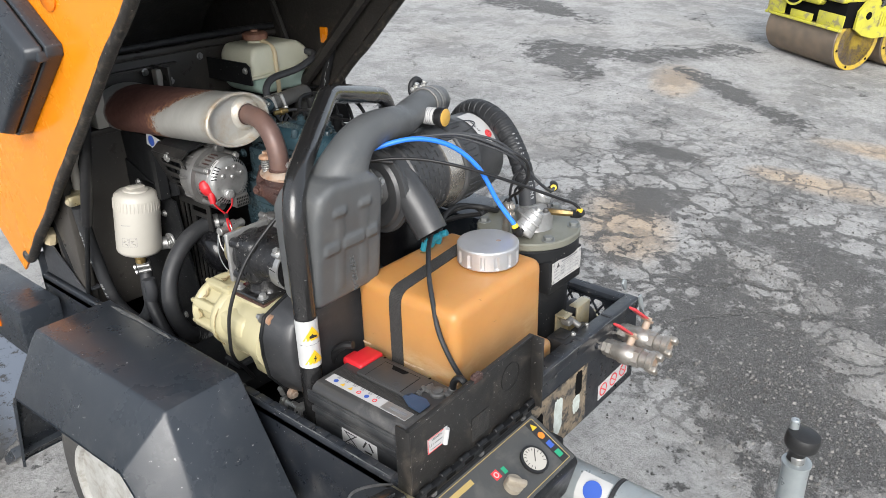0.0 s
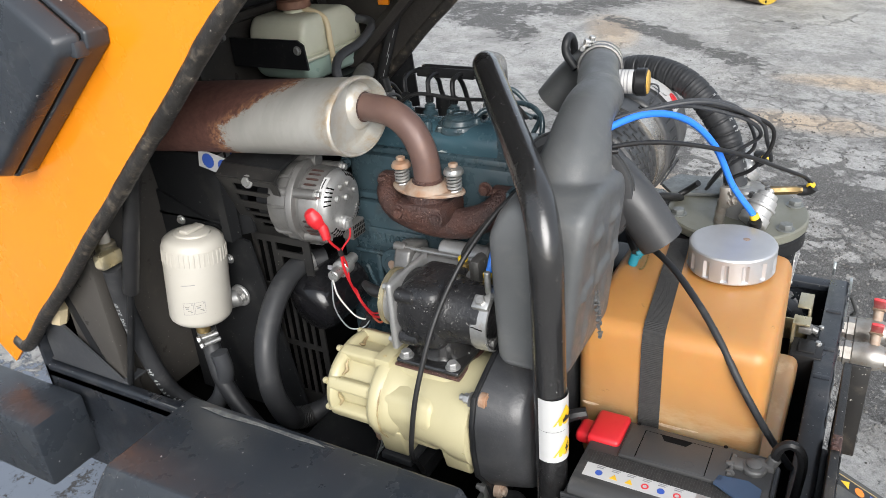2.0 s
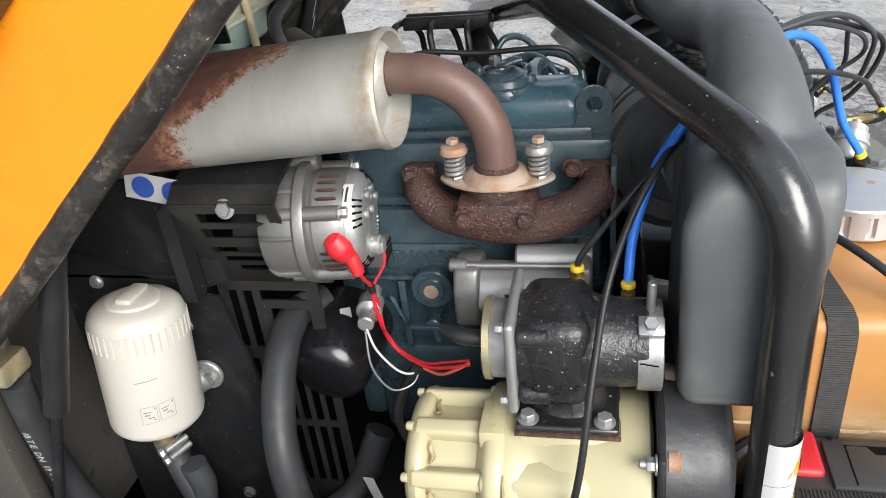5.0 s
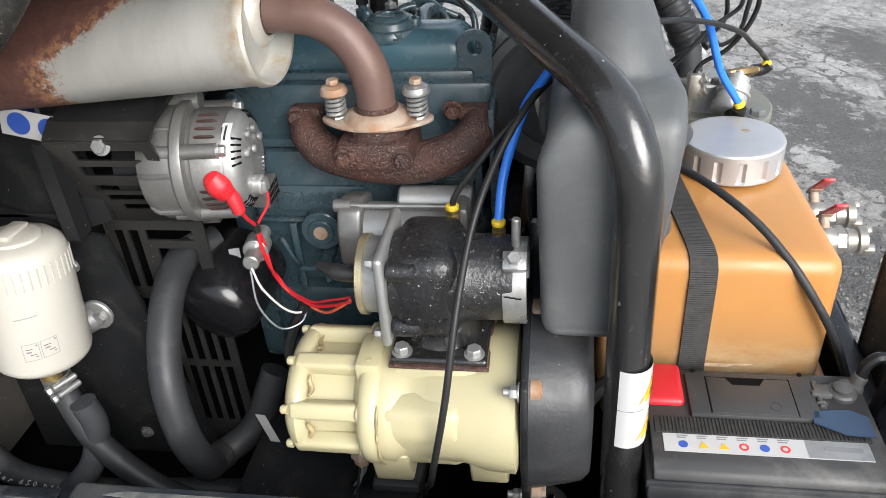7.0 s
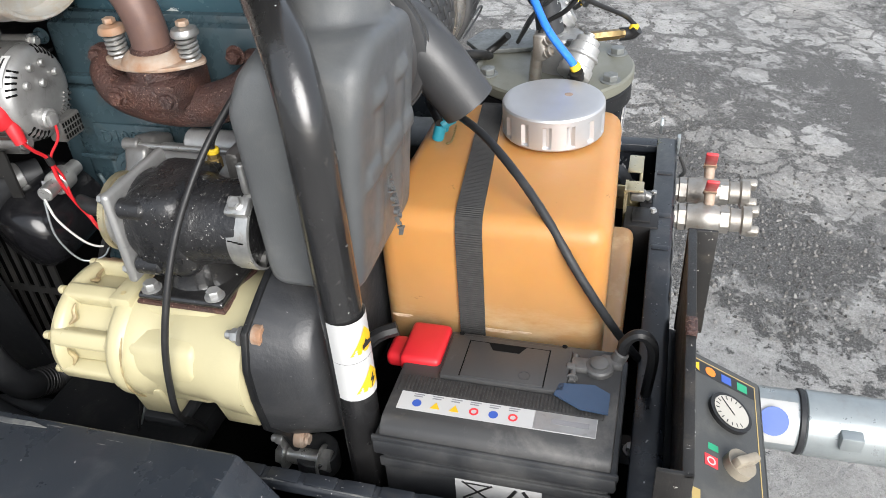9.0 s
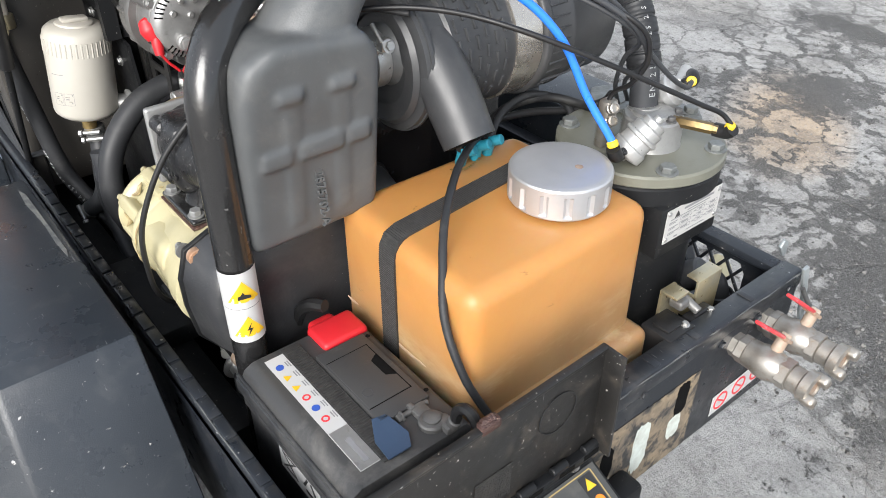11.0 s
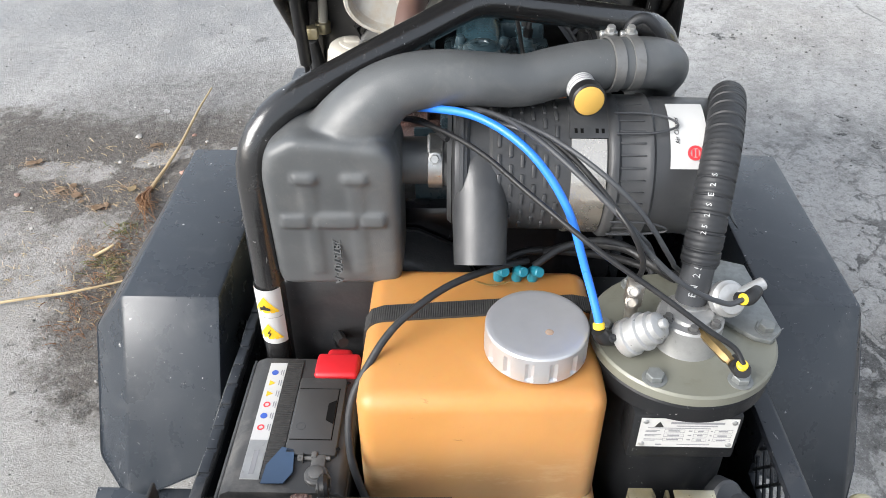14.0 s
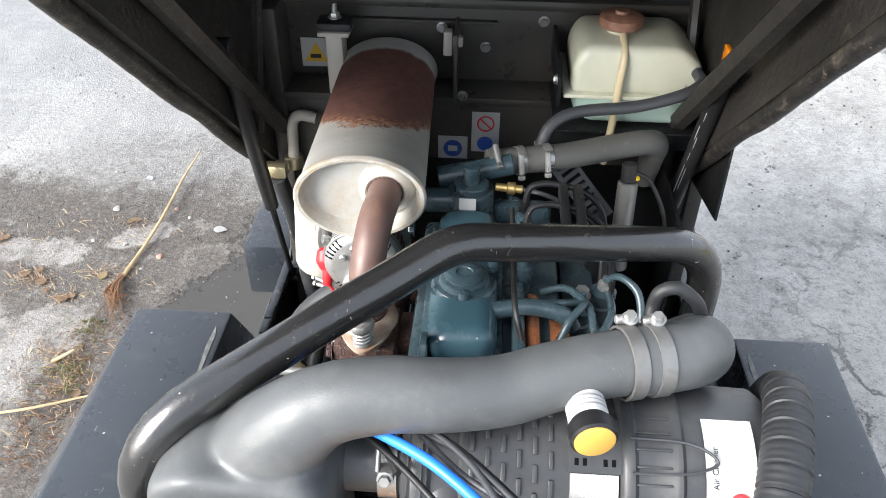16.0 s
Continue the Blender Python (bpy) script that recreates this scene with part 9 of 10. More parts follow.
for shift, seed in ((0.012, 1), (-0.009, 2)):
    wires("black_air_line", "thin grey-black line in the bundle over the air cleaner", "air line", [(0.2590 + shift, 0.205, 0.930), (0.2080 + shift, 0.175, 0.985), (0.1800 + shift, 0.135 - shift, 1.040), (0.1500, 0.118 + shift, 1.088 + shift), (0.100, 0.140 + shift, 1.130 + shift), (0.040, 0.205, 1.157 + 0.4 * shift), (-0.020, 0.258 + shift, 1.155), (-0.07, 0.31, 1.142)], 0.0032, M_HOSE, n=10, seg=10)
wires("fuel_return_line", "black fuel line along the back of the tank", "fuel line", [(-0.01, 0.262, 0.915), (0.03, 0.285, 0.925), (0.10, 0.300, 0.915), (0.17, 0.30, 0.905), (0.23, 0.275, 0.90), (0.262, 0.245, 0.915), (0.25, 0.22, 0.94)], 0.006, M_BOOT, n=10, seg=10)
wires("fuel_return_line", "black fuel line looping behind the tank", "fuel line", [(0.045, 0.262, 0.917), (0.09, 0.285, 0.935), (0.15, 0.295, 0.94), (0.20, 0.285, 0.925), (0.22, 0.27, 0.90), (0.20, 0.27, 0.88)], 0.0055, M_RUBBER, n=10, seg=10)
wires("low_line", "black line behind the fuel tank", "air line", [(0.06, 0.29, 0.92), (0.12, 0.30, 0.93), (0.18, 0.29, 0.93), (0.22, 0.26, 0.92), (0.25, 0.25, 0.905)], 0.007, M_BOOT, n=10, seg=10)


wires("breather_hose", "grey rubber breather hose looping behind the intake elbow", "hose", [(0.168, 0.43, 1.165), (0.173, 0.45, 1.189), (0.178, 0.452, 1.209), (0.195, 0.452, 1.216), (0.213, 0.452, 1.203), (0.226, 0.455, 1.182), (0.232, 0.46, 1.15)], 0.0075, M_RUBBER, n=10, seg=12)


# ---------------------------------------------------------------- taps on the front panel
def build_tap(x, z, turn):
    t = thing("ball_valve", (x, TF, z), "nickel ball valve with red lever and rusty claw coupling", "ball valve", "outlet ball valves")
    p = Vector((x, TF, z))
    d = Vector((0.0, -1, 0.02)).normalized()
    part("nipple", [lathe(p, d, [(0.020, 0), (0.020, 0.010), (0.023, 0.012), (0.023, 0.024), (0.019, 0.026)], 6)], M_VALVE, t)
    part("body", [lathe(p + d * 0.022, d, [(0.018, 0), (0.0225, 0.004), (0.0235, 0.018), (0.026, 0.024), (0.027, 0.040), (0.024, 0.050), (0.021, 0.060), (0.018, 0.062)], 24)], M_VALVE, t)
    part("collar", [lathe(p + d * 0.078, d, [(0.021, 0), (0.024, 0.002), (0.024, 0.016), (0.019, 0.018)], 6)], M_VALVE, t)
    k = p + d * 0.060 + Vector((0.020, 0, 0.038))
    n = Vector((0.64, 0, 0.77))
    part("stem", [cyl(k - n * 0.032, k, 0.009), bolt(k, n, 0.009, 0.008)], M_DRUSTY, t)
    m = Matrix.Translation(k) @ pose(0, 0, 0, 0, 39, turn)
    lv = part("lever", [box((-0.105, -0.010, 0.0), (-0.020, 0.010, 0.006), 0.003, m=m)], M_HANDLE, t, "red vinyl-coated lever")
    part("lever_root", [box((-0.024, -0.011, -0.002), (0.012, 0.011, 0.004), 0.002, m=m)], M_DRUSTY, lv)
    q = p + d * 0.095
    part("coupling", [lathe(q, d, [(0.018, 0), (0.020, 0.002), (0.020, 0.018), (0.025, 0.021), (0.025, 0.034), (0.020, 0.036), (0.016, 0.036), (0.015, 0.028), (0, 0.028)], 28)], M_VALVE, t)
    for s in (-1, 1):
        part("claw", [box((s * 0.018 - 0.008, -0.011, 0.026), (s * 0.018 + 0.008, 0.011, 0.048), 0.005, 3, m=Matrix.Translation(q) @ frame_to(d) @ pose(0, 0, 0, 0, 0, 35))], M_VALVE, t)
    part("seal", [lathe(q + d * 0.030, d, [(0.016, 0), (0.016, 0.003), (0.010, 0.004)], 24)], M_DRUSTY, t, "rust-red coupling seal")


build_tap(0.274, 0.620, -3)
build_tap(0.350, 0.628, -4)


# ---------------------------------------------------------------- control box
def build_controls():
    t = thing("control_box", (-0.25, -0.12, 0.45), "black control box with raised lid, gauge and worn printed panel", "control panel")
    x0, x1 = -0.440, -0.068
    top, bot = Vector((0, -0.0775, 0.6330)), Vector((0, -0.1880, 0.5767))
    part("housing", [prism([(TF, 0.660), (top.y + 0.002, 0.656), (top.y, top.z), (bot.y, bot.z), (bot.y - 0.004, bot.z - 0.012), (bot.y + 0.02, 0.47), (TF, 0.455)], "x", x0, x1, 0.004)], M_BLACK, t)
    up = (top - bot).normalized()
    mid = top.lerp(bot, 0.5) + Vector((0, -up.z, up.y)) * 0.0008
    m = on_face(((x0 + x1) / 2, mid.y, mid.z), (1, 0, 0), up)
    L = (top - bot).length / 2
    W = (x1 - x0) / 2
    face = part("printed_panel", [flat(m, -W + 0.008, W - 0.006, -L + 0.003, L - 0.003, 0.0012)], M_PANEL, t, "worn black printed panel")
    mm = m @ Matrix.Translation((0, 0, 0.0013))
    line = 0.0014
    part("gold_line", [flat(mm, -W + 0.016, W - 0.016, L - 0.008, L - 0.008 + line, 0.0003), flat(mm, -W + 0.016, -W + 0.016 + line, -L + 0.009, L - 0.008, 0.0003), flat(mm, W - 0.016, W - 0.016 + line, -L + 0.009, L - 0.008, 0.0003), flat(mm, -W + 0.016, W - 0.016, -L + 0.009, -L + 0.009 + line, 0.0003)], M_GOLD, face)
    part("emblem", [disc(mm, -W + 0.040, L - 0.026, 0.011, 0.0004, 24, 0.008), flat(mm, -W + 0.034, -W + 0.038, L - 0.031, L - 0.020, 0.0004), flat(mm, -W + 0.041, -W + 0.045, L - 0.031, L - 0.020, 0.0004)], M_PRED, face)
    part("brand_bar", [flat(mm, -W + 0.058, -W + 0.140, L - 0.030, L - 0.019, 0.0003)], M_GOLD, face)
    part("stop_sign", [flat(mm, -0.004, 0.013, L - 0.054, L - 0.036, 0.0004)], M_PRED, face)
    part("stop_ring", [disc(mm, 0.0045, L - 0.045, 0.006, 0.0007, 20, 0.004)], M_WHITE, face)
    part("start_sign", [flat(mm, 0.022, 0.032, L - 0.055, L - 0.041, 0.0004)], M_PGREEN, face)
    g = part("pressure_gauge", [disc(mm, 0.096, L - 0.0720, 0.030, 0.006, 40)], M_BOOT, t, "round white-faced pressure gauge")
    gm = mm @ Matrix.Translation((0.096, L - 0.0720, 0.0062))
    part("gauge_face", [disc(gm, 0, 0, 0.0250, 0.0006, 36)], M_FILTER, g)
    part("gauge_marks", [box((-0.0007, 0.018, 0), (0.0007, 0.0235, 0.0003), 0, m=gm @ Matrix.Translation((0, 0, 0.0006)) @ pose(0, 0, 0, 0, 0, a)) for a in range(-130, 131, 20)], M_INK, g)
    part("needle", [box((-0.0008, -0.006, 0), (0.0008, 0.021, 0.0004), 0, m=gm @ Matrix.Translation((0, 0, 0.001)) @ pose(0, 0, 0, 0, 0, -48))], M_INK, g)
    h = part("hour_meter", [disc(mm, -0.108, L - 0.074, 0.030, 0.004, 36)], M_BOOT, t, "dark round meter")
    part("meter_glass", [disc(mm @ Matrix.Translation((0, 0, 0.0042)), -0.108, L - 0.074, 0.024, 0.0006, 32)], M_PANEL, h)
    k = part("key_switch", [disc(mm, 0.014, L - 0.080, 0.019, 0.012, 28)], M_DUSTYKNOB, t, "worn dusty start switch knob")
    part("switch_tab", [box((-0.006, -0.022, 0.008), (0.006, 0.018, 0.024), 0.004, m=mm @ Matrix.Translation((0.014, L - 0.080, 0)) @ pose(0, 0, 0, 0, 0, 40))], M_DUSTYKNOB, k)
    strip = part("symbol_strip", [flat(mm, W - 0.040, W - 0.018, -L + 0.011, L - 0.010, 0.0003)], M_INK, face)
    for i, (mt, kind) in enumerate(((M_WYELLOW, 0), (M_PORANGE, 1), (M_PBLUE, 2), (M_PGREEN, 2))):
        y = L - 0.0215 - i * 0.0243
        s = mm @ Matrix.Translation((W - 0.029, y, 0.0003))
        part("symbol", [triangle(s, 0, 0, 0.016, 0.0004) if kind == 0 else disc(s, 0, 0, 0.0078, 0.0004, 20) if kind == 1 else flat(s, -0.007, 0.007, -0.0075, 0.0075, 0.0004)], mt, strip)
    # raised lid with its flanges
    yl, zb, zt = -0.074, 0.664, 0.822
    lid = part("lid", [box((x0 + 0.002, yl, zb), (x1 - 0.002, yl + 0.006, zt), 0.002), box((x0, yl - 0.003, zb), (x0 + 0.005, yl + 0.030, zt + 0.002), 0.002), box((x1 - 0.005, yl - 0.028, zb - 0.005), (x1, yl + 0.008, zt + 0.002), 0.002), box((x0, yl - 0.003, zt - 0.003), (x1, yl + 0.008, zt + 0.002), 0.002)], M_LID, t, "black textured steel lid standing open")
    for v in lid.data.vertices:
        w = v.co + BASES[lid.name]
        v.co.z -= 0.013 * (x1 - w.x) / (x1 - x0) * max(0.0, (w.z - zb) / (zt - zb))
    part("hinge_leaf", [box((x0, yl - 0.012, zb - 0.012), (x1, yl + 0.003, zb + 0.003), 0.002)], M_BLACK, t)
    for i in range(7):
        x = x0 + 0.02 + i * 0.054
        part("hinge_knuckle", [cyl((x, yl - 0.006, zb + 0.005), (x + 0.026, yl - 0.006, zb + 0.005), 0.006)], M_BLACK, t)
    for x, mt in ((-0.385, M_LEAD), (-0.245, M_LEAD), (-0.105, M_LEAD)):
        part("panel_screw", [bolt((x, -0.0775, 0.645), (0, -0.95, 0.3), 0.006, 0.004)], mt, t)
    part("rusty_latch", [box((-0.262, yl - 0.004, zt - 0.012), (-0.236, yl + 0.008, zt + 0.001), 0.002), cyl((-0.258, yl + 0.004, zt - 0.001), (-0.240, yl + 0.004, zt - 0.001), 0.005)], M_RUST, lid, "rusty lid catch")
    mark = on_face((-0.145, yl - 0.0006, 0.765), (1, 0, 0), (0, 0, 1))
    part("pressed_ring", [disc(mark, 0, 0, 0.030, 0.0009, 36, 0.0285)], M_BOOT, lid)
    patch = on_face((-0.241, yl - 0.0006, 0.708), (1, 0, 0), (0, 0, 1))
    part("rough_patch", [flat(patch, -0.027, 0.027, -0.026, 0.026, 0.0007)], M_ROUGHPATCH, lid, "coarse black rectangle where a label was torn off")
    for x in (-0.398, -0.344, -0.290, -0.236, -0.182, -0.128, -0.085):
        part("hinge_slot", [box((x - 0.013, yl - 0.0125, zb - 0.007), (x + 0.013, yl - 0.0118, zb + 0.001), 0)], M_DARKGAP, t)
    # oil-change sticker
    ms = on_face((-0.365, yl - 0.0004, 0.748), (1, 0, 0.0), (0, 0, 1))
    st = part("service_sticker", [flat(ms, -0.027, 0.027, -0.015, 0.016, 0.0006)], M_WHITE, lid, "torn white and red oil-change sticker")
    ms1 = ms @ Matrix.Translation((0, 0, 0.0007))
    part("red_edge", [flat(ms1, -0.027, -0.0255, -0.015, 0.016, 0.0003), flat(ms1, -0.027, 0.016, 0.0145, 0.016, 0.0003), flat(ms1, -0.027, 0.010, -0.015, -0.0135, 0.0003)], M_PRED, st)
    part("curled_corner", [sweep([ms @ Vector((0.018, -0.018, 0.002)), ms @ Vector((0.0225, 0.014, 0.004))], 0.0048, 10, 3)], M_WHITE, st)
    return t, lid, ms1


ctl, lid_, ms1_ = build_controls()
lettering("sticker_words", "VIDANG", 0.0075, ms1_ @ Matrix.Translation((-0.002, 0.0095, 0)), M_INK, ctl, depth=0.0001)
lettering("sticker_words", "LE :", 0.0075, ms1_ @ Matrix.Translation((-0.017, 0.0, 0)), M_INK, ctl, depth=0.0001)
part("handwriting_bar", [flat(ms1_, -0.008, 0.012, -0.0015, 0.001, 0.0003), flat(ms1_, -0.020, 0.008, -0.010, -0.0085, 0.0003)], M_GREYINK, ctl)


# ---------------------------------------------------------------- drawbar and jockey post
def build_drawbar():
    t = thing("drawbar", (0.0, -0.4, 0.35), "galvanised tubular drawbar with blue round sticker", "drawbar")
    part("tube", [cyl((-0.02, TF - 0.02, 0.449), (-0.02, -1.25, 0.458), 0.046, bev=0.002)], M_GALV, t)
    part("inner_tube", [cyl((-0.02, -0.268, 0.451), (-0.02, -0.60, 0.453), 0.0485)], M_GALV, t)
    part("rubber_ring", [cyl((-0.02, -0.258, 0.451), (-0.02, -0.267, 0.451), 0.049)], M_RUBBER, t)
    part("socket", [box((-0.075, -0.10, 0.40), (0.035, TF, 0.52), 0.01)], M_BLACK, t)
    bm = bmesh.new()
    rows = []
    for i in range(7):
        a = radians(100 + i * 14)
        rows.append([bm.verts.new((-0.02 + 0.0464 * math.cos(a), y, 0.4505 + 0.0464 * math.sin(a))) for y in (-0.185, -0.255)])
    for a, b in zip(rows, rows[1:]):
        bm.faces.new((a[0], a[1], b[1], b[0]))
    st = part("white_sticker", bm, M_WHITE, t, "white sticker with a blue disc")
    a = radians(140)
    m = on_face((-0.02 + 0.0468 * math.cos(a), -0.222, 0.4505 + 0.0468 * math.sin(a)), (0, -1, 0), (-math.sin(a) * -1, 0, math.cos(a) * -1))
    part("blue_disc", [disc(m, 0, 0, 0.021, 0.0006, 24)], M_PBLUE, st)
    part("lock_tab", [box((-0.075, -0.34, 0.46), (-0.055, -0.31, 0.485), 0.003)], M_GALV, t)
    for ob in t.children_recursive:
        if ob.name.split('.')[0] != 'socket':
            ob.data.transform(Matrix.Translation((0, 0, 0.016)))
    return t


build_drawbar()


def build_jockey():
    t = thing("jockey_stand", (0.0, -0.575, 0.0), "galvanised jockey stand with black-capped clamp handle", "jockey stand")
    x, y = 0.0, -0.575
    part("post", [cyl((x, y, 0.10), (x, y, 0.722), 0.0225)], M_GALV, t)
    part("post_rim", [lathe((x, y, 0.716), (0, 0, 1), [(0.0225, 0), (0.0245, 0.001), (0.0245, 0.006), (0.018, 0.007)], 28, caps=False)], M_GALV, t)
    part("spindle", [cyl((x, y, 0.715), (x, y, 0.735), 0.013)], M_ZINC, t, "bright bare spindle end")
    part("handle_post", [cyl((x + 0.006, y + 0.016, 0.74), (x + 0.006, y + 0.016, 0.800), 0.0075, bev=0.002)], M_GALV, t)
    part("knob", [lathe((x + 0.003, y + 0.004, 0.723), (0.05, -0.12, 1), [(0.0145, 0), (0.0145, 0.018), (0.017, 0.022), (0.026, 0.028), (0.0285, 0.034), (0.0285, 0.050), (0.026, 0.055), (0.020, 0.0575), (0, 0.059)], 32)], M_BOOT, t, "black plastic knob")
    part("clamp", [box((x - 0.06, y - 0.04, 0.41), (x + 0.05, y + 0.04, 0.50), 0.008)], M_GALV, t)
    part("foot_plate", [cyl((x, y, -0.045), (x, y, 0.11), 0.02), cyl((x, y, -0.049), (x, y, -0.041), 0.06)], M_GALV, t)


build_jockey()


def build_latch():
    t = thing("hood_latch", (-0.46, -0.03, 0.55), "dark steel over-centre hood latch with wire bail", "latch")
    part("lever", [prism([(-0.60, 0.695), (-0.60, 0.712), (-0.54, 0.712), (-0.455, 0.690), (-0.448, 0.672), (-0.46, 0.665), (-0.54, 0.688)], "y", -0.078, -0.042, 0.003)], M_HOOP, t)
    part("wire_bail", [sweep([(-0.445, -0.085, 0.628), (-0.49, -0.088, 0.645), (-0.545, -0.086, 0.668), (-0.560, -0.078, 0.70), (-0.555, -0.045, 0.722), (-0.53, -0.03, 0.722), (-0.48, -0.028, 0.70), (-0.44, -0.03, 0.675)], 0.0026, 8, 8)], M_LEAD, t, "bent wire bail")
    part("lever_rib", [prism([(-0.585, 0.712), (-0.585, 0.717), (-0.535, 0.716), (-0.470, 0.699), (-0.470, 0.693), (-0.535, 0.711)], "y", -0.067, -0.053, 0.001)], M_HOOP, t)
    part("pivot_pin", [cyl((-0.470, -0.084, 0.680), (-0.470, -0.036, 0.680), 0.005)], M_ZINC, t)
    part("base", [box((-0.452, -0.095, 0.585), (-0.438, -0.03, 0.675), 0.003), cyl((-0.455, -0.07, 0.61), (-0.44, -0.07, 0.61), 0.012)], M_PASSIV, t)
    t = thing("hood_latch", (0.46, -0.03, 0.55), "galvanised hood latch strap hanging at the corner", "latch")
    part("strap", [prism([(0.428, 0.690), (0.442, 0.692), (0.462, 0.640), (0.478, 0.600), (0.486, 0.553), (0.478, 0.555), (0.462, 0.590), (0.456, 0.625), (0.436, 0.665)], "y", -0.064, -0.058, 0.0015)], M_GALV, t)
    part("lug", [prism([(0.398, 0.728), (0.408, 0.740), (0.420, 0.730), (0.423, 0.706), (0.415, 0.704)], "y", -0.030, -0.024, 0.0015)], M_GALV, t)
    part("wire_bail", [sweep([(0.436, -0.066, 0.652), (0.450, -0.076, 0.622), (0.472, -0.080, 0.596), (0.490, -0.074, 0.576)], 0.004, 8, 6)], M_LEAD, t)


build_latch()

# ---------------------------------------------------------------- yard
def build_roller():
    """A small tandem roller parked across the yard."""
    t = thing("road_roller", (6.7, 1.3, 0), "yellow-green tandem road roller parked on the yard", "road roller", on_machine=False)
    fw = Vector((0.880, -0.475, 0)).normalized()   # along the machine
    sd = Vector((0.475, 0.880, 0)).normalized()    # across it
    o = Vector((6.41, 0.91, 0))
    m = Matrix(((fw.x, sd.x, 0, o.x), (fw.y, sd.y, 0, o.y), (0, 0, 1, 0), (0, 0, 0, 1)))
    P = lambda a, b, c: m @ Vector((a, b, c))
    R = 0.265
    for i, a in enumerate((0.0, 0.60)):
        d = part("drum", [cyl(P(a, 0.012, R), P(a, 0.91, R), R, bev=0.012, seg=56)], M_DRUM, t, "brown rusty smooth steel drum")
        part("drum_rim", [lathe(P(a, 0.012, R), -sd, [(R - 0.004, 0), (R - 0.004, 0.006), (R - 0.045, 0.006), (R - 0.06, -0.05), (0.09, -0.05), (0.08, 0.0), (0.0, 0.0)], 48)], M_ROLLERFACE, d, "orange-yellow drum face")
        for k in range(6):
            an = 2 * math.pi * k / 6 + 0.3
            part("rim_hole", [lathe(P(a + 0.235 * math.cos(an), 0.0055, R + 0.235 * math.sin(an)), -sd, [(0.012, 0), (0.012, 0.003)], 12)], M_DARKGAP, d)
            part("spoke", [box((-0.018, -0.014, 0.0), (0.018, 0.012, 0.16), 0.005, m=m @ Matrix.Translation((a, 0.03, R)) @ pose(0, 0, 0, 0, 60 * k, 0))], M_ROLLERFACE, d)
    # pitted side plate over both drums
    part("side_plate", [prism([(-0.13, 0.40), (-0.13, 0.56), (-0.05, 0.66), (0.10, 0.66), (0.14, 0.60), (0.45, 0.60), (0.52, 0.67), (0.68, 0.66), (0.74, 0.56), (0.74, 0.46), (0.60, 0.36), (0.42, 0.35), (0.30, 0.32), (0.12, 0.31), (-0.02, 0.34)], "y", -0.045, -0.02)], M_ROLLER, t)
    for ob in t.children:
        if ob.name.startswith("side_plate"):
            ob.data.transform(Matrix.Translation(-BASES[t.name]) @ m @ Matrix.Translation(BASES[t.name]))
    for a, c, r in ((0.0, 0.52, 0.035), (0.56, 0.54, 0.035), (0.68, 0.58, 0.025)):
        part("plate_hole", [lathe(P(a, -0.0455, c), -sd, [(r, 0), (r, 0.002)], 20)], M_DARKGAP, t)
    for k in range(4):
        part("cast_rib", [box((0.14 + k * 0.035, -0.055, 0.42), (0.152 + k * 0.035, -0.044, 0.56), 0.003, m=m @ pose(0, 0, 0, 0, 0, 0))], M_ROLLER, t)
    for k in range(3):
        part("hydraulic_line", [sweep([P(0.12, -0.05, 0.60 + 0.02 * k), P(0.2, -0.07, 0.68 + 0.01 * k), P(0.45, -0.07, 0.69 + 0.01 * k), P(0.55, -0.05, 0.62 + 0.02 * k)], 0.012, 8, 5)], M_BOOT, t)
    # scraper bar and front valance
    part("scraper_bar", [box((-0.30, -0.03, 0.375), (-0.26, 0.93, 0.40), 0.006, m=m)], M_ROLLER, t)
    part("valance", [box((-0.275, -0.03, 0.40), (-0.262, 0.28, 0.52), 0.004, m=m), box((-0.275, 0.34, 0.40), (-0.262, 0.62, 0.47), 0.004, m=m), box((-0.275, 0.70, 0.40), (-0.262, 0.93, 0.56), 0.004, m=m)], M_ROLLER, t)
    # near-black block filling in the shade between drums and covers
    part("dark_well", [box((-0.24, 0.0, 0.40), (0.85, 0.90, 0.64), 0.01, m=m)], M_DARKGAP, t)
    part("front_cowl", [box((-0.32, 0.25, 0.56), (0.05, 0.93, 1.0), 0.05, 3, m=m), box((-0.30, 0.0, 0.62), (0.10, 0.26, 0.74), 0.03, 3, m=m)], M_ROLLER, t)
    part("cowl_opening", [lathe(P(-0.323, 0.58, 0.66), -fw, [(0.13, 0), (0.13, 0.004)], 32)], M_DARKGAP, t)
    part("cowl_ring", [lathe(P(-0.32, 0.58, 0.66), -fw, [(0.13, 0), (0.13, 0.012), (0.15, 0.012), (0.15, 0)], 32, caps=False)], M_ROLLER, t)
    part("engine_cover", [box((0.16, -0.03, 0.70), (0.95, 0.93, 1.10), 0.05, 3, m=m)], M_ROLLER, t)

    foot = P(0.3, 0.3, 0) - BASES[t.name]
    for ob in t.children_recursive:
        ob.data.transform(Matrix.Translation(foot) @ Matrix.Scale(0.935, 4) @ Matrix.Translation(-foot))


build_roller()


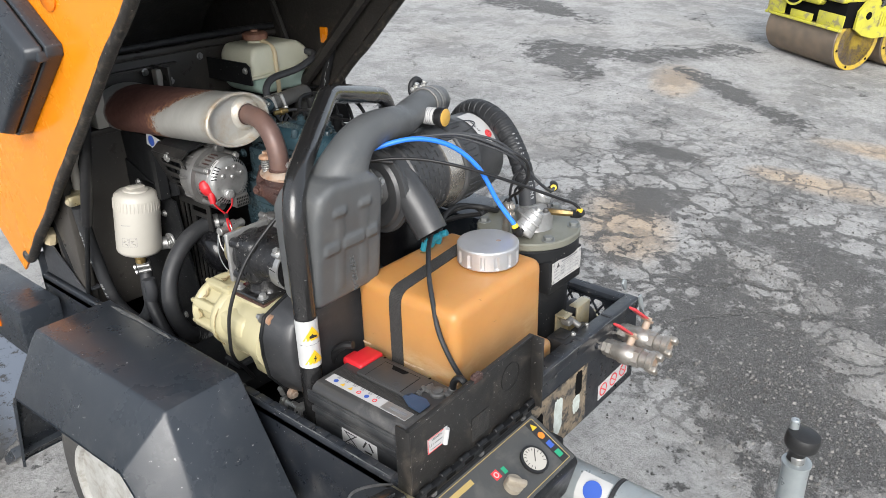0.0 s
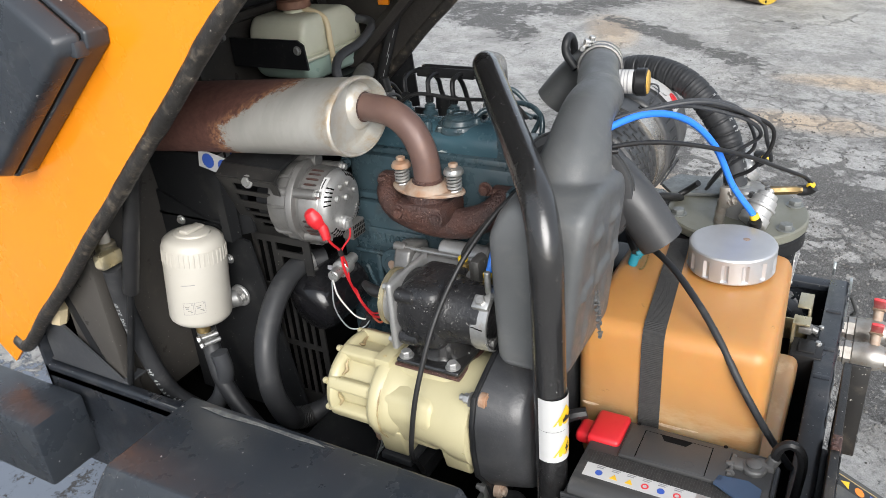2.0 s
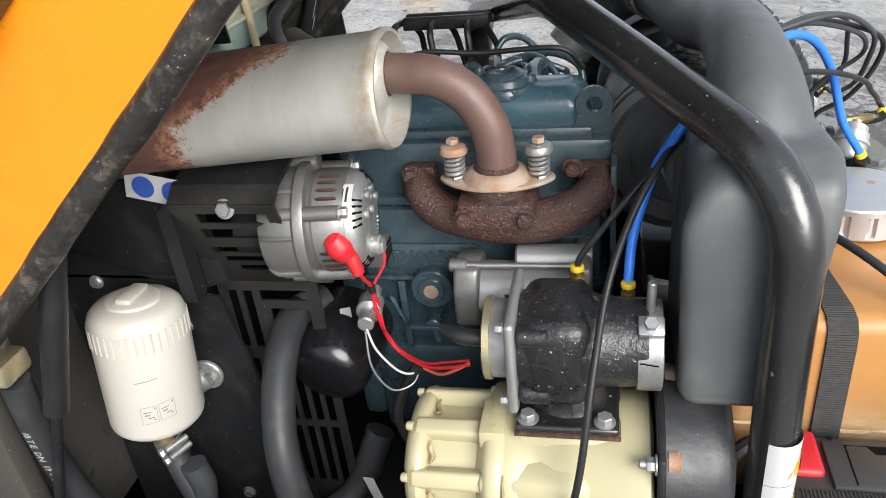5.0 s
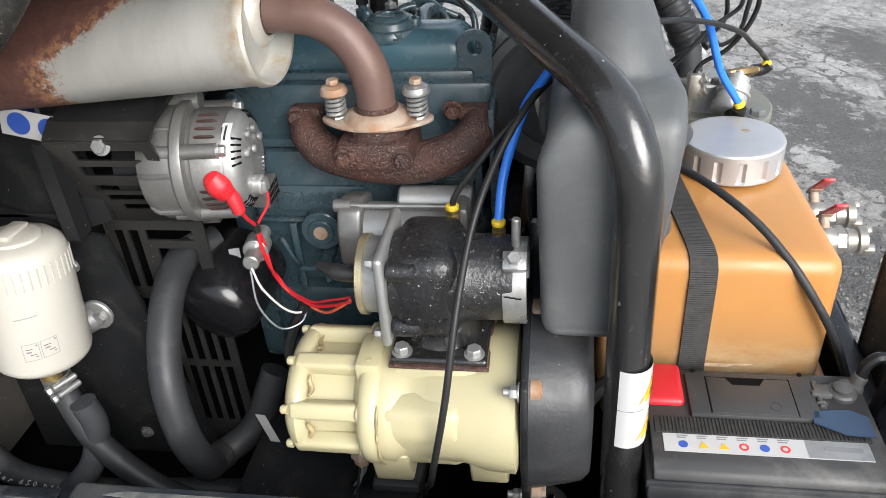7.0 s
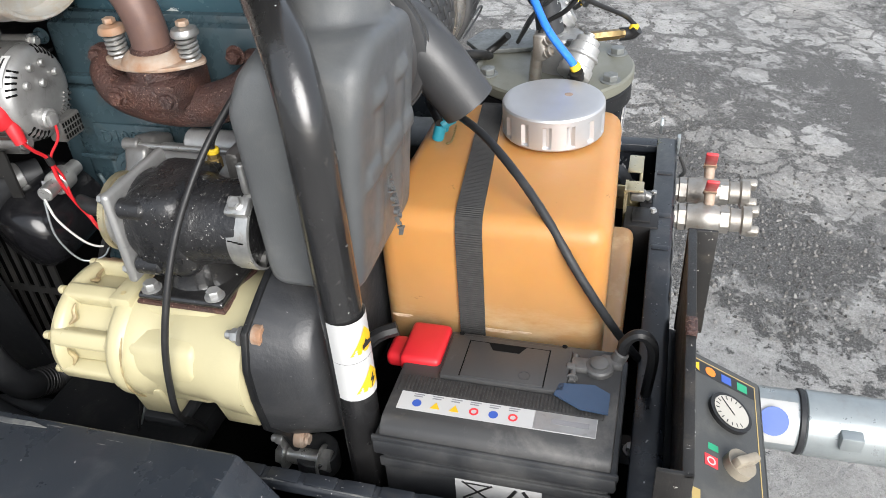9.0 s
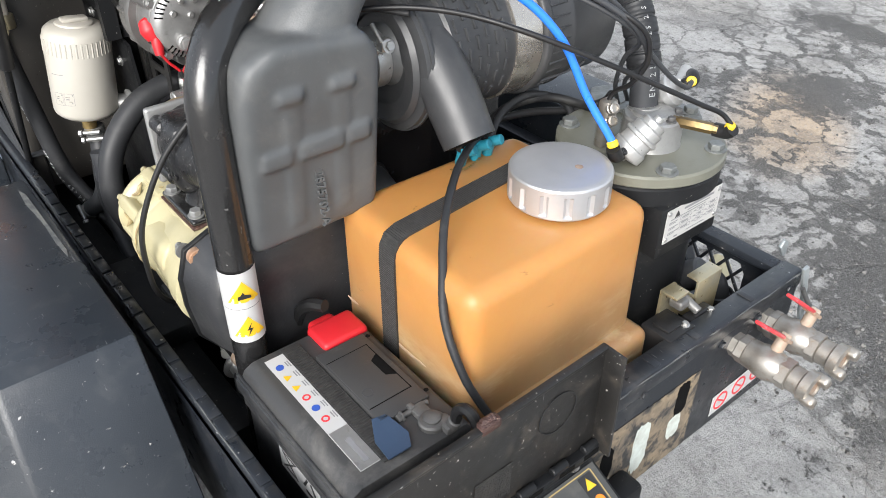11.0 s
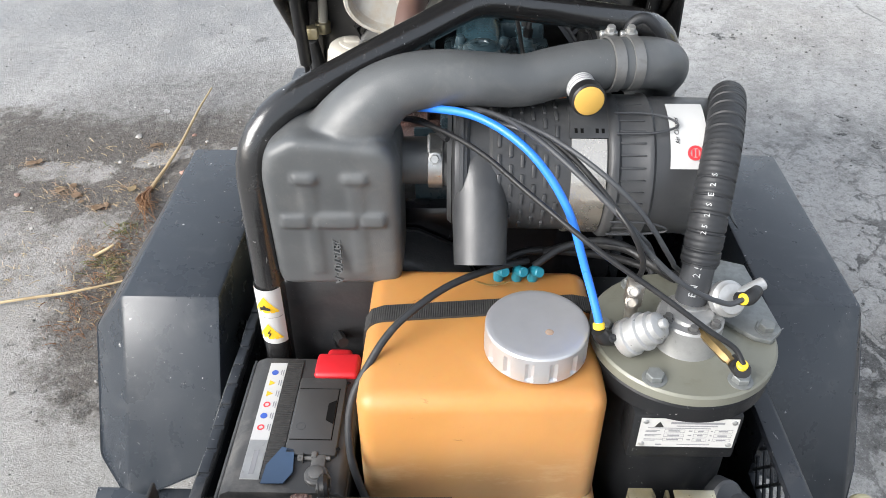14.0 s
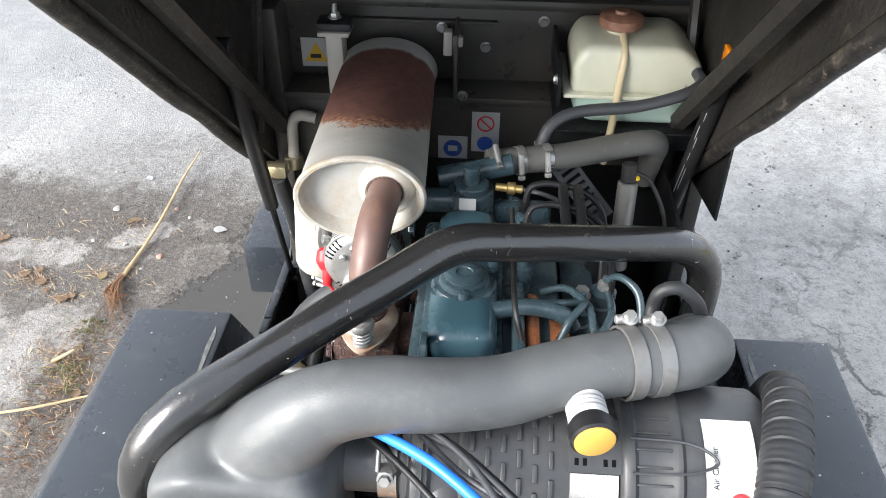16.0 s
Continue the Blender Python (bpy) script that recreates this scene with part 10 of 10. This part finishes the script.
def build_straw(a, b, r):
    t = thing("straw_stalk", (*a, 0), "long dry straw stalk lying on the ground", "straw", on_machine=False)
    a, b = Vector((*a, 0.008)), Vector((*b, 0.03))
    pts = [a.lerp(b, k) + Vector((0.016 * math.sin(5 * k), 0.014 * math.sin(7 * k), 0.005 * math.sin(3 * k))) * (b - a).length for k in np.linspace(0, 1, 6)]
    part("stem", [sweep(pts, [r * 1.3, r, r, r * 0.9, r * 0.8, r * 0.6], 7, 4)], M_STRAW, t)
    return t


def add_root(t, foot, end, seed):
    """Dry root fibres hanging from the foot of a stalk."""
    rnd = random.Random(seed)
    fibres = []
    for i in range(46):
        f, e = Vector((*foot, 0.014)), Vector((*end, 0.006))
        mid = f.lerp(e, 0.5) + Vector((rnd.gauss(-0.016, 0.013), rnd.gauss(0, 0.012), rnd.uniform(0.004, 0.030)))
        tip = f.lerp(e, rnd.uniform(0.45, 1.05)) + Vector((rnd.gauss(0, 0.022), rnd.gauss(0, 0.020), rnd.uniform(0.0, 0.022)))
        fibres.append(sweep([f + Vector((rnd.gauss(0, 0.004), rnd.gauss(0, 0.004), 0)), mid, tip], [0.0022, 0.0016, 0.0006], 4, 3))
    part("root", fibres, M_ROOT, t, "brown dry root fibres")


add_root(build_straw((-1.143, 1.64), (-1.072, 2.30), 0.0055), (-1.143, 1.65), (-1.10, 1.485), 21)
build_straw((-1.55, 1.05), (-1.02, 1.185), 0.0045)
build_straw((-1.06, 0.955), (-1.015, 0.885), 0.002)
build_straw((-1.215, 1.305), (-1.155, 1.335), 0.0055)


def scatter(name, label, cat, count, seed, area, size, material, shape="stone", avoid=None):
    """Loose bits over the ground in one mesh."""
    rnd = random.Random(seed)
    vs, fs = [], []
    while len(vs) < count * 8:
        x, y = area(rnd)
        if avoid and avoid(x, y):
            continue
        s = size * (0.35 + rnd.random() ** 3 * 1.6)
        a = rnd.random() * 6.28
        n0 = len(vs)
        if shape == "stone":
            h = s * rnd.uniform(0.4, 0.9)
            for k in range(4):
                b = a + k * 1.571 + rnd.uniform(-0.3, 0.3)
                q = s * rnd.uniform(0.7, 1.1)
                vs.append((x + q * math.cos(b), y + q * math.sin(b), -0.002))
            for k in range(4):
                b = a + k * 1.571 + rnd.uniform(-0.3, 0.3)
                q = s * rnd.uniform(0.35, 0.7)
                vs.append((x + q * math.cos(b), y + q * math.sin(b), h * rnd.uniform(0.7, 1.1)))
            fs.append([n0 + 4, n0 + 5, n0 + 6, n0 + 7])
            fs += [[n0 + k, n0 + (k + 1) % 4, n0 + 4 + (k + 1) % 4, n0 + 4 + k] for k in range(4)]
        else:
            L, w = s * rnd.uniform(1.5, 4), s * 0.16
            tz = rnd.uniform(0, 0.5) * L if shape == "weed" else 0.006
            c, d = math.cos(a), math.sin(a)
            for k, (f, z) in enumerate(((0, 0.0), (0.35, tz * 0.5 + 0.003), (0.7, tz * 0.85 + 0.003), (1, tz + 0.002))):
                ww = w * (1 - 0.8 * f)
                vs.append((x + L * f * c - ww * d, y + L * f * d + ww * c, z))
                vs.append((x + L * f * c + ww * d, y + L * f * d - ww * c, z + 0.001))
            fs += [[n0 + 2 * k, n0 + 2 * k + 1, n0 + 2 * k + 3, n0 + 2 * k + 2] for k in range(3)]
    me = bpy.data.meshes.new(name)
    me.from_pydata(vs, [], fs)
    me.materials.append(material)
    me.update()
    return tagged(new(name, me), label, cat, kind="stuff")


def _pebble():
    k = Nodes("mixed_grit")
    g = k.n.new("ShaderNodeNewGeometry").outputs["Random Per Island"]
    c = k.mix(k.ramp(g, 0.2, 0.9), (0.05, 0.048, 0.046), (0.24, 0.232, 0.22))
    k.put("Base Color", k.mix(k.ramp(k.noise(120, 4), 0.4, 0.7, 0, 0.5), c, (0.18, 0.17, 0.155)))
    k.put("Roughness", 0.85)
    return k.m


M_PEBBLE = _pebble()


def _wide(r):
    return r.uniform(0.75, 4.5), r.uniform(-1.6, 3.2)


def _near(r):
    k = r.gauss(0, 0.9)
    return 1.75 + k * 0.94 + r.gauss(0, 0.12), -0.15 + k * 0.34 + r.gauss(0, 0.30)


def _left(r):
    return -0.75 - abs(r.gauss(0, 0.7)), r.uniform(0.3, 3.0)


under = lambda x, y: -0.72 < x < 0.72 and -1.3 < y < 1.5
scatter("gravel", "loose grey grit on the worn yard", "gravel", 6000, 3, _near, 0.0045, M_PEBBLE, avoid=under)
scatter("gravel", "scattered pebbles over the yard", "gravel", 4000, 4, _wide, 0.004, M_PEBBLE, avoid=under)
scatter("gravel", "pebbles and crumbs beside the wheel", "gravel", 1800, 5, _left, 0.0035, M_PEBBLE, avoid=under)
scatter("dead_grass", "bits of dead grass and straw on the ground", "dead grass", 1100, 6, lambda r: (r.choice((-1.20, -1.13, -1.16, -1.42, -1.5)) + r.gauss(0, 0.07), r.choice((1.08, 1.16, 1.26, 1.36, 1.60, 1.66, 1.86)) + r.gauss(0, 0.05)), 0.0055, M_STRAW, "blade", under)
scatter("weeds", "small green weeds growing in the crack beside the wheel", "weeds", 420, 7, lambda r: (lambda p: (p[0] + r.gauss(0, 0.022), p[1] + r.gauss(0, 0.024)))(r.choice(((-1.178, 1.455), (-1.165, 1.43), (-1.15, 1.295), (-1.19, 1.28), (-1.13, 1.23)))), 0.0062, M_MOSS, "weed", under)
scatter("dead_grass", "tangled dry grass clumps and dead leaf crumbs", "dead grass", 900, 11, lambda r: (lambda p: (p[0] + r.gauss(0, 0.030), p[1] + r.gauss(0, 0.018)))(r.choice(((-1.29, 1.555), (-1.455, 1.64), (-1.39, 1.62), (-1.62, 1.80), (-1.21, 1.925), (-1.21, 1.68), (-1.17, 1.31), (-1.24, 1.33), (-1.12, 1.24)))), 0.0055, M_LEAF, "weed", under)


def build_leaf(x, y, size, turn, material, label):
    t = thing("dead_leaf", (x, y, 0), label, "leaf", "fallen leaves", on_machine=False)
    bm = bmesh.new()
    rows = []
    for f, w in ((0, 0.05), (0.2, 0.3), (0.45, 0.42), (0.75, 0.28), (1, 0.03)):
        rows.append([bm.verts.new((size * (f - 0.5), size * w * k, 0.004 + size * (0.05 * abs(k) + 0.05 * math.sin(5 * f + k)))) for k in (-1, -0.4, 0.4, 1)])
    for a, b in zip(rows, rows[1:]):
        for j in range(3):
            bm.faces.new((a[j], a[j + 1], b[j + 1], b[j]))
    bm = thickened(bm, 0.0008)
    bm.transform(Matrix.Translation((x, y, 0.0)) @ pose(0, 0, 0.004, 0, 0, turn))
    part("blade", bm, material, t)


for x, y, size, turn in ((-1.29, 1.55, 0.095, 20), (-1.27, 1.565, 0.07, 110), (-1.42, 1.67, 0.07, 130), (-1.455, 1.645, 0.08, 40), (-1.39, 1.615, 0.09, 160), (-1.36, 1.58, 0.05, 200), (-1.62, 1.80, 0.09, 15), (-1.60, 1.815, 0.07, 95), (-1.21, 1.925, 0.07, 60), (-1.19, 1.93, 0.06, 10), (-1.10, 1.20, 0.07, 75), (-1.06, 1.01, 0.06, 20)):
    build_leaf(x, y, size * 0.45, turn, M_LEAF, "curled dead brown leaf on the ground")
scatter("dead_grass", "dark rotted grass and twigs trodden beside the wheel", "dead grass", 900, 12, lambda r: (-1.16 + r.gauss(0, 0.06), r.uniform(0.95, 1.48) + r.gauss(0, 0.03)), 0.006, M_ROOT, "blade", under)
build_leaf(-1.23, 2.16, 0.032, -40, M_WHITE, "pale scrap of leaf or paper on the ground")
build_leaf(-1.206, 1.657, 0.038, 75, M_STRAW, "pale yellow dead leaf on the ground")
build_leaf(-0.894, 1.898, 0.045, 5, M_WHITE, "pale scrap of wood on the ground")


def build_pebble(x, y, size, material, label, seed):
    rnd = random.Random(seed)
    t = thing("pebble", (x, y, 0), label, "pebble", "loose pebbles", on_machine=False)
    bm = bmesh.new()
    bmesh.ops.create_icosphere(bm, subdivisions=2, radius=size / 2)
    for v in bm.verts:
        q = v.co.normalized()
        v.co *= 0.85 + 0.3 * noise.noise(q * 1.6 + Vector((seed, 0, 0)))
        v.co.z = max(v.co.z * 0.65, -size * 0.16)
    bm.transform(Matrix.Translation((x, y, size * 0.14)) @ pose(0, 0, 0, 0, 0, rnd.uniform(0, 360)))
    part("stone", bm, material, t)


M_PALESTONE = mat("pale_limestone_pebble", (0.36, 0.35, 0.33), 0.8, var=(0.27, 0.262, 0.245), vscale=60, bump=0.4, bscale=200)
M_PINKSTONE = mat("pink_brick_crumb", (0.36, 0.20, 0.155), 0.85, var=(0.30, 0.22, 0.18), vscale=60, bump=0.5, bscale=200)
for i, (x, y, size) in enumerate(((-1.192, 1.811, 0.020), (-1.305, 1.822, 0.018), (-1.288, 1.987, 0.030), (-1.474, 1.442, 0.017), (-1.02, 1.96, 0.016), (-1.10, 1.70, 0.013), (-1.33, 1.28, 0.014), (-1.52, 1.55, 0.013), (-1.00, 0.93, 0.015), (-1.37, 2.20, 0.012))):
    build_pebble(x, y, size, M_PALESTONE, "pale grey pebble lying on the trampled soil", i)
for i, (x, y, size) in enumerate(((-1.079, 2.002, 0.020), (-1.057, 1.758, 0.028), (-1.60, 1.62, 0.022))):
    build_pebble(x, y, size, M_PINKSTONE, "pinkish brick crumb lying on the trampled soil", 20 + i)
